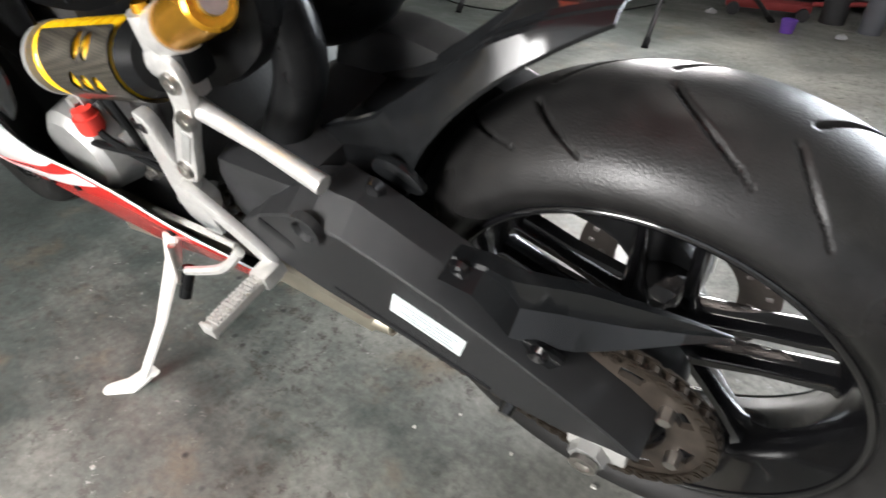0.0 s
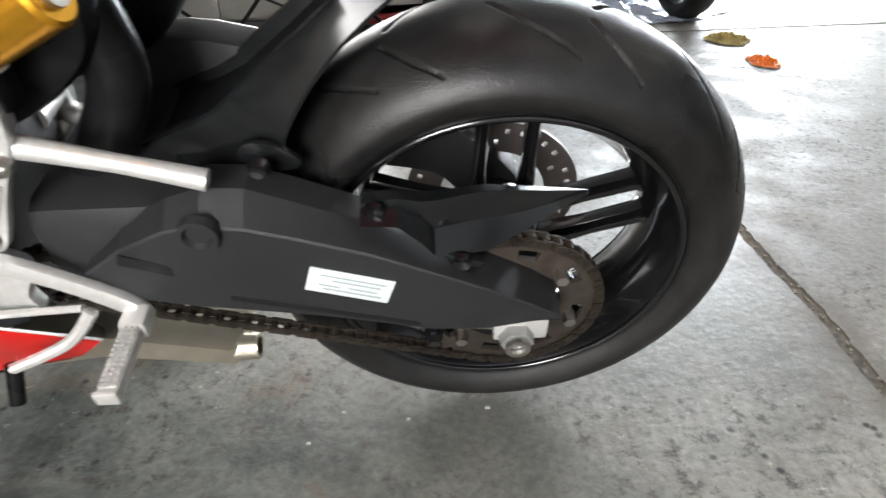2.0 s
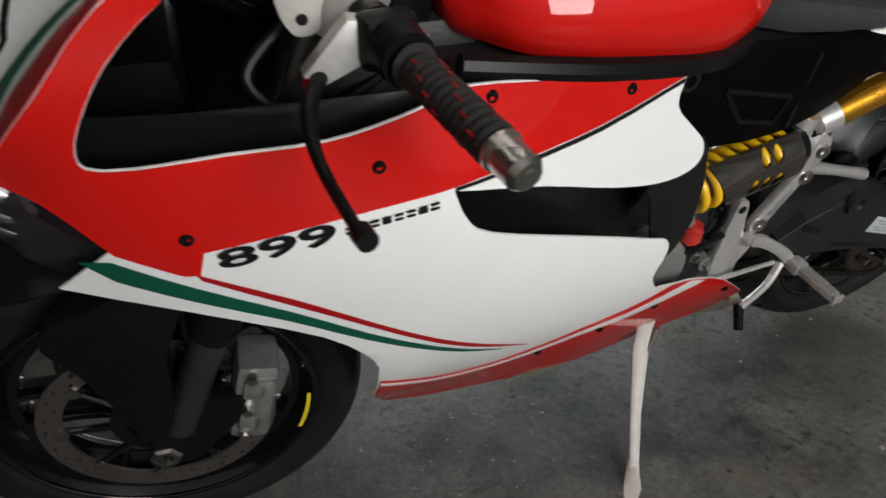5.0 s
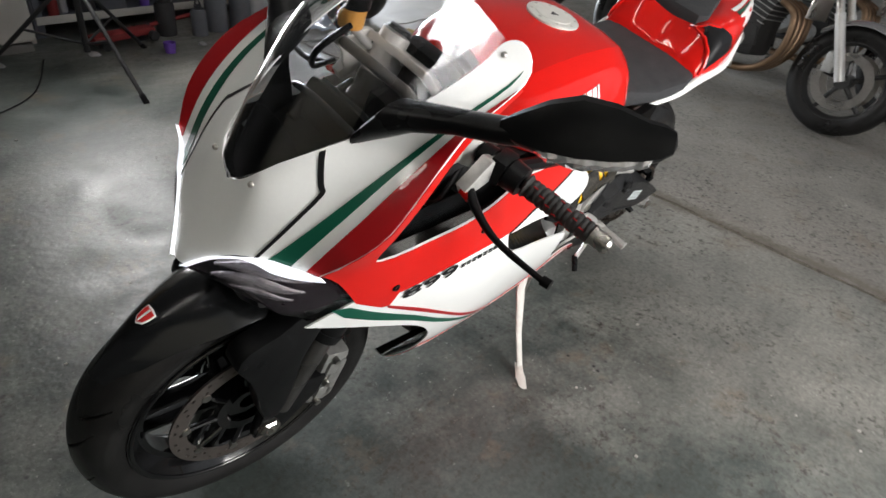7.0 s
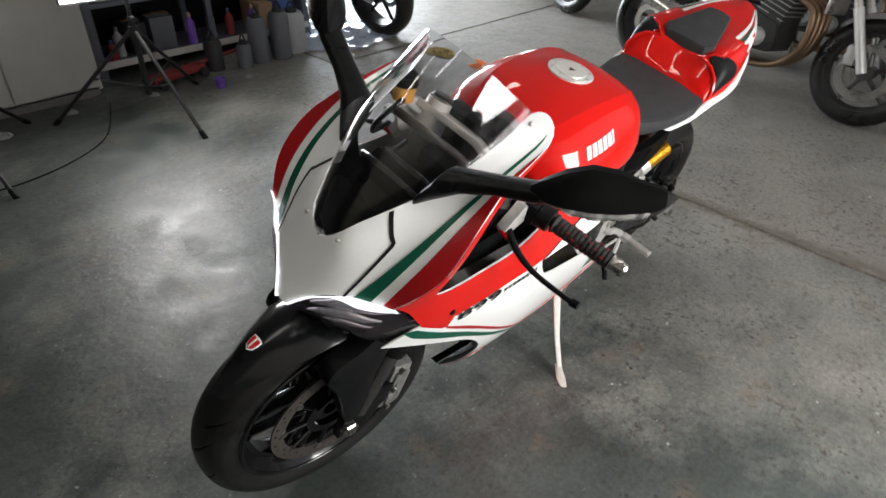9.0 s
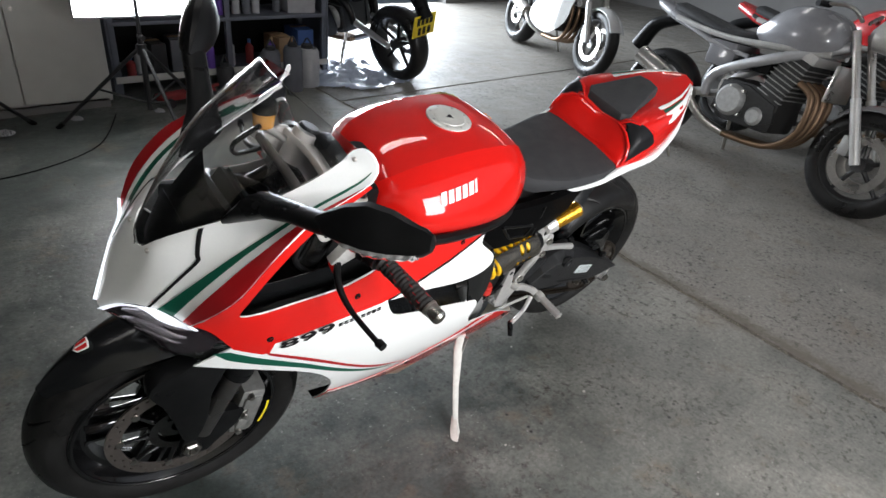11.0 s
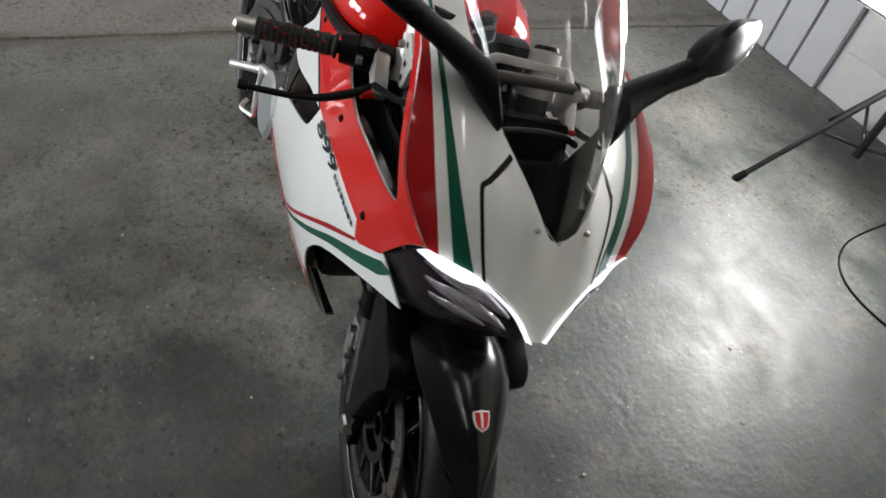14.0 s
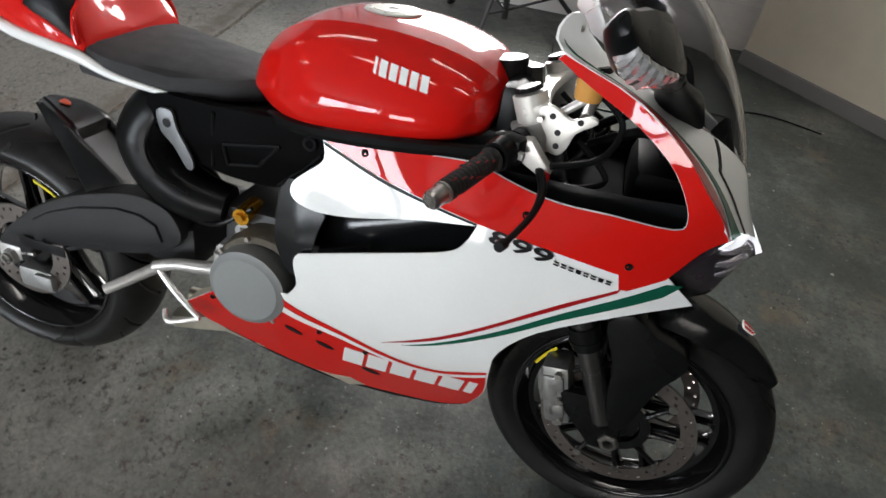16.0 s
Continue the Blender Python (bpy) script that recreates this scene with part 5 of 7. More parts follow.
# ---- tank, seat, tail ----
def hull(sections, n=4):
    """Skins sections (x, [(y, z) from the low edge over the top to the middle]) with their mirror halves."""
    loops = []
    for x, half_line in sections:
        line = spline([(p[0], p[1], True) if n == 1 else p for p in half_line], n)
        pts = [Vector((x, p[0], p[1])) for p in line] + [Vector((x, -p[0], p[1])) for p in line[-2::-1]]
        loops.append(pts)
    cols = [spline([tuple(l[k]) for l in loops], 3 if n == 1 else n) for k in range(len(loops[0]))]
    return rings(bmesh.new(), [[c[i] for c in cols] for i in range(len(cols[0]))])


def tank_row(x, w, zb, zt, full=1.0):
    h = zt - zb
    k = lambda a, b: a + (b - a) * full
    return (x, [(w * 0.9, zb), (w * 0.98, zb + 0.14 * h), (w, zb + 0.3 * h), (w * k(0.93, 0.965), zb + 0.52 * h), (w * k(0.78, 0.86), zb + k(0.76, 0.8) * h), (w * k(0.55, 0.63), zb + k(0.94, 0.955) * h, True), (w * 0.3, zb + 0.985 * h), (0.0, zt)])


bm = hull([tank_row(1.088, 0.09, 0.875, 0.92, 0), tank_row(1.078, 0.125, 0.872, 0.945, 0), tank_row(1.03, 0.168, 0.868, 0.985, 0), tank_row(0.95, 0.19, 0.86, 1.012, 0), tank_row(0.85, 0.195, 0.848, 1.022, 0.1), tank_row(0.75, 0.184, 0.838, 1.015, 0.4), tank_row(0.68, 0.154, 0.84, 0.988, 0.5), tank_row(0.625, 0.112, 0.85, 0.94, 0.5), tank_row(0.6, 0.08, 0.85, 0.885)])
for v in bm.verts:
    v.co.x -= 0.36 * max(0.0, 0.985 - v.co.z) * max(0.0, min(1.0, (v.co.x - 0.96) / 0.1))
bm.normal_update()
tank_skin = BVHTree.FromBMesh(bm)
tank = part("fuel_tank", bm, RED, bike, "gloss red fuel tank", smooth=14)
CAPM = material("white fuel cap alloy", (0.66, 0.66, 0.62), 0.4, metal=0.35)
cap_m = Matrix.Translation((0.828, 0, 1.0195)) @ Matrix.Rotation(radians(-3), 4, "Y")
bm = lathe(bmesh.new(), [(-0.006, 0.0), (-0.006, 0.052), (0.002, 0.052), (0.0035, 0.05), (0.0035, 0.037), (0.0025, 0.036), (0.0045, 0.035), (0.005, 0.0)], 48, axis="Z")
cap = part("fuel_cap", bm, CAPM, tank, "pale alloy fuel filler cap", m=cap_m)
# black triangle laid on the cap for the dark key slot
part("key_slot_patch", plate(bmesh.new(), [(-0.006, -0.008), (0.01, 0), (-0.006, 0.008)], 0.0045, 0.0056, "Z"), BLACK_LINE, cap)
for k in range(8):
    a = 2 * math.pi * k / 8
    part("cap_screw", rod(bmesh.new(), (0.044 * math.cos(a), 0.044 * math.sin(a), 0.003), (0.044 * math.cos(a), 0.044 * math.sin(a), 0.0045), 0.003, n=8), STEEL, cap)
# maker's lettering on the tank sides as plain blocks
for s in (1, -1):
    for k in range(6):
        x = 0.955 - k * 0.0175
        w = 0.0125 if k != 5 else 0.005
        sl = 0.012 * k / 5
        bm = bmesh.new()
        loops = []
        for d in (-0.001, 0.0025):
            row = []
            for cx, cz in ((x, 0.942 + sl), (x - w, 0.944 + sl), (x - w - 0.003, 0.966 + sl), (x - 0.003, 0.964 + sl)):
                hit, nv = tank_skin.ray_cast(Vector((cx, s * 0.4, cz)), Vector((0, -s, 0)))[:2]
                row.append(hit + (nv if nv.y * s > 0 else -nv) * d)
            loops.append(row)
        part("white_letter_block", rings(bm, loops), WHITE, tank, smooth=False)
# black block added where the tank's front recess lies dark
part("tank_front_dark_block", box((1.083, 0, 0.922), (0.045, 0.21, 0.085), 0.014), SATIN_BLACK, bike, "black block standing in for the dark recess before the tank")
# rubber strip and rails under the tank
for s in (1, -1):
    bm = bmesh.new()
    tube(bm, [(1.06, s * 0.172, 0.868), (0.9, s * 0.184, 0.849), (0.75, s * 0.168, 0.832), (0.66, s * 0.13, 0.826)], [0.012, 0.013, 0.013, 0.01], n=8)
    part("frame_rail", bm, SATIN_BLACK, bike, "satin black frame rail under the tank")
bm = bmesh.new()
seat_o = [(0.62, 0.055), (0.56, 0.105), (0.45, 0.132), (0.33, 0.148), (0.265, 0.138), (0.235, 0.10), (0.215, 0.05), (0.21, 0.0)]
seat_o = seat_o + [(x, -y) for x, y in seat_o[-2::-1]]
plate(bm, seat_o, 0.815, 0.866, "Z", 0.014)
for v in bm.verts:
    if v.co.z > 0.84:
        v.co.z += 0.02 * max(0, (0.36 - v.co.x) / 0.15) - 0.012 * math.exp(-((v.co.x - 0.47) / 0.07) ** 2) - 0.25 * v.co.y**2
bmesh.ops.subdivide_edges(bm, edges=bm.edges, cuts=1, use_grid_fill=True)
part("seat", bm, SEAT_FOAM, bike, "dark grey rider seat")
# tail unit: a wedge with rounded shoulders that runs out to a narrow end
TAIL = [(0.285, 0.139, 0.855, 0.885, 0.884), (0.262, 0.143, 0.856, 0.93, 0.915), (0.24, 0.147, 0.858, 0.968, 0.95), (0.2, 0.15, 0.864, 0.988, 0.967), (0.14, 0.145, 0.875, 0.994, 0.98), (0.06, 0.127, 0.893, 1.0, 0.997), (-0.01, 0.104, 0.915, 1.008, 1.01), (-0.07, 0.07, 0.945, 1.015, 1.02), (-0.118, 0.038, 0.982, 1.02, 1.026)]


def tail_row(x, w, z0, zs, zc):
    h = zs - z0
    return (x, [(w * 0.6, z0), (w, z0 + 0.006), (w, z0 + 0.55 * h), (w * 0.955, z0 + 0.8 * h), (w * 0.82, z0 + 0.965 * h), (w * 0.6, zs), (w * 0.35, (zs + zc) / 2), (0.0, zc)])


def tail_point(x, k):
    """A point of the tail's skin: x along the bike, k counts the corners of tail_row upwards."""
    i = max(j for j in range(len(TAIL) - 1) if TAIL[j][0] >= x)
    f = (TAIL[i][0] - x) / (TAIL[i][0] - TAIL[i + 1][0])
    line = tail_row(*[a + (b - a) * f for a, b in zip(TAIL[i], TAIL[i + 1])])[1]
    j = min(int(k), 6)
    g = k - j
    return Vector((x, line[j][0] + (line[j + 1][0] - line[j][0]) * g, line[j][1] + (line[j + 1][1] - line[j][1]) * g))


def tail_patch(corners, s, lift, n=10):
    """A thin four-cornered plate lying on the tail's skin."""
    a, b, c, d = corners
    out = []
    for i in range(n + 1):
        u = i / n
        row = []
        for j in range(n + 1):
            v = j / n
            x = (a[0] * (1 - u) + b[0] * u) * (1 - v) + (d[0] * (1 - u) + c[0] * u) * v
            k = (a[1] * (1 - u) + b[1] * u) * (1 - v) + (d[1] * (1 - u) + c[1] * u) * v
            p, q, r = tail_point(x, k), tail_point(x - 0.002, k), tail_point(x, min(k + 0.05, 6.9))
            nv = (q - p).cross(r - p).normalized()
            if nv.y < 0:
                nv = -nv
            e = lift if 0 < i < n and 0 < j < n else lift * 0.6
            row.append(Vector(((p + nv * e).x, s * (p + nv * e).y, (p + nv * e).z)))
        out.append(row)
    return rings(bmesh.new(), out, closed=False, cap=False)


tail = part("tail_unit", hull([tail_row(*r) for r in TAIL], 3), RED, bike, "gloss red tail unit with white lower edge", smooth=35)
pad_o = [(0.062, 0.0), (0.08, 0.022), (0.036, 0.178), (0.0, 0.186), (-0.036, 0.178), (-0.08, 0.022), (-0.062, 0.0)]
bm = plate(bmesh.new(), pad_o, -0.02, 0.026, "Z", 0.012)
part("tail_pad", bm, SEAT_FOAM, tail, "black foam tail pad", smooth=30, m=Matrix.Translation((0.243, 0, 0.958)) @ Matrix.Rotation(radians(90), 4, "Z") @ Matrix.Rotation(radians(15), 4, "X"))
for s in (1, -1):
    # no cavity: a black patch on the skin gives the intake's dark inside
    mouth = ((0.272, 1.4), (0.168, 1.8), (0.224, 4.3), (0.246, 5.6))
    intake = part("intake_patch", tail_patch(mouth, s, 0.007), BLACK_LINE, tail, "black patch drawn for the dark air intake")
    rim = [tail_point(x, k) for x, k in ((0.272, 1.4), (0.22, 1.6), (0.168, 1.8), (0.196, 3.0), (0.224, 4.3), (0.235, 4.95), (0.246, 5.6), (0.253, 4.5), (0.26, 3.4), (0.267, 2.2))]
    rim = [(p.x + 0.003, s * (p.y + 0.003), p.z + 0.003) for p in rim]
    part("intake_rim", tube(bmesh.new(), rim + rim[:1], 0.005, n=8, smooth=False), RED, intake, "red rim round the intake")
    bm = bmesh.new()
    tube(bm, [(0.5, s * 0.122, 0.81), (0.36, s * 0.145, 0.828), (0.262, s * 0.148, 0.856), (0.14, s * 0.149, 0.873), (0.06, s * 0.131, 0.891), (-0.01, s * 0.107, 0.914), (-0.07, s * 0.072, 0.944), (-0.118, s * 0.04, 0.983), (-0.12, s * 0.036, 1.005)], [0.004, 0.007, 0.0125, 0.012, 0.011, 0.01, 0.009, 0.008, 0.004], n=10)
    part("white_edge", bm, WHITE, tail, "white lower trim")
    part("white_flash", tail_patch(((0.12, 5.0), (-0.1, 4.6), (-0.1, 4.35), (0.116, 4.55)), s, 0.0022), WHITE, tail)
    part("green_flash", tail_patch(((0.116, 4.5), (0.0, 4.25), (0.0, 4.05), (0.113, 4.1)), s, 0.0022), GREEN, tail)
    part("white_flash", tail_patch(((0.113, 4.0), (-0.1, 4.2), (-0.1, 3.4), (0.106, 2.7)), s, 0.0022), WHITE, tail)
    bm = bmesh.new()
    tube(bm, [(0.02, s * 0.12, 0.88), (0.0, s * 0.128, 0.85), (-0.015, s * 0.13, 0.835)], [0.005, 0.006, 0.004])
    part("peg_hook", bm, STEEL, tail)
    # black panels under seat and tank
    o = [(0.80, 0.835), (0.763, 0.767), (0.705, 0.70), (0.681, 0.686), (0.62, 0.682), (0.53, 0.69), (0.46, 0.715), (0.41, 0.765), (0.42, 0.815), (0.55, 0.825), (0.66, 0.83)]
    pn = part("subframe_panel", skin(spline(o, 3, True), lambda x, z: 0.135 - 0.25 * max(0, 0.75 - z) + 0.02 * math.sin((x - 0.4) * 8), side=s, thick=0.02), DEEP_BLACK, bike, "dull black subframe side panel")
    part("panel_bolt", lathe(bmesh.new(), [(s * 0.004, 0), (s * 0.004, 0.006), (s * 0.009, 0.008), (s * 0.009, 0.014), (0, 0.018)], 20, (0.745, s * 0.137, 0.795)), GLOSS_BLACK, pn)
    for (x0, z0), (x1, z1) in (((0.69, 0.778), (0.579, 0.757)), ((0.579, 0.757), (0.582, 0.714)), ((0.582, 0.714), (0.647, 0.728)), ((0.647, 0.728), (0.69, 0.778)), ((0.768, 0.775), (0.68, 0.69)), ((0.56, 0.815), (0.545, 0.7))):
        part("rib", rod(bmesh.new(), (x0, s * (0.1365 - 0.25 * max(0, 0.75 - z0) + 0.02 * math.sin((x0 - 0.4) * 8)), z0), (x1, s * (0.1365 - 0.25 * max(0, 0.75 - z1) + 0.02 * math.sin((x1 - 0.4) * 8)), z1), 0.004, 0.004, 8), SATIN_BLACK, pn)
    if s > 0:
        o = [(0.352, 0.72), (0.37, 0.76), (0.43, 0.78), (0.49, 0.765), (0.535, 0.71), (0.55, 0.645), (0.51, 0.59), (0.46, 0.585), (0.4, 0.62), (0.362, 0.66)]
        part("exhaust_shield", plate(bmesh.new(), spline(o, 4, True), 0.03, 0.085, bev=0.02), SATIN_BLACK, bike, "black rounded exhaust heat shield")
    else:
        guard = part("exhaust_shield", tube(bmesh.new(), [(0.47, -0.07, 0.79), (0.405, -0.085, 0.765), (0.372, -0.095, 0.705), (0.4, -0.1, 0.64), (0.465, -0.1, 0.6), (0.545, -0.09, 0.585)], [0.04, 0.056, 0.062, 0.06, 0.055, 0.045], n=20), SATIN_BLACK, bike, "satin black curved exhaust guard")
        part("guard_seam", tube(bmesh.new(), [(0.43, -0.14, 0.775), (0.41, -0.158, 0.71), (0.436, -0.159, 0.658), (0.49, -0.152, 0.63)], 0.0035, n=6), SATIN_BLACK, guard)
        stay = part("guard_stay", plate(bmesh.new(), spline([(0.438, 0.79), (0.47, 0.795), (0.48, 0.76), (0.505, 0.715), (0.51, 0.69), (0.495, 0.685), (0.47, 0.725), (0.445, 0.75)], 3, True), -0.155, -0.147, bev=0.002), material("dull grey stay alloy", (0.13, 0.135, 0.14), 0.4, metal=0.4, vary=0.2), bike, "grey alloy stay above the exhaust guard")
        # black disc on the stay in place of a shaded hole
        part("hole_patch", lathe(bmesh.new(), [(-0.1562, 0), (-0.1562, 0.009)], 16, (0.46, 0, 0.77)), BLACK_LINE, stay)

# ---- engine and exhaust ----
ENGINE = material("dark engine casting", (0.03, 0.03, 0.03), 0.5, metal=0.4, vary=0.3, grain=60, bump=0.3)
engine = part("engine", box((0.72, 0, 0.47), (0.36, 0.24, 0.28), 0.04), ENGINE, bike, "dark twin-cylinder engine block")
for nm, c, s_, bv in (("front_cylinder", (0.95, 0, 0.45), (0.26, 0.24, 0.24), 0.03), ("rear_cylinder", (0.8, 0, 0.7), (0.3, 0.2, 0.24), 0.03), ("radiator", (1.1, 0, 0.62), (0.06, 0.3, 0.36), 0.01), ("airbox", (1.08, 0, 0.83), (0.2, 0.22, 0.12), 0.03), ("airbox_lid", (0.93, 0, 0.83), (0.3, 0.3, 0.06), 0.02), ("battery_tray", (0.5, 0, 0.78), (0.26, 0.2, 0.06), 0.02)):
    part(nm, box(c, s_, bv), ENGINE, engine)
COVER = material("flat grey clutch cover", (0.24, 0.25, 0.25), 0.5, metal=0.3, vary=0.05, grain=150)
bm = lathe(bmesh.new(), [(-0.204, 0.0), (-0.204, 0.07), (-0.2, 0.075), (-0.196, 0.083), (-0.13, 0.087)], 48, (0.644, 0, 0.476))
part("clutch_cover", bm, COVER, engine, "round matt grey clutch cover")
bm = lathe(bmesh.new(), [(-0.165, 0.084), (-0.166, 0.1), (-0.16, 0.104), (-0.1, 0.108)], 40, (0.66, 0, 0.482))
part("cover_rim", bm, material("bronze cast cover", (0.13, 0.115, 0.09), 0.5, metal=0.6, vary=0.2), engine)
for k in range(8):
    a = 0.3 + k * math.pi / 4
    part("cover_bolt", rod(bmesh.new(), (0.66 + 0.096 * math.cos(a), -0.163, 0.482 + 0.096 * math.sin(a)), (0.66 + 0.096 * math.cos(a), -0.173, 0.482 + 0.096 * math.sin(a)), 0.0055, 0.005, 8), STEEL, engine, smooth=False)
bm = lathe(bmesh.new(), [(0.165, 0.0), (0.165, 0.05), (0.155, 0.062), (0.12, 0.068), (0.1, 0.068)], 40, (0.705, 0, 0.475))
part("generator_cover", bm, CAST, engine, "grey cast generator cover")
for x, y, z, r, mat in ((0.62, 0.14, 0.5, 0.016, CAST), (0.6, 0.135, 0.46, 0.012, STEEL), (0.66, 0.145, 0.56, 0.014, CAST), (0.58, 0.125, 0.54, 0.014, ENGINE), (0.56, 0.13, 0.43, 0.018, CAST), (0.6, -0.13, 0.56, 0.022, CAST), (0.55, -0.13, 0.5, 0.018, ALLOY), (0.53, -0.12, 0.44, 0.02, CAST), (0.6, -0.14, 0.6, 0.02, GOLD)):
    s = math.copysign(1, y)
    bm = bmesh.new()
    rod(bm, (x, y - s * 0.06, z), (x, y, z), r, r * 0.9, 14)
    rod(bm, (x, y, z), (x, y + s * 0.008, z), r * 0.55, r * 0.5, 6)
    part("engine_fitting", bm, mat, engine)
bm = bmesh.new()
rod(bm, (0.648, 0.15, 0.523), (0.648, 0.15, 0.555), 0.014, 0.012, 16)
rod(bm, (0.648, 0.15, 0.528), (0.648, 0.15, 0.545), 0.016, 0.016, 16)
part("red_cap", bm, material("red rubber cap", (0.5, 0.03, 0.02), 0.5), engine, "red rubber cap")
for pts in ([(0.74, 0.14, 0.5), (0.66, 0.155, 0.505), (0.58, 0.14, 0.5), (0.5, 0.12, 0.49)], [(0.7, 0.13, 0.55), (0.63, 0.15, 0.52), (0.57, 0.13, 0.47)], [(0.6, 0.14, 0.6), (0.58, 0.14, 0.54), (0.6, 0.13, 0.47)], [(0.62, -0.13, 0.62), (0.55, -0.14, 0.57), (0.48, -0.12, 0.55)]):
    part("hose", tube(bmesh.new(), pts, 0.005, n=8), SATIN_BLACK, engine)
EXHAUST = material("straw tinted exhaust steel", (0.62, 0.57, 0.46), 0.3, metal=0.9, vary=0.2, grain=30)
bm = bmesh.new()
loops = []
for x, w, z0, z1 in ((0.95, 0.08, 0.22, 0.28), (0.85, 0.115, 0.215, 0.3), (0.65, 0.105, 0.235, 0.31), (0.52, 0.085, 0.23, 0.29), (0.43, 0.075, 0.2, 0.25), (0.365, 0.07, 0.18, 0.225), (0.352, 0.06, 0.187, 0.217)):
    loops.append([Vector((x, w * math.copysign(min(1, 1.25 * abs(math.cos(a))), math.cos(a)), (z0 + z1) / 2 + (z1 - z0) / 2 * math.copysign(min(1, 1.2 * abs(math.sin(a))), math.sin(a)))) for a in [2 * math.pi * i / 20 for i in range(20)]])
part("silencer", rings(bm, loops), EXHAUST, bike, "under-engine steel silencer")
part("header_pipe", tube(bmesh.new(), [(0.5, 0.0, 0.76), (0.4, 0.03, 0.72), (0.37, 0.04, 0.62), (0.42, 0.05, 0.52), (0.5, 0.05, 0.4)], [0.026, 0.028, 0.028, 0.028, 0.03], n=14), SATIN_BLACK, bike, "black wrapped exhaust header")
part("outlet", lathe(bmesh.new(), [(-0.02, 0.018), (0.02, 0.02), (0.02, 0.014), (-0.02, 0.013)], 20, (0.352, 0.05, 0.2), "X", closed=True), EXHAUST, bike)

# ---- hangers, pegs, levers, stand ----
bm = bmesh.new()
hg = [(0.558, 0.561), (0.553, 0.568), (0.542, 0.565), (0.535, 0.556), (0.527, 0.52), (0.515, 0.487), (0.5, 0.476), (0.487, 0.466), (0.49, 0.446), (0.503, 0.422), (0.499, 0.401), (0.514, 0.39), (0.553, 0.405), (0.561, 0.437), (0.561, 0.499)]
plate(bm, spline(hg, 3, True), 0.122, 0.14, bev=0.004)
hang = part("footrest_hanger", bm, ALLOY, bike, "silver alloy footrest hanger")
# black disc on the hanger in place of a shaded hole
part("hanger_dark_disc", lathe(bmesh.new(), [(0.1412, 0), (0.1412, 0.007)], 16, (0.548, 0, 0.55)), BLACK_LINE, hang)
bm = bmesh.new()
plate(bm, spline([(0.512, 0.478), (0.508, 0.492), (0.485, 0.491), (0.44, 0.463), (0.403, 0.437), (0.383, 0.415), (0.38, 0.398), (0.392, 0.398), (0.417, 0.42), (0.45, 0.446), (0.487, 0.468)], 3, True), 0.146, 0.158, bev=0.003)
rod(bm, (0.51, 0.135, 0.482), (0.505, 0.15, 0.482), 0.012, 0.012, 12)
fill_box(bm, (0.389, 0.168, 0.41), (0.026, 0.028, 0.022), 0.004)
part("peg_arm", bm, ALLOY, hang)
bm = bmesh.new()
fill_box(bm, (0.389, 0.217, 0.411), (0.02, 0.084, 0.013), 0.003)
for k in range(13):
    for dx in (-0.006, 0, 0.006):
        fill_box(bm, (0.389 + dx, 0.183 + k * 0.0055, 0.4185), (0.0042, 0.0036, 0.004), 0)
fill_box(bm, (0.389, 0.258, 0.412), (0.022, 0.005, 0.017), 0.002)
part("footpeg", bm, ALLOY, hang, "knurled silver footpeg")
bm = bmesh.new()
tube(bm, [(0.62, 0.15, 0.40), (0.52, 0.155, 0.415), (0.44, 0.16, 0.425)], 0.0045, n=8)
part("shift_rod", bm, ALLOY, hang)
bm = bmesh.new()
tube(bm, [(0.43, 0.165, 0.425), (0.46, 0.18, 0.395), (0.52, 0.195, 0.375)], [0.0075, 0.0065, 0.006], n=8)
part("gear_lever", bm, ALLOY, hang)
part("gear_toe", rod(bmesh.new(), (0.52, 0.19, 0.377), (0.524, 0.213, 0.34), 0.0085, 0.008, 12), SATIN_BLACK, hang)
bm = bmesh.new()
tube(bm, [(0.55, -0.135, 0.5), (0.54, -0.14, 0.46), (0.46, -0.16, 0.455), (0.41, -0.17, 0.44)], [0.015, 0.015, 0.013, 0.012], n=10)
rh = part("footrest_hanger", bm, ALLOY, bike, "silver alloy footrest hanger")
part("footpeg", rod(bmesh.new(), (0.415, -0.165, 0.437), (0.335, -0.235, 0.395), 0.0125, 0.011, 12), ALLOY, rh, "knurled silver footpeg")
bm = bmesh.new()
tube(bm, [(0.42, -0.17, 0.44), (0.47, -0.185, 0.40), (0.53, -0.195, 0.36)], [0.008, 0.007, 0.0065], n=8)
tube(bm, [(0.53, -0.195, 0.36), (0.47, -0.215, 0.345), (0.45, -0.2, 0.36)], [0.0065, 0.0065, 0.006], n=8)
part("brake_pedal", bm, ALLOY, rh)
# side stand down to the ground
bm = bmesh.new()
loops = []
for c, w, d in (((0.652, 0.135, 0.33), 0.016, 0.01), ((0.66, 0.15, 0.28), 0.017, 0.01), ((0.685, 0.215, 0.175), 0.0105, 0.008), ((0.705, 0.27, 0.105), 0.0095, 0.008), ((0.713, 0.287, 0.084), 0.012, 0.01)):
    c = Vector(c)
    loops.append([c + Vector((w * math.cos(a), d * math.sin(a), 0)) for a in [2 * math.pi * i / 10 for i in range(10)]])
rings(bm, loops)
STANDM = material("cream white painted stand", (0.62, 0.61, 0.57), 0.4, vary=0.15)
stand = part("side_stand", bm, STANDM, bike, "pale metal side stand")
bm = bmesh.new()
loops = []
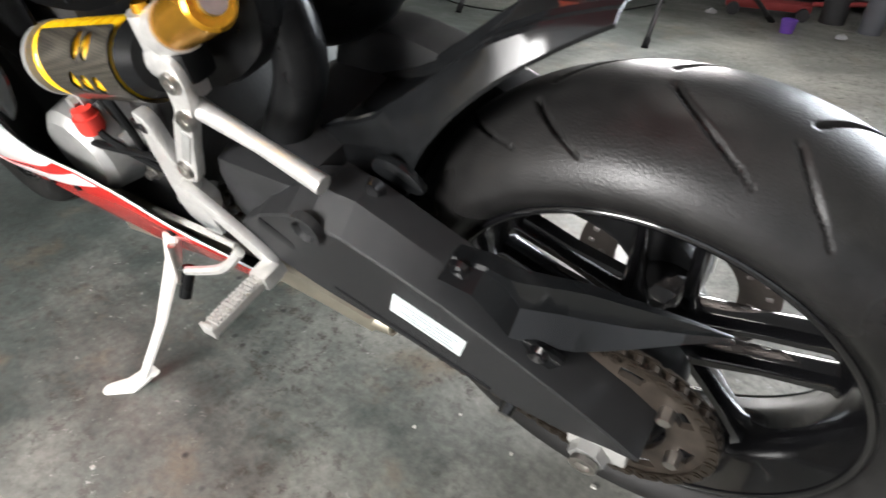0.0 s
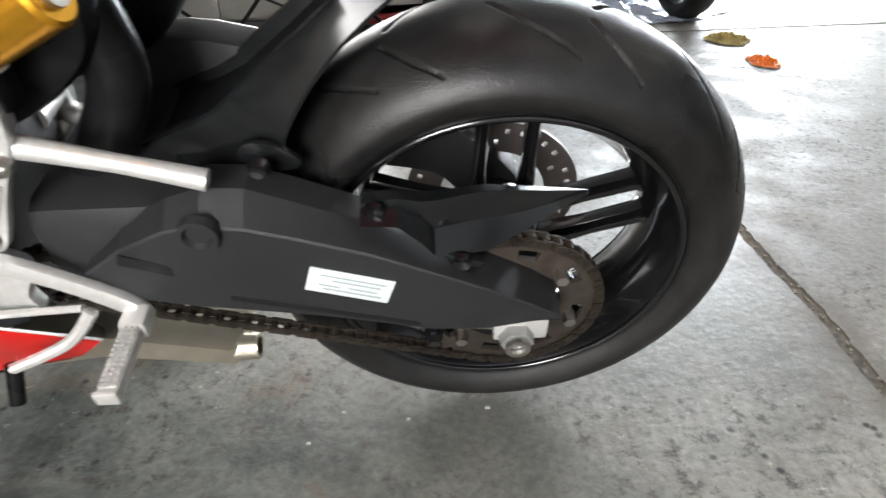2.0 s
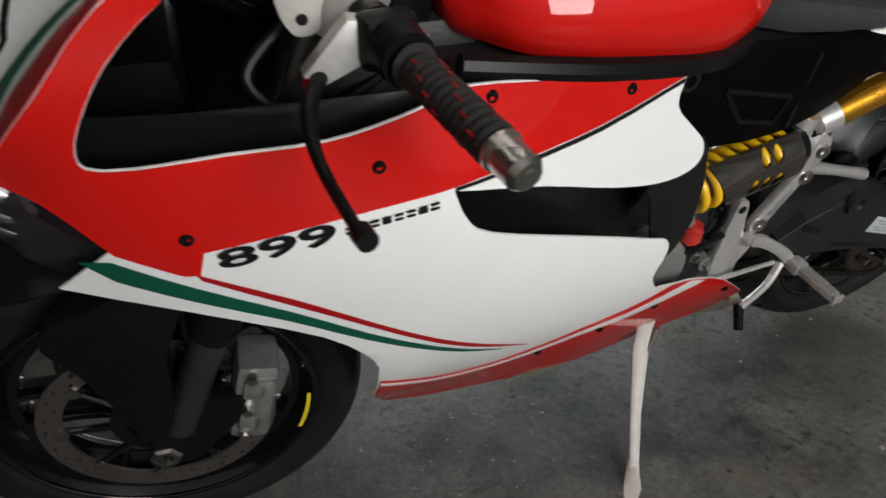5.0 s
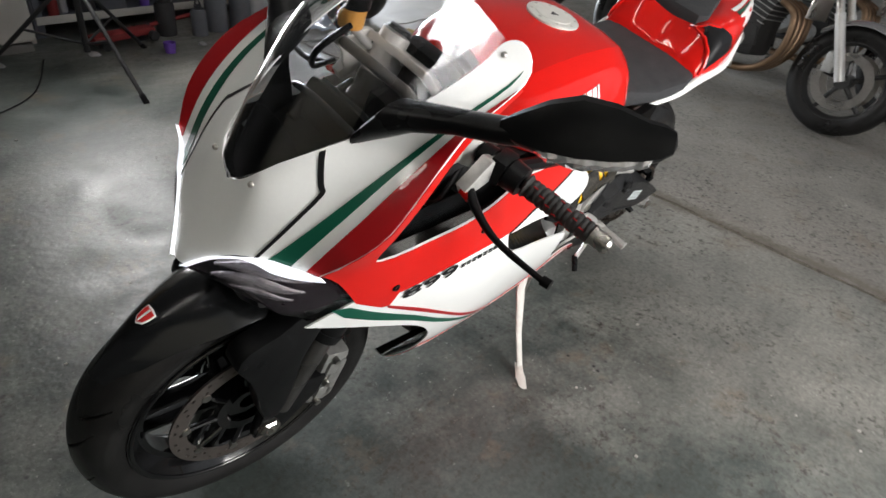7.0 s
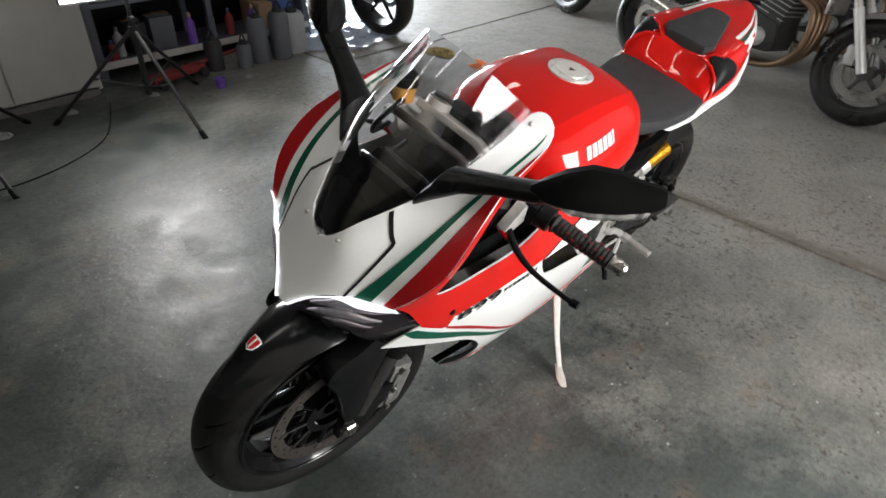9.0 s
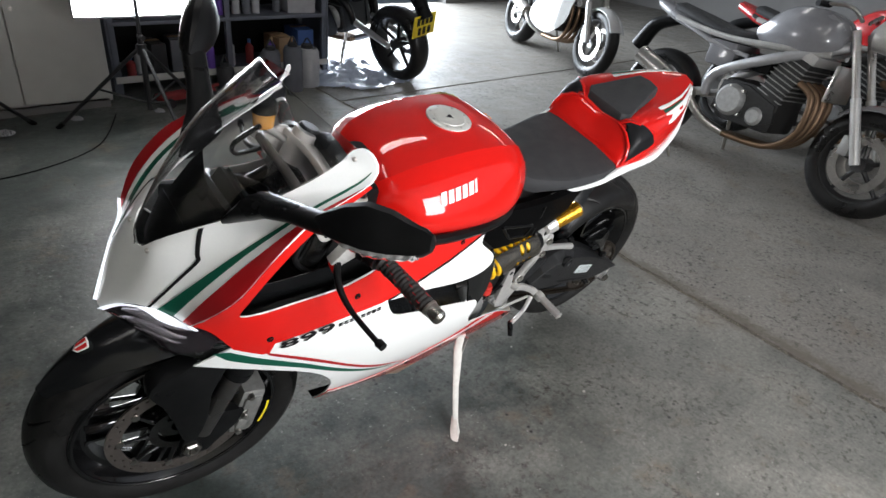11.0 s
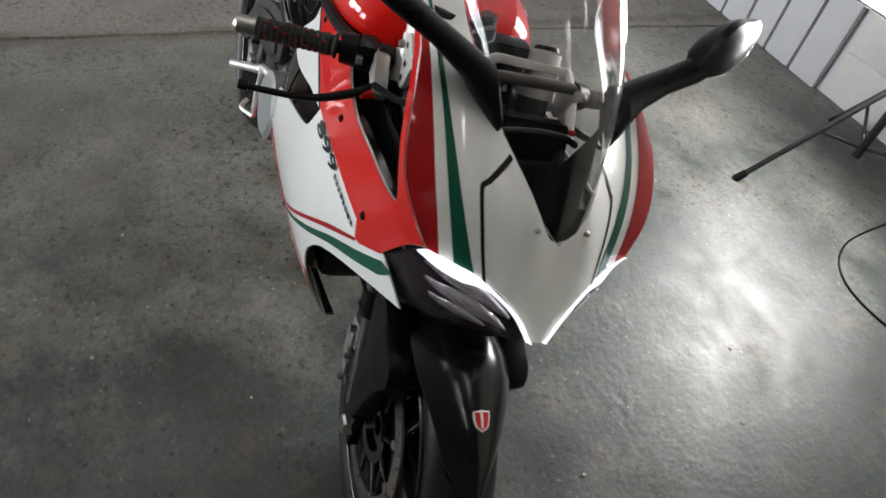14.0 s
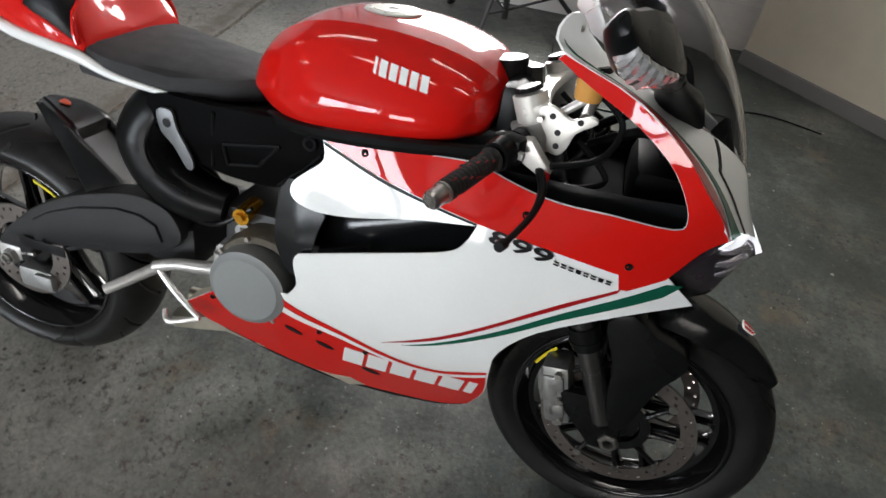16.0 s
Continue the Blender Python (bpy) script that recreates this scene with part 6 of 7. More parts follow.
for c, w, d in (((0.703, 0.268, 0.096), 0.014, 0.012), ((0.722, 0.3, 0.0835), 0.022, 0.008), ((0.742, 0.322, 0.088), 0.017, 0.006)):
    c = Vector(c)
    loops.append([c + Vector((w * math.cos(a) * 0.7, w * math.sin(a) * 0.8, d * math.sin(a) * 0.5 + d * (0.5 if math.cos(a) > 0 else -0.5))) for a in [2 * math.pi * i / 10 for i in range(10)]])
part("stand_foot", rings(bm, loops), STANDM, stand)
part("stand_spring", tube(bmesh.new(), [(0.64, 0.15, 0.32), (0.655, 0.162, 0.24)], 0.006, n=8), STEEL, stand)

# ---- hugger ----
bm = bmesh.new()
loops = []
DEG = (27, 35, 39, 46, 51, 58, 62, 65, 72, 80)
for k in range(41):
    deg = 27 + 53 * k / 40
    a = radians(deg)
    edge_r = float(np.interp(deg, DEG, (0.306, 0.297, 0.308, 0.326, 0.335, 0.346, 0.352, 0.356, 0.366, 0.376)))
    edge_w = float(np.interp(deg, DEG, (0.098, 0.106, 0.104, 0.1, 0.095, 0.085, 0.078, 0.072, 0.058, 0.03)))
    rail_r = float(np.interp(deg, DEG, (0.44, 0.398, 0.385, 0.377, 0.375, 0.377, 0.381, 0.385, 0.387, 0.382)))
    rail_w = float(np.interp(deg, DEG, (0.066, 0.066, 0.066, 0.065, 0.064, 0.062, 0.06, 0.058, 0.048, 0.024)))
    sink = float(np.interp(deg, (27, 32, 60, 63, 80), (0.004, 0.016, 0.014, -0.003, -0.003)))
    row = []
    for d, flip in ((0, 1), (0.004, -1)):
        half_row = [(edge_w, edge_r), (edge_w * 0.55 + rail_w * 0.45, edge_r + 0.4 * (rail_r - edge_r)), (rail_w, rail_r - 0.003), (rail_w - 0.004, rail_r), (rail_w - 0.012, rail_r), (rail_w - 0.018, rail_r - sink), (0.0, rail_r - sink - 0.002)]
        line = [(-w, r) for w, r in half_row] + half_row[-2::-1]
        row += [REAR + Vector(((r - d) * math.cos(a), w * (1 - d * 3), (r - d) * math.sin(a))) for w, r in line[::flip]]
    loops.append(row)
rings(bm, loops)
for s in (1, -1):
    plate(bm, spline([(0.265, 0.553), (0.275, 0.535), (0.25, 0.522), (0.222, 0.52), (0.214, 0.53), (0.235, 0.55)], 3, True), REAR.y + s * 0.098, REAR.y + s * 0.108, bev=0.003)
hug = part("rear_hugger", bm, HUGGER, bike, "satin black rear tyre hugger", smooth=24)
badge_m = Matrix.Translation(REAR + Vector((0.3905 * math.cos(radians(73)), 0, 0.3905 * math.sin(radians(73))))) @ Matrix.Rotation(radians(17), 4, "Y")
part("hugger_badge", plate(bmesh.new(), [(0.013, 0), (0.006, 0.008), (-0.01, 0.009), (-0.01, -0.009), (0.006, -0.008)], 0, 0.003, "Z", 0.001), material("orange red badge", (0.6, 0.08, 0.03), 0.35), hug, m=badge_m)
part("hugger_bolt", lathe(bmesh.new(), [(0.002, 0), (0.004, 0.008), (-0.004, 0.012)], 16, (0.247, 0.104, 0.545)), GLOSS_BLACK, hug)

# ---- front end, turned slightly ----
def steered(name, bm, mat, parent=None, label=""):
    return part(name, bm, mat, parent or bike, label, m=STEER if parent is None else None)

rake = Vector((-math.sin(radians(24)), 0, math.cos(radians(24))))
CALIPER = material("grey anodised caliper", (0.36, 0.36, 0.345), 0.34, metal=0.7, vary=0.3, grain=60, bump=0.3, bump_scale=300)
SLIDER = material("dark polished fork slider", (0.16, 0.155, 0.15), 0.28, metal=0.9, vary=0.15)
# chrome tube; the dark surroundings it mirrors are put into its colour
FORKTUBE = material("chrome fork tube, darkened", (0.1, 0.1, 0.1), 0.25, metal=0.9, vary=0.1)
legs = []
for s in (1, -1):
    foot = Vector((FRONT.x - 0.012, s * 0.103, FRONT.z - 0.01))
    bm = bmesh.new()
    rod(bm, foot + rake * 0.05, foot + rake * 0.24, 0.0235, 0.0235, 24)
    leg = steered("fork_leg", bm, SLIDER, None, "grey fork leg with polished slider")
    legs.append(leg)
    part("fork_stanchion", rod(bmesh.new(), foot + rake * 0.27, foot + rake * 0.66, 0.027, 0.028, 24), FORKTUBE, leg)
    bm = bmesh.new()
    rod(bm, foot + rake * 0.235, foot + rake * 0.285, 0.031, 0.031, 24)
    rod(bm, foot + rake * 0.245, foot + rake * 0.255, 0.033, 0.033, 24)
    part("dust_seal", bm, SATIN_BLACK, leg)
    bm = bmesh.new()
    plate(bm, [(foot.x - 0.03, foot.z - 0.03), (foot.x + 0.032, foot.z - 0.025), (foot.x + 0.012, foot.z + 0.07), (foot.x - 0.06, foot.z + 0.1), (foot.x - 0.12, foot.z + 0.09), (foot.x - 0.1, foot.z + 0.04)], s * 0.09, s * 0.115, bev=0.006)
    part("axle_clamp", bm, SATIN_BLACK, leg, "black fork bottom with caliper lugs")
    bm = bmesh.new()
    lathe(bm, [(s * 0.112, 0.009), (s * 0.112, 0.022), (s * 0.124, 0.022), (s * 0.128, 0.018), (s * 0.128, 0.012), (s * 0.12, 0.01)], 6, (foot.x + 0.005, 0, foot.z + 0.005), closed=True)
    part("axle_nut", bm, STEEL, leg, "bright axle nut", smooth=False)
    # caliper: finned block behind the leg
    bm = bmesh.new()
    c = Vector((FRONT.x - 0.135, s * 0.077, FRONT.z + 0.055))
    cm = Matrix.Translation(c) @ Matrix.Rotation(radians(-14), 4, "Y")
    fill_box(bm, (0, 0, 0), (0.058, 0.07, 0.15), 0.014, cm)
    fill_box(bm, (-0.01, s * 0.026, 0.0), (0.03, 0.03, 0.11), 0.01, cm)
    fill_box(bm, (0.0, s * 0.034, 0.035), (0.036, 0.014, 0.036), 0.006, cm)
    fill_box(bm, (0.0, s * 0.034, -0.035), (0.036, 0.014, 0.036), 0.006, cm)
    cal = part("brake_caliper", bm, CALIPER, leg, "silver radial brake caliper")
    for dz in (-0.06, -0.005, 0.06):
        p = cm @ Vector((0.008, s * 0.04, dz))
        part("caliper_bolt", rod(bmesh.new(), p - Vector((0, s * 0.01, 0)), p + Vector((0, s * 0.006, 0)), 0.008, 0.007, 8), STEEL, leg)
    part("brake_hose", tube(bmesh.new(), [tuple(c + Vector((0.02, s * 0.02, 0.07))), tuple(c + Vector((0.06, s * 0.02, 0.14))), (1.33, s * 0.06, 0.66), (1.25, s * 0.04, 0.76)], 0.005, n=8), SATIN_BLACK, leg)
    part("red_screw", rod(bmesh.new(), (foot.x - 0.02, s * 0.112, foot.z + 0.055), (foot.x - 0.02, s * 0.12, foot.z + 0.055), 0.006, 0.005, 8), RED, leg)
# fender
bm = bmesh.new()
loops = []
for k in range(15):
    f = k / 14
    a = radians(38 + 82 * f)
    R = 0.318 + 0.01 * math.sin(f * 2.4)
    w = 0.028 + 0.055 * min(1, f * 2.2) if f < 0.45 else 0.083
    row = []
    for sgn, rr in ((1, 0.0), (-1, -0.005)):
        for j in range(9):
            u = (-1 + j / 4) * sgn
            r = R + rr - (0.03 + 0.02 * f) * abs(u) ** 2.2
            row.append(Vector((FRONT.x + r * math.cos(a), FRONT.y + (w + rr * 0.5) * u, FRONT.z + r * math.sin(a))))
    loops.append(row)
rings(bm, loops)
fender = steered("front_fender", bm, HUGGER, None, "polished black front fender")
for s in (1, -1):
    o = [(1.44, 0.60), (1.49, 0.585), (1.51, 0.55), (1.485, 0.50), (1.465, 0.43), (1.45, 0.36), (1.42, 0.35), (1.395, 0.42), (1.385, 0.5), (1.36, 0.56), (1.35, 0.6), (1.39, 0.63)]
    part("fork_guard", plate(bmesh.new(), spline(o, 2, True), s * 0.08, s * 0.128 if s > 0 else -0.128, bev=0.008), SATIN_BLACK, fender, "satin black fork guard")
a = radians(61)
em = Matrix.Translation((FRONT.x + 0.329 * math.cos(a), FRONT.y, FRONT.z + 0.329 * math.sin(a))) @ Matrix.Rotation(radians(90) - a, 4, "Y")
bm = plate(bmesh.new(), [(0.017, 0), (0.01, 0.01), (-0.004, 0.0135), (-0.014, 0.0135), (-0.016, 0), (-0.014, -0.0135), (-0.004, -0.0135), (0.01, -0.01)], 0, 0.003, "Z", 0.001)
part("shield_badge", bm, WHITE, fender, "small red and silver shield badge", m=em)
bm = plate(bmesh.new(), [(0.014, 0), (0.008, 0.0085), (-0.004, 0.0115), (-0.0125, 0.0115), (-0.0125, -0.0115), (-0.004, -0.0115), (0.008, -0.0085)], 0.001, 0.0038, "Z")
part("badge_field", bm, material("red badge enamel", (0.65, 0.03, 0.03), 0.25), fender, m=em)
bm = plate(bmesh.new(), [(0.012, 0.001), (-0.012, 0.001), (-0.012, -0.003), (0.009, -0.002)], 0.003, 0.0046, "Z")
part("badge_mark", bm, WHITE, fender, m=em)

# yokes, bars
bm = bmesh.new()
yoke = [(1.142, 0.0), (1.145, 0.045), (1.152, 0.085), (1.165, 0.135), (1.12, 0.142), (1.108, 0.09), (1.104, 0.045), (1.102, 0.0)]
yoke = yoke + [(x, -y) for x, y in yoke[-2:0:-1]]
plate(bm, yoke, 0.94, 0.955, "Z", 0.004)
tilt = Matrix.Translation((1.13, 0, 0.945)) @ Matrix.Rotation(radians(-24), 4, "Y") @ Matrix.Translation((-1.13, 0, -0.945))
bmesh.ops.transform(bm, matrix=tilt, verts=bm.verts)
# paler and less metallic than ALLOY, to carry the daylight from above
YOKE = material("silver alloy, brightened", (0.6, 0.58, 0.54), 0.38, metal=0.25, vary=0.1, grain=120)
yk = steered("top_yoke", bm, YOKE, None, "silver top yoke")
for s in (1, -1):
    p = Vector((1.128, s * 0.112, 0.945))
    part("fork_cap", rod(bmesh.new(), p - rake * 0.05, p + rake * 0.026, 0.0295, 0.0285, 24), YOKE, yk)
    part("fork_top", rod(bmesh.new(), p + rake * 0.03, p + rake * 0.037, 0.024, 0.02, 16), SATIN_BLACK, yk, smooth=False)
DARKNUT = material("dark steering nut", (0.03, 0.03, 0.03), 0.35, metal=0.6)
part("steering_nut", rod(bmesh.new(), Vector((1.10, 0, 0.95)), Vector((1.095, 0, 0.98)), 0.02, 0.018, 6), DARKNUT, yk, smooth=False)
part("ignition", rod(bmesh.new(), Vector((1.06, 0, 0.93)), Vector((1.05, 0, 0.985)), 0.036, 0.03, 20), SATIN_BLACK, yk, "black ignition barrel")
DAMPER = material("dark grey anodised tube", (0.1, 0.09, 0.08), 0.4, metal=0.5)
part("steering_damper", rod(bmesh.new(), Vector((1.215, -0.13, 0.955)), Vector((1.2, 0.14, 0.955)), 0.0095, 0.0095, 20), DAMPER, yk, "grey steering damper")
GRIP = material("black rubber grip", (0.016, 0.015, 0.0145), 0.75, vary=0.3, grain=250, bump=0.6, bump_scale=500)
for s in (1, -1):
    A, B = Vector((1.135, s * 0.125, 0.908)), Vector((1.072, s * 0.372, 0.883))
    d = (B - A).normalized()
    bar = steered("handlebar", rod(bmesh.new(), A, B - d * 0.02, 0.011, 0.011, 16), SATIN_BLACK, None, "clip-on handlebar")
    part("clip_on", rod(bmesh.new(), A + rake * -0.03 - d * 0.01, A + rake * 0.02 - d * 0.01, 0.034, 0.034, 24), ALLOY, bar, "silver clip-on clamp")
    bm = bmesh.new()
    g0, g1 = B - d * 0.142, B - d * 0.018
    loops = []
    t = along(g0, g1)
    for i in range(41):
        c = g0.lerp(g1, i / 40)
        r = 0.0158 + (0.0012 if i % 3 else -0.0003) + (0.003 if i < 2 else 0)
        loops.append([c + t @ Vector((r * math.cos(q), r * math.sin(q), 0)) for q in [2 * math.pi * k / 20 for k in range(20)]])
    grip = part("grip", rings(bm, loops), GRIP, bar, "black rubber grip with red flecks")
    for i in range(7):
        c = g0.lerp(g1, 0.12 + 0.12 * i)
        for q in (0.6, 2.2, 3.9, 5.4):
            o = t @ Vector((0.0168 * math.cos(q + i * 0.35), 0.0168 * math.sin(q + i * 0.35), 0))
            part("red_fleck", rod(bmesh.new(), c + o, c + o + d * 0.008, 0.0011, 0.0009, 6), DEEP_RED, bar)
    bm = bmesh.new()
    rod(bm, B - d * 0.018, B - d * 0.014, 0.0165, 0.0165, 20)
    rod(bm, B - d * 0.014, B + d * 0.01, 0.0145, 0.0145, 20)
    rod(bm, B + d * 0.01, B + d * 0.015, 0.0145, 0.011, 20)
    rod(bm, B + d * 0.0145, B + d * 0.0165, 0.006, 0.006, 6)
    part("bar_end", bm, STEEL, bar, "silver bar-end weight")
    sw = A.lerp(B, 0.26)
    mt = Matrix.Translation(sw) @ t.to_4x4()
    part("switch_block", box((0.0, 0, 0.0), (0.05, 0.046, 0.03), 0.009, mt), SATIN_BLACK, bar, "black switch block")
    part("throttle_collar", rod(bmesh.new(), sw + d * 0.016, sw + d * 0.042, 0.026, 0.024, 20), SATIN_BLACK, bar)
    part("lever_clamp", rod(bmesh.new(), sw - d * 0.04, sw - d * 0.017, 0.019, 0.021, 20), SATIN_BLACK, bar)
    part("switch_button", box((0, 0, 0), (0.014, 0.012, 0.01), 0.002, mt @ Matrix.Translation((0.026, 0, 0.01))), CAST, bar)
    # lever bracket, red adjuster and folding lever
    bm = bmesh.new()
    pv = sw + Vector((0.052, -s * 0.012, -0.026))
    plate(bm, [(pv.x - 0.05, pv.z + 0.04), (pv.x - 0.02, pv.z + 0.045), (pv.x + 0.02, pv.z + 0.0), (pv.x + 0.012, pv.z - 0.015), (pv.x - 0.02, pv.z), (pv.x - 0.05, pv.z + 0.015)], pv.y - 0.008, pv.y + 0.016, bev=0.004)
    part("lever_bracket", bm, ALLOY, bar, "grey cast lever bracket")
    part("red_adjuster", rod(bmesh.new(), pv + Vector((0.012, s * 0.005, -0.006)), pv + Vector((0.015, s * 0.024, -0.01)), 0.0085, 0.006, 12), RED, bar, "red anodised lever adjuster")
    tip = Vector((1.175, s * 0.37, 0.84))
    bm = bmesh.new()
    tube(bm, [tuple(pv), tuple(pv + Vector((0.02, s * 0.05, -0.012))), tuple(pv.lerp(tip, 0.55) + Vector((0.018, 0, -0.008))), tuple(tip)], [0.008, 0.007, 0.0055, 0.0048], n=10)
    rod(bm, tip - Vector((0, s * 0.006, 0)), tip + Vector((-0.003, s * 0.008, 0.001)), 0.0085, 0.008, 14)
    part("lever", bm, SATIN_BLACK, bar, "black folding lever")
# master cylinder brackets hanging from the clamps
for s in (1, -1):
    bm = bmesh.new()
    plate(bm, spline([(1.185 + (x - 1.185) * 0.8, 0.93 + (z - 0.93) * 0.85) for x, z in ((1.135, 0.965), (1.16, 0.975), (1.2, 0.958), (1.235, 0.972), (1.25, 0.962), (1.215, 0.935), (1.205, 0.905), (1.19, 0.885), (1.165, 0.89), (1.16, 0.915), (1.145, 0.935))], 3, True), s * 0.138, s * 0.147, bev=0.002)
    br = steered("clamp_bracket", bm, YOKE, None, "bare alloy bracket with round holes")
    # the bracket's holes are black discs, dark as the gaps behind
    for x, z in ((1.181, 0.929), (1.183, 0.907), (1.168, 0.953), (1.212, 0.954)):
        part("hole_patch", lathe(bmesh.new(), [(s * 0.1482, 0), (s * 0.1482, 0.0052)], 14, (x, 0, z)), BLACK_LINE, br)
    part("clamp_bolt", rod(bmesh.new(), (1.15, s * 0.147, 0.945), (1.15, s * 0.155, 0.945), 0.0055, 0.005, 6), STEEL, br, smooth=False)
# brake fluid reservoir, amber
AMBER = material("amber brake fluid reservoir", (0.62, 0.3, 0.07), 0.25, vary=0.08, coat=0.4)
rs = steered("fluid_reservoir", lathe(bmesh.new(), [(0, 0.0), (0, 0.021), (0.034, 0.024), (0.034, 0.0)], 28, (1.21, -0.125, 0.985), "Z"), AMBER, None, "amber brake fluid reservoir with black lid")
part("lid", lathe(bmesh.new(), [(0.034, 0.0), (0.034, 0.027), (0.05, 0.027), (0.055, 0.022), (0.055, 0)], 28, (1.21, -0.125, 0.985), "Z"), SATIN_BLACK, rs)
part("bracket", rod(bmesh.new(), (1.21, -0.125, 0.985), (1.16, -0.13, 0.94), 0.007), ALLOY, rs)
# instrument panel and cockpit lining
dash = part("instrument_panel", box((0, 0, 0), (0.02, 0.14, 0.06), 0.01, Matrix.Translation((1.325, 0, 0.925)) @ Matrix.Rotation(radians(-35), 4, "Y")), DEEP_BLACK, bike, "black instrument panel")
part("display", box((0, 0, 0), (0.004, 0.12, 0.05), 0.002, Matrix.Translation((1.314, 0, 0.93)) @ Matrix.Rotation(radians(-35), 4, "Y")), material("dark glass display", (0.02, 0.025, 0.025), 0.08), dash)
part("instrument_hood", tube(bmesh.new(), [(1.33, -0.085, 0.93), (1.345, -0.05, 0.947), (1.35, 0.0, 0.954), (1.345, 0.05, 0.947), (1.33, 0.085, 0.93)], 0.006, n=10), HUGGER, dash, "glossy edge of the instrument hood")
for s in (1, -1):
    part("cowl_bracket", tube(bmesh.new(), [(1.36, s * 0.05, 0.9), (1.3, s * 0.06, 0.925), (1.22, s * 0.05, 0.88)], 0.009), DEEP_BLACK, bike)
bm = bmesh.new()
fill_box(bm, (1.36, 0, 0.83), (0.12, 0.22, 0.1), 0.03)
fill_box(bm, (1.25, 0, 0.8), (0.1, 0.3, 0.02), 0.006)
part("cockpit_tray", bm, DEEP_BLACK, bike)
for pts in ([(1.2, 0.1, 0.9), (1.25, 0.13, 0.86), (1.2, 0.14, 0.82), (1.1, 0.1, 0.84)], [(1.2, -0.1, 0.9), (1.26, -0.12, 0.85), (1.18, -0.14, 0.83), (1.1, -0.1, 0.85)], [(1.15, 0.05, 0.93), (1.22, 0.02, 0.88), (1.2, -0.05, 0.84)], [(1.21, -0.12, 0.99), (1.26, -0.13, 0.95), (1.24, -0.16, 0.9), (1.17, -0.19, 0.88)]):
    part("cable", tube(bmesh.new(), pts, 0.0055, n=8), SATIN_BLACK, bike)
# ---- cabinet, shelves and clutter along the far side ----
CABM = material("off-white enamelled steel", (0.5, 0.49, 0.46), 0.45, vary=0.08, grain=8)
cab = thing("cabinet", "off-white two-door steel cabinet, doors shut", "cabinet", pose(1.25, -3.33, 0))
part("body", box((0, 0, 1.0), (0.98, 0.42, 1.92), 0.006), CABM, cab)
part("plinth", box((0, 0.01, 0.03), (0.94, 0.4, 0.06), 0.004), DULL, cab)
for s in (-1, 1):
    d = part("door", box((s * 0.2435, 0.222, 1.0), (0.478, 0.022, 1.86), 0.005), CABM, cab)
    part("knob", rod(bmesh.new(), (s * 0.04, 0.23, 0.62), (s * 0.04, 0.25, 0.62), 0.014), STEEL, d)
RACK = material("blue grey rack steel", (0.14, 0.15, 0.18), 0.5, metal=0.4, vary=0.15)
rack = thing("shelving_rack", "blue-grey steel shelving rack full of clutter", "shelf", pose(-0.12, -3.55, 0))
for x in (-0.78, 0.0, 0.78):
    for y in (-0.2, 0.2):
        part("post", box((x, y, 0.9), (0.04, 0.035, 1.8), 0.004), RACK, rack)
for z in (0.09, 0.46, 0.86, 1.3):
    part("shelf", box((0, 0, z), (1.6, 0.44, 0.025), 0.003), RACK, rack)
# back and side sheets added to keep doorway light off the floor
part("light_block_panel", box((0, -0.225, 0.5), (1.64, 0.012, 1.0), 0.002), MATT_BLACK, rack, "dark sheet added behind the rack to block doorway light")
for x in (-0.808, 0.808):
    part("side_panel", box((x, 0, 0.5), (0.012, 0.44, 1.0), 0.002), RACK, rack)
part("shelf_lip", box((0, 0.224, 0.1), (1.6, 0.008, 0.045), 0.002), CABM, rack, "pale front edge of the lowest shelf")
rng = random.Random(7)
# white, grey and red are darkened: the rack's shade is in their colour
BOXMATS = [material(n, c, 0.7, vary=0.12, grain=25) for n, c in (("brown cardboard", (0.34, 0.22, 0.12)), ("blue carton", (0.05, 0.11, 0.3)), ("white carton", (0.34, 0.34, 0.35)), ("black plastic", (0.02, 0.02, 0.022)), ("grey plastic", (0.1, 0.105, 0.12)), ("violet plastic", (0.16, 0.07, 0.42)), ("red plastic", (0.22, 0.02, 0.02)))]
COLS = ["brown", "blue", "white", "black", "grey", "violet", "red"]


def carton(x, y, z, w, d, h, k, turn):
    t = thing("carton", f"{COLS[k]} cardboard carton on the steel shelf", "box", pose(x, y, z, 0, 0, turn), "cartons on the rack")
    part("body", box((0, 0, h / 2), (w, d, h), 0.006), BOXMATS[k], t)
    part("flap", box((0, 0, h + 0.002), (w * 0.98, d * 0.49, 0.004), 0.001), BOXMATS[k], t)
    part("tape", box((0, 0, h + 0.0055), (w * 0.99, 0.04, 0.002)), BOXMATS[0], t)


def bottle(x, y, z, r, h, k):
    t = thing("bottle", f"{COLS[k]} plastic workshop bottle on the shelf", "bottle", pose(x, y, z), "bottles on the rack")
    part("body", lathe(bmesh.new(), [(0, 0), (0, r), (h * 0.68, r), (h * 0.8, r * 0.45), (h * 0.86, r * 0.35)], 18, axis="Z"), BOXMATS[k], t)
    part("cap", lathe(bmesh.new(), [(h * 0.86, 0), (h * 0.86, r * 0.42), (h, r * 0.38), (h, 0)], 14, axis="Z"), BOXMATS[(k + 2) % 7], t)


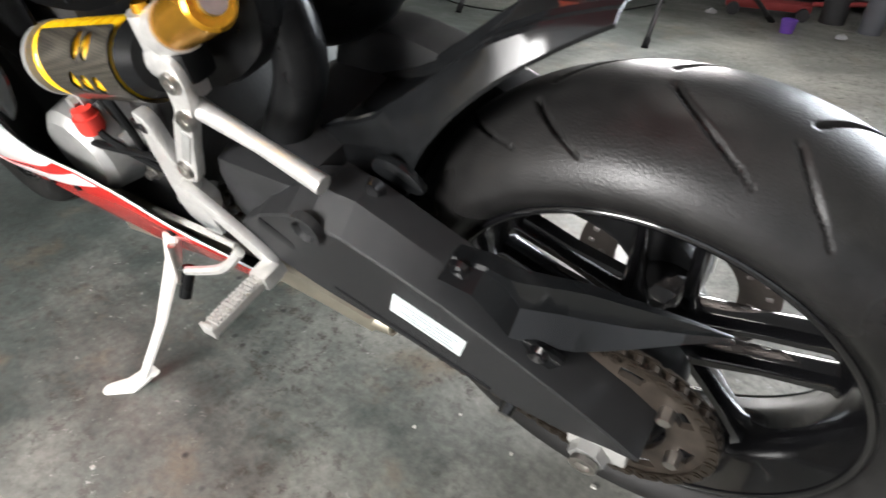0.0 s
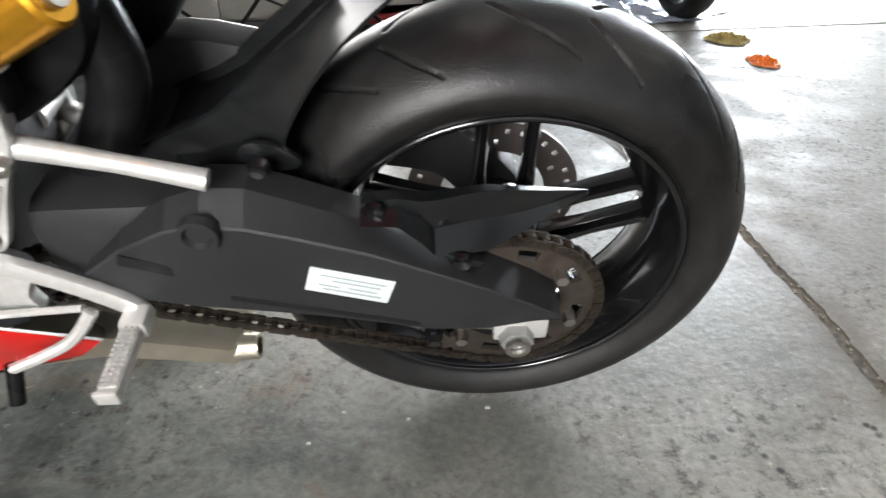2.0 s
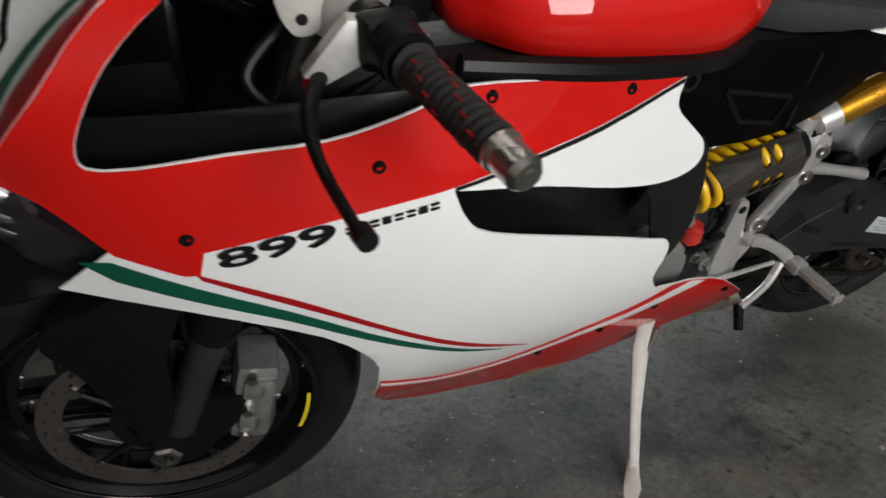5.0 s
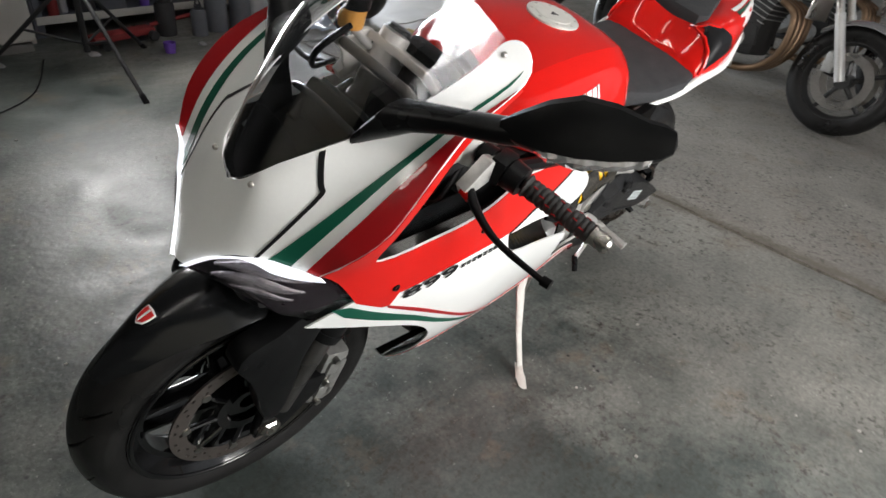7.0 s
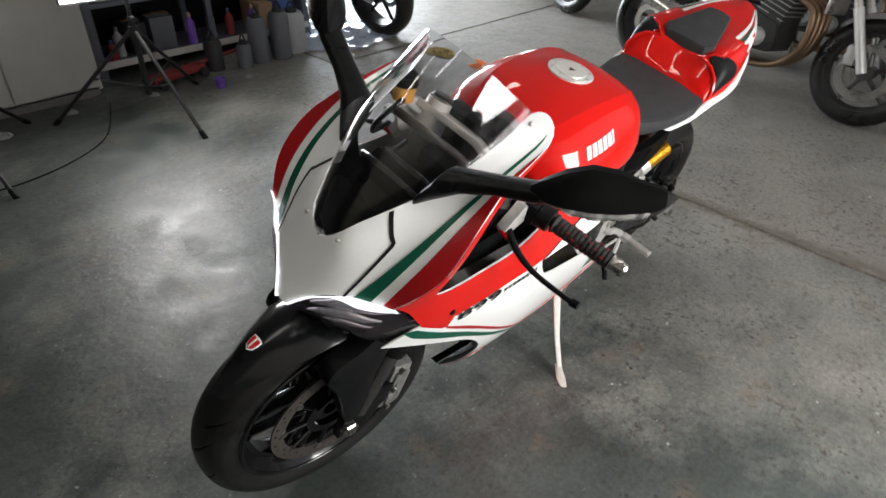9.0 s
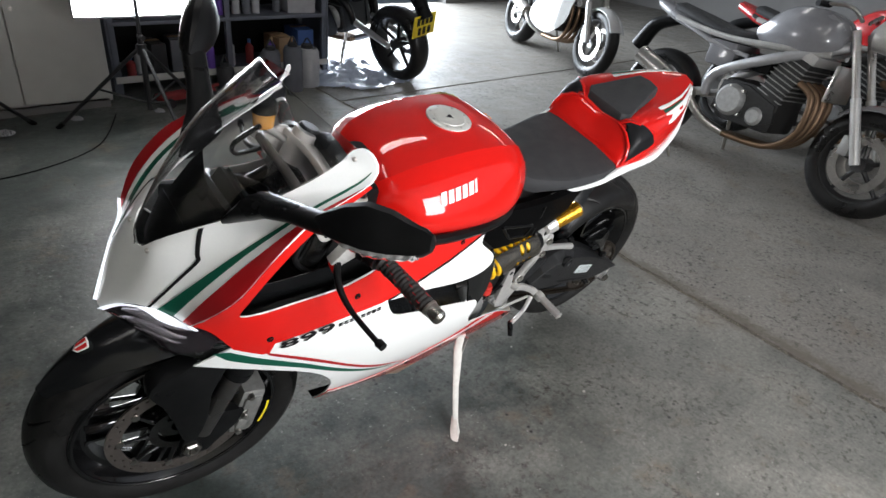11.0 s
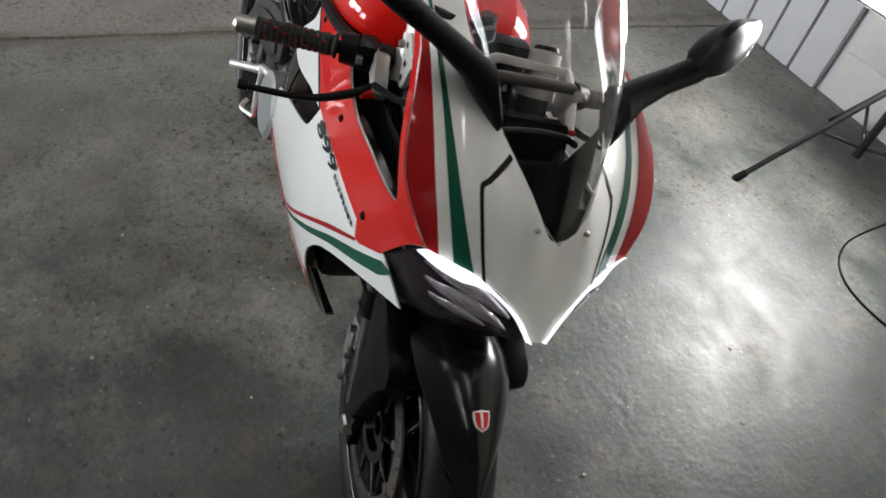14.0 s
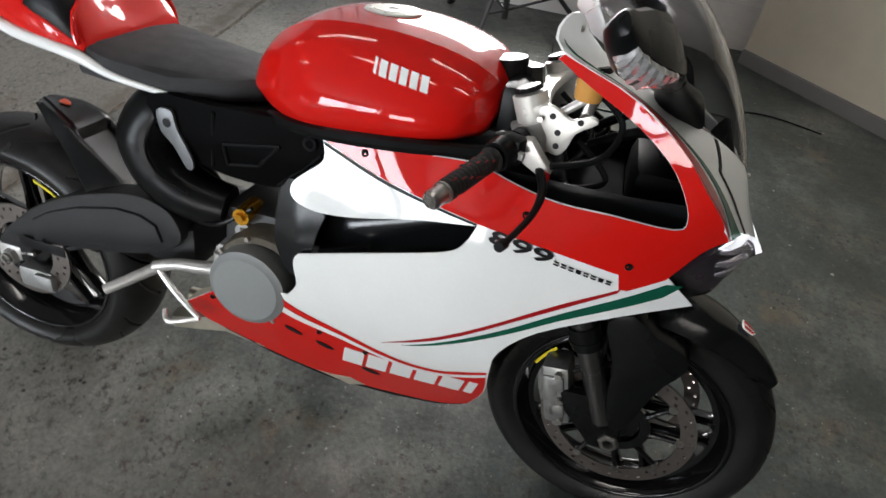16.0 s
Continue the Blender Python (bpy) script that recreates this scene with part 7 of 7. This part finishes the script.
for z in (0.103, 0.473, 0.873):
    x = -0.86
    while x < 0.58:
        w = rng.uniform(0.1, 0.26)
        if rng.random() < 0.55:
            h = rng.uniform(0.1, 0.3)
            carton(x + w / 2, -3.5 + rng.uniform(-0.05, 0.05), z, w * 0.92, rng.uniform(0.16, 0.3), h, rng.choice([0, 1, 1, 2, 3, 4, 4]), rng.uniform(-8, 8))
        else:
            for q in range(max(1, int(w / 0.075))):
                bottle(x + 0.04 + q * 0.075, -3.42 + rng.uniform(-0.06, 0.03), z, 0.03, rng.uniform(0.12, 0.26), rng.choice([2, 3, 4, 5, 6, 2, 4]))
        x += w + rng.uniform(0.01, 0.05)
# drums and canisters on the floor in front of the rack
for x, y, r, h, k in ((-0.3, -3.05, 0.07, 0.3, 4), (-0.46, -3.02, 0.07, 0.32, 4), (-0.62, -3.1, 0.09, 0.28, 2), (0.02, -3.1, 0.06, 0.2, 3), (-0.15, -3.0, 0.05, 0.16, 4)):
    t = thing("canister", f"{COLS[k]} plastic canister on the floor", "canister", pose(x, y, 0), "canisters by the rack")
    part("body", lathe(bmesh.new(), [(0, 0), (0, r), (h * 0.9, r), (h, r * 0.8), (h, 0)], 20, axis="Z"), BOXMATS[k], t)
    part("lid", lathe(bmesh.new(), [(h, 0), (h, r * 0.5), (h + 0.025, r * 0.48), (h + 0.025, 0)], 16, axis="Z"), BOXMATS[3], t)
    part("handle", tube(bmesh.new(), [(-r * 0.5, 0, h), (0, 0, h + 0.07), (r * 0.5, 0, h)], 0.006, n=6), BOXMATS[3], t)
cup = thing("purple_cup", "small purple plastic cup on the floor", "cup", pose(0.175, -2.76, 0))
part("body", lathe(bmesh.new(), [(0, 0), (0, 0.028), (0.06, 0.036), (0.06, 0.032), (0.006, 0.026), (0.006, 0)], 20, axis="Z"), BOXMATS[5], cup)
jack = thing("trolley_jack", "low red trolley jack under the rack", "jack", pose(0.32, -3.06, 0, 0, 0, 12))
part("frame", box((0, 0, 0.05), (0.4, 0.1, 0.04), 0.012), BOXMATS[6], jack)
part("handle", rod(bmesh.new(), (-0.2, 0.0, 0.07), (-0.5, 0.1, 0.12), 0.012), BOXMATS[6], jack)
for sx in (-0.16, 0.16):
    for sy in (-0.08, 0.08):
        part("wheel", rod(bmesh.new(), (sx, sy - 0.015, 0.03), (sx, sy + 0.015, 0.03), 0.03), BOXMATS[3], jack)


def crumpled(name, label, category, x, y, sx, sy, h, mat, seed, scale=7.0):
    """A crumpled sheet lying on the floor."""
    bm = bmesh.new()
    n = 34
    g = []
    for i in range(n + 1):
        row = []
        for j in range(n + 1):
            u, v = i / n - 0.5, j / n - 0.5
            rr = min(1, math.hypot(u, v) * 2.0)
            f = noise.noise((u * scale + seed, v * scale, seed)) * 0.6 + noise.noise((u * scale * 2.7, v * scale * 2.7 + seed, 2.0)) * 0.4
            wob = 1 + 0.25 * noise.noise((math.atan2(v, u) * 1.5, seed, 0.3))
            row.append(bm.verts.new((u * sx * wob, v * sy * wob, 0.004 + h * max(0.0, 0.35 + f) * (1 - rr**3 * 0.85))))
        g.append(row)
    for i in range(n):
        for j in range(n):
            if math.hypot((i + 0.5) / n - 0.5, (j + 0.5) / n - 0.5) < 0.5:
                bm.faces.new((g[i][j], g[i + 1][j], g[i + 1][j + 1], g[i][j + 1]))
    for v in [v for v in bm.verts if not v.link_faces]:
        bm.verts.remove(v)
    ob = part(name, bm, mat, m=pose(x, y, 0))
    return tagged(ob, label, category)


crumpled("glove", "crumpled orange rubber glove on the concrete", "glove", -1.385, -1.95, 0.12, 0.2, 0.04, material("orange rubber", (0.75, 0.16, 0.01), 0.5), 3.0)
crumpled("rag", "dirty yellow rag on the floor", "rag", -1.42, -2.4, 0.2, 0.26, 0.05, material("dirty yellow cloth", (0.36, 0.27, 0.09), 0.9, vary=0.4, grain=30), 8.0)
crumpled("plastic_sheet", "crumpled pale blue plastic sheet under the black motorcycle", "sheet", -1.15, -3.25, 1.1, 0.9, 0.09, material("pale blue polythene", (0.5, 0.56, 0.68), 0.25, vary=0.15, coat=0.5), 5.0, 9.0)
for i, (x, y, s) in enumerate(((1.02, -2.95, 0.07), (1.4, -2.85, 0.09), (0.55, -2.9, 0.06), (-0.05, -2.8, 0.05), (1.75, -2.5, 0.05))):
    crumpled("paper_scrap", "crumpled white paper scrap on the floor", "paper", x, y, s, s * 1.3, 0.03, BOXMATS[2], 11.0 + i)
plank = thing("plank", "upright pale timber plank beside the cabinet", "plank", pose(1.87, -3.2, 0, -6, 0, 0))
part("board", box((0, 0, 0.8), (0.14, 0.03, 1.6), 0.004), material("raw pine", (0.42, 0.25, 0.12), 0.7, vary=0.2, grain=40), plank)


def cable_on_floor(pts):
    ob = part("cable", tube(bmesh.new(), [(x, y, 0.0036) for x, y in pts], 0.0036, n=8, steps=10), SATIN_BLACK)
    tagged(ob, "thin black lamp cable lying on the floor", "cable", "lamp cables")


cable_on_floor([(0.8, -2.95), (1.0, -2.5), (1.25, -2.3), (1.55, -2.22), (1.8, -2.3), (2.2, -2.6)])
cable_on_floor([(0.95, 2.2), (1.02, 1.85), (1.2, 1.7), (1.5, 1.75), (1.9, 1.95), (2.2, 1.9)])

# ---- other motorcycles ----
GREYCASE = material("dull grey engine case", (0.33, 0.33, 0.32), 0.5, metal=0.5, vary=0.25, grain=40, bump=0.3)


def parked(name, label, m, tank_c, frame_c, wheel_c, plate_c=None, front_turn=0.0, fairing=None, rad=0.3):
    """A parked road motorcycle, wheels on its local x axis, front towards +x."""
    mc = thing(name, label, "motorcycle", m, "parked motorcycles")
    paint = material("paint " + name, tank_c, 0.25, coat=0.8)
    wheelm = material("wheel " + name, wheel_c, 0.35, metal=0.5)
    framem = material("frame " + name, frame_c, 0.35, metal=0.5)
    for cx, w, nm in ((0.0, 0.17, "rear_wheel"), (1.42, 0.12, "front_wheel")):
        bm = bmesh.new()
        lathe(bm, [(-w * 0.36, rad - 0.075), (-w * 0.36, rad - 0.095), (0, rad - 0.11), (w * 0.36, rad - 0.095), (w * 0.36, rad - 0.075)], 40, (0, 0, 0), closed=True)
        rod(bm, (0, -0.06, 0), (0, 0.06, 0), 0.04)
        wl_ = part(nm, bm, wheelm, mc, m=Matrix.Translation((cx, 0, rad)))
        for k in range(5):
            a = 2 * math.pi * k / 5 + 0.3
            part("spoke", rod(bmesh.new(), (0.03 * math.cos(a), 0, 0.03 * math.sin(a)), ((rad - 0.09) * math.cos(a + 0.15), 0, (rad - 0.09) * math.sin(a + 0.15)), 0.014, 0.012, 8), wheelm, wl_)
        prof = [(w / 2 * math.cos(t), rad - 0.06 + 0.06 * math.sin(t)) for t in [-0.5 + (math.pi + 1.0) * i / 14 for i in range(15)]]
        part("tyre", lathe(bmesh.new(), prof, 56, closed=True), RUBBER, wl_)
        if nm == "front_wheel":
            for s in (-1, 1):
                part("brake_disc", lathe(bmesh.new(), [(s * 0.06, 0.11), (s * 0.06, 0.155), (s * 0.066, 0.155), (s * 0.066, 0.11)], 40, closed=True), STEEL, wl_)
        else:
            part("brake_disc", lathe(bmesh.new(), [(-0.08, 0.07), (-0.08, 0.11), (-0.086, 0.11), (-0.086, 0.07)], 32, closed=True), STEEL, wl_)
    ra = Vector((-0.42, 0, 0.9))
    for s in (-1, 1):
        f = Vector((1.42, s * 0.1, rad))
        leg = part("fork_leg", rod(bmesh.new(), f, f + ra * 0.36, 0.027, 0.026), ALLOY, mc)
        part("fork_tube", rod(bmesh.new(), f + ra * 0.36, f + ra * 0.72, 0.021, 0.021), STEEL, leg)
        part("caliper", box((1.33, s * 0.085, rad + 0.08), (0.06, 0.05, 0.11), 0.012), CAST, leg)
        part("frame_tube", tube(bmesh.new(), [(1.1, s * 0.05, 0.86), (0.8, s * 0.16, 0.72), (0.45, s * 0.14, 0.55), (0.4, s * 0.12, 0.4)], [0.03, 0.032, 0.03, 0.025], n=10), framem, mc)
        part("rear_frame", tube(bmesh.new(), [(0.6, s * 0.12, 0.68), (0.3, s * 0.13, 0.72), (-0.05, s * 0.1, 0.82)], 0.014, n=8), framem, mc)
        part("swingarm_side", rod(bmesh.new(), (0.42, s * 0.11, 0.42), (0.0, s * 0.11, rad), 0.028, 0.022, 8), ALLOY, mc)
        part("bar", tube(bmesh.new(), [(1.1, s * 0.05, 1.0), (1.08, s * 0.2, 1.05), (1.0, s * 0.36, 1.03)], 0.011, n=8), STEEL, mc)
        part("grip", rod(bmesh.new(), (1.02, s * 0.3, 1.035), (0.995, s * 0.38, 1.03), 0.017), SATIN_BLACK, mc)
    bm = bmesh.new()
    fill_box(bm, (0.72, 0, 0.42), (0.4, 0.3, 0.26), 0.05)
    eng = part("engine", bm, ENGINE, mc)
    for s in (-1, 1):
        part("side_cover", lathe(bmesh.new(), [(s * 0.15, 0), (s * 0.19, 0.0), (s * 0.19, 0.075), (s * 0.17, 0.095), (s * 0.14, 0.1)], 28, (0.62, 0, 0.42)), GREYCASE, eng)
        part("side_cover", lathe(bmesh.new(), [(s * 0.14, 0), (s * 0.175, 0.0), (s * 0.175, 0.04), (s * 0.16, 0.055), (s * 0.13, 0.058)], 24, (0.8, 0, 0.37)), GREYCASE, eng)
        part("gearbox_cover", plate(bmesh.new(), [(0.5, 0.34), (0.6, 0.3), (0.78, 0.3), (0.92, 0.36), (0.9, 0.46), (0.7, 0.53), (0.52, 0.52)], s * 0.12, s * 0.158, bev=0.012), ENGINE, eng)
        part("frame_rail", tube(bmesh.new(), [(1.05, s * 0.1, 0.8), (0.75, s * 0.17, 0.775), (0.4, s * 0.15, 0.76), (0.0, s * 0.11, 0.8)], 0.017, n=8), ALLOY, mc)
        for bx_, bz_ in ((0.55, 0.36), (0.6, 0.5), (0.69, 0.49), (0.71, 0.35)):
            part("cover_bolt", rod(bmesh.new(), (bx_, s * 0.155, bz_), (bx_, s * 0.185, bz_), 0.008, 0.008, 8), STEEL, eng)
    cylm = Matrix.Translation((0.86, 0, 0.6)) @ Matrix.Rotation(radians(18), 4, "Y")
    for k in range(9):
        part("fin", box((0, 0, -0.1 + 0.028 * k), (0.18, 0.296, 0.006), 0.002, cylm), GREYCASE, eng)
    part("cylinder", box((0, 0, 0.02), (0.165, 0.275, 0.28), 0.01, cylm), ENGINE, eng)
    part("cam_cover", box((0, 0, 0.185), (0.2, 0.3, 0.06), 0.02, cylm), ALLOY, eng)
    part("oil_cooler", box((1.13, 0, 0.66), (0.03, 0.26, 0.2), 0.006), STEEL, eng)
    part("carburettors", box((0.68, 0, 0.66), (0.16, 0.24, 0.1), 0.03), MATT_BLACK, eng)
    for y in (-0.12, -0.04, 0.04, 0.12):
        part("header_pipe", tube(bmesh.new(), [(0.96, y, 0.62), (1.06, y, 0.55), (1.05, y * 0.8, 0.35), (0.9, y * 0.6, 0.22), (0.6, y * 0.3 - 0.03, 0.2)], 0.02, n=10), material("burnt header " + name, (0.2, 0.13, 0.08), 0.4, metal=0.8) if y == -0.12 else bpy.data.materials["burnt header " + name], eng)
    part("exhaust_can", rod(bmesh.new(), (0.35, -0.17, 0.36), (-0.12, -0.19, 0.52), 0.055, 0.06, 24), STEEL, mc)
    part("exhaust_link", tube(bmesh.new(), [(0.6, -0.05, 0.2), (0.45, -0.14, 0.26), (0.33, -0.17, 0.365)], 0.026, n=10), STEEL, mc)
    tr = lambda x, w, zb, zt: (x, [(w * 0.85, zb), (w, zb + 0.3 * (zt - zb)), (w * 0.9, zb + 0.7 * (zt - zb)), (w * 0.5, zt - 0.01), (0, zt)])
    part("tank", hull([tr(1.08, 0.1, 0.84, 0.93), tr(1.0, 0.17, 0.8, 1.0), tr(0.85, 0.19, 0.78, 1.03), tr(0.7, 0.16, 0.78, 1.0), tr(0.58, 0.11, 0.79, 0.9)]), paint, mc)
    part("seat", hull([tr(0.62, 0.1, 0.77, 0.84), tr(0.45, 0.15, 0.76, 0.82), tr(0.2, 0.14, 0.79, 0.86), tr(-0.05, 0.1, 0.83, 0.9)]), SEAT_FOAM, mc)
    part("tail", hull([tr(0.3, 0.12, 0.71, 0.79), tr(0.0, 0.11, 0.77, 0.86), tr(-0.22, 0.06, 0.84, 0.9)]), paint, mc)
    part("side_panel", box((0.42, 0, 0.66), (0.2, 0.28, 0.16), 0.03), paint, mc)
    bm = bmesh.new()
    loops = []
    for k in range(11):
        a = radians(30 + 105 * k / 10)
        row = []
        for sg, rr in ((1, 0.0), (-1, -0.004)):
            for j in range(7):
                u = (-1 + j / 3) * sg
                r = rad + 0.025 + rr - 0.03 * u * u
                row.append(Vector((1.42 + r * math.cos(a), 0.075 * u, rad + r * math.sin(a))))
        loops.append(row)
    part("front_fender", rings(bm, loops), paint, mc)
    part("headlight", lathe(bmesh.new(), [(-0.1, 0.03), (-0.06, 0.08), (0.04, 0.09), (0.05, 0.085), (0.045, 0.0)], 28, (1.26, 0, 0.95), "X"), ALLOY, mc)
    part("rear_fender", tube(bmesh.new(), [(0.0, 0, 0.8), (-0.22, 0, 0.72), (-0.32, 0, 0.55)], [0.03, 0.05, 0.06], n=10), SATIN_BLACK, mc)
    part("side_stand", rod(bmesh.new(), (0.5, 0.13, 0.3), (0.45, 0.3, 0.01), 0.012), STEEL, mc)
    if fairing:
        for s in (-1, 1):
            o = [(1.3, 0.98), (1.15, 0.9), (0.75, 0.7), (0.5, 0.4), (0.6, 0.28), (0.9, 0.26), (1.1, 0.4), (1.15, 0.62), (1.32, 0.75), (1.42, 0.85)]
            part("fairing", skin(spline(o, 3, True), lambda x, z: 0.22 - 0.35 * max(0, x - 1.0) - 0.1 * max(0, 0.4 - z), side=s, cell=0.05), material("fairing " + name, fairing, 0.25, coat=0.7) if s < 0 else bpy.data.materials["fairing " + name], mc)
    if plate_c:
        pm = Matrix.Translation((-0.3, 0, 0.5)) @ Matrix.Rotation(radians(-14), 4, "Y")
        pl = part("number_plate", box((0, 0, 0), (0.008, 0.23, 0.17), 0.003, pm), material("yellow plate", plate_c, 0.4), mc, "yellow number plate with black bars")
        for z, ws in ((0.04, (-0.065, -0.02, 0.025, 0.07)), (-0.04, (-0.05, 0.0, 0.05))):
            for yy in ws:
                part("plate_bar", box((-0.0055, yy, z), (0.003, 0.03, 0.06), 0, pm), BLACK_LINE, pl)
        part("plate_arm", rod(bmesh.new(), (-0.28, 0, 0.55), (-0.1, 0, 0.78), 0.02), SATIN_BLACK, mc)
    return mc


LEANED = Matrix.Rotation(radians(-9), 4, "X")
parked("silver_motorcycle", "silver and grey unfaired motorcycle with brown headers", Matrix.Translation((-2.32, -1.16, 0)) @ Matrix.Rotation(radians(84), 4, "Z") @ LEANED, (0.2, 0.2, 0.21), (0.45, 0.45, 0.46), (0.05, 0.05, 0.05))
parked("red_motorcycle", "red motorcycle parked behind the silver one", Matrix.Translation((-2.98, -0.93, 0)) @ Matrix.Rotation(radians(82), 4, "Z") @ LEANED, (0.5, 0.012, 0.015), (0.05, 0.05, 0.05), (0.5, 0.5, 0.5))
parked("white_motorcycle", "white faired motorcycle parked at the back", Matrix.Translation((-3.55, -3.75, 0)) @ Matrix.Rotation(radians(72), 4, "Z") @ LEANED, (0.5, 0.5, 0.5), (0.08, 0.08, 0.08), (0.2, 0.2, 0.2), fairing=(0.5, 0.5, 0.48))
parked("black_motorcycle", "black motorcycle with a yellow rear number plate", Matrix.Translation((-1.42, -2.98, 0)) @ Matrix.Rotation(radians(-82), 4, "Z") @ LEANED, (0.012, 0.012, 0.013), (0.02, 0.02, 0.02), (0.02, 0.02, 0.02), plate_c=(0.8, 0.6, 0.02), fairing=(0.012, 0.012, 0.013))
ps = thing("paddock_stand", "orange steel paddock stand on the concrete", "stand", pose(-2.6, 1.62, 0, 0, 0, 35))
OR = material("orange enamel", (0.7, 0.11, 0.01), 0.4, vary=0.15)
for s in (-1, 1):
    part("side_arm", tube(bmesh.new(), [(-0.3, s * 0.18, 0.03), (0, s * 0.18, 0.05), (0.25, s * 0.16, 0.3)], 0.02, n=10), OR, ps)
    part("castor", rod(bmesh.new(), (-0.05, s * 0.2 - 0.02, 0.03), (-0.05, s * 0.2 + 0.02, 0.03), 0.03), BLACKMETAL, ps)
part("cross_bar", rod(bmesh.new(), (-0.3, -0.18, 0.03), (-0.3, 0.18, 0.03), 0.02), OR, ps)
wb = thing("timber_block", "short length of raw timber on the floor", "timber", pose(-2.35, 1.85, 0, 0, 0, 60))
part("block", box((0, 0, 0.045), (0.5, 0.1, 0.09), 0.005), material("pale sawn timber", (0.4, 0.24, 0.11), 0.7, vary=0.2, grain=40), wb)
bx = thing("cardboard_box", "brown cardboard box on the floor by the red motorcycle", "box", pose(-2.95, 0.82, 0, 0, 0, 12))
part("body", box((0, 0, 0.2), (0.36, 0.3, 0.4), 0.006), BOXMATS[0], bx)
part("flap", box((0, 0, 0.402), (0.35, 0.14, 0.004), 0.001), BOXMATS[0], bx)
crumpled("white_bag", "crumpled white polythene bag on the cardboard box", "bag", -2.95, 0.82, 0.4, 0.36, 0.18, BOXMATS[2], 21.0).location.z = 0.405
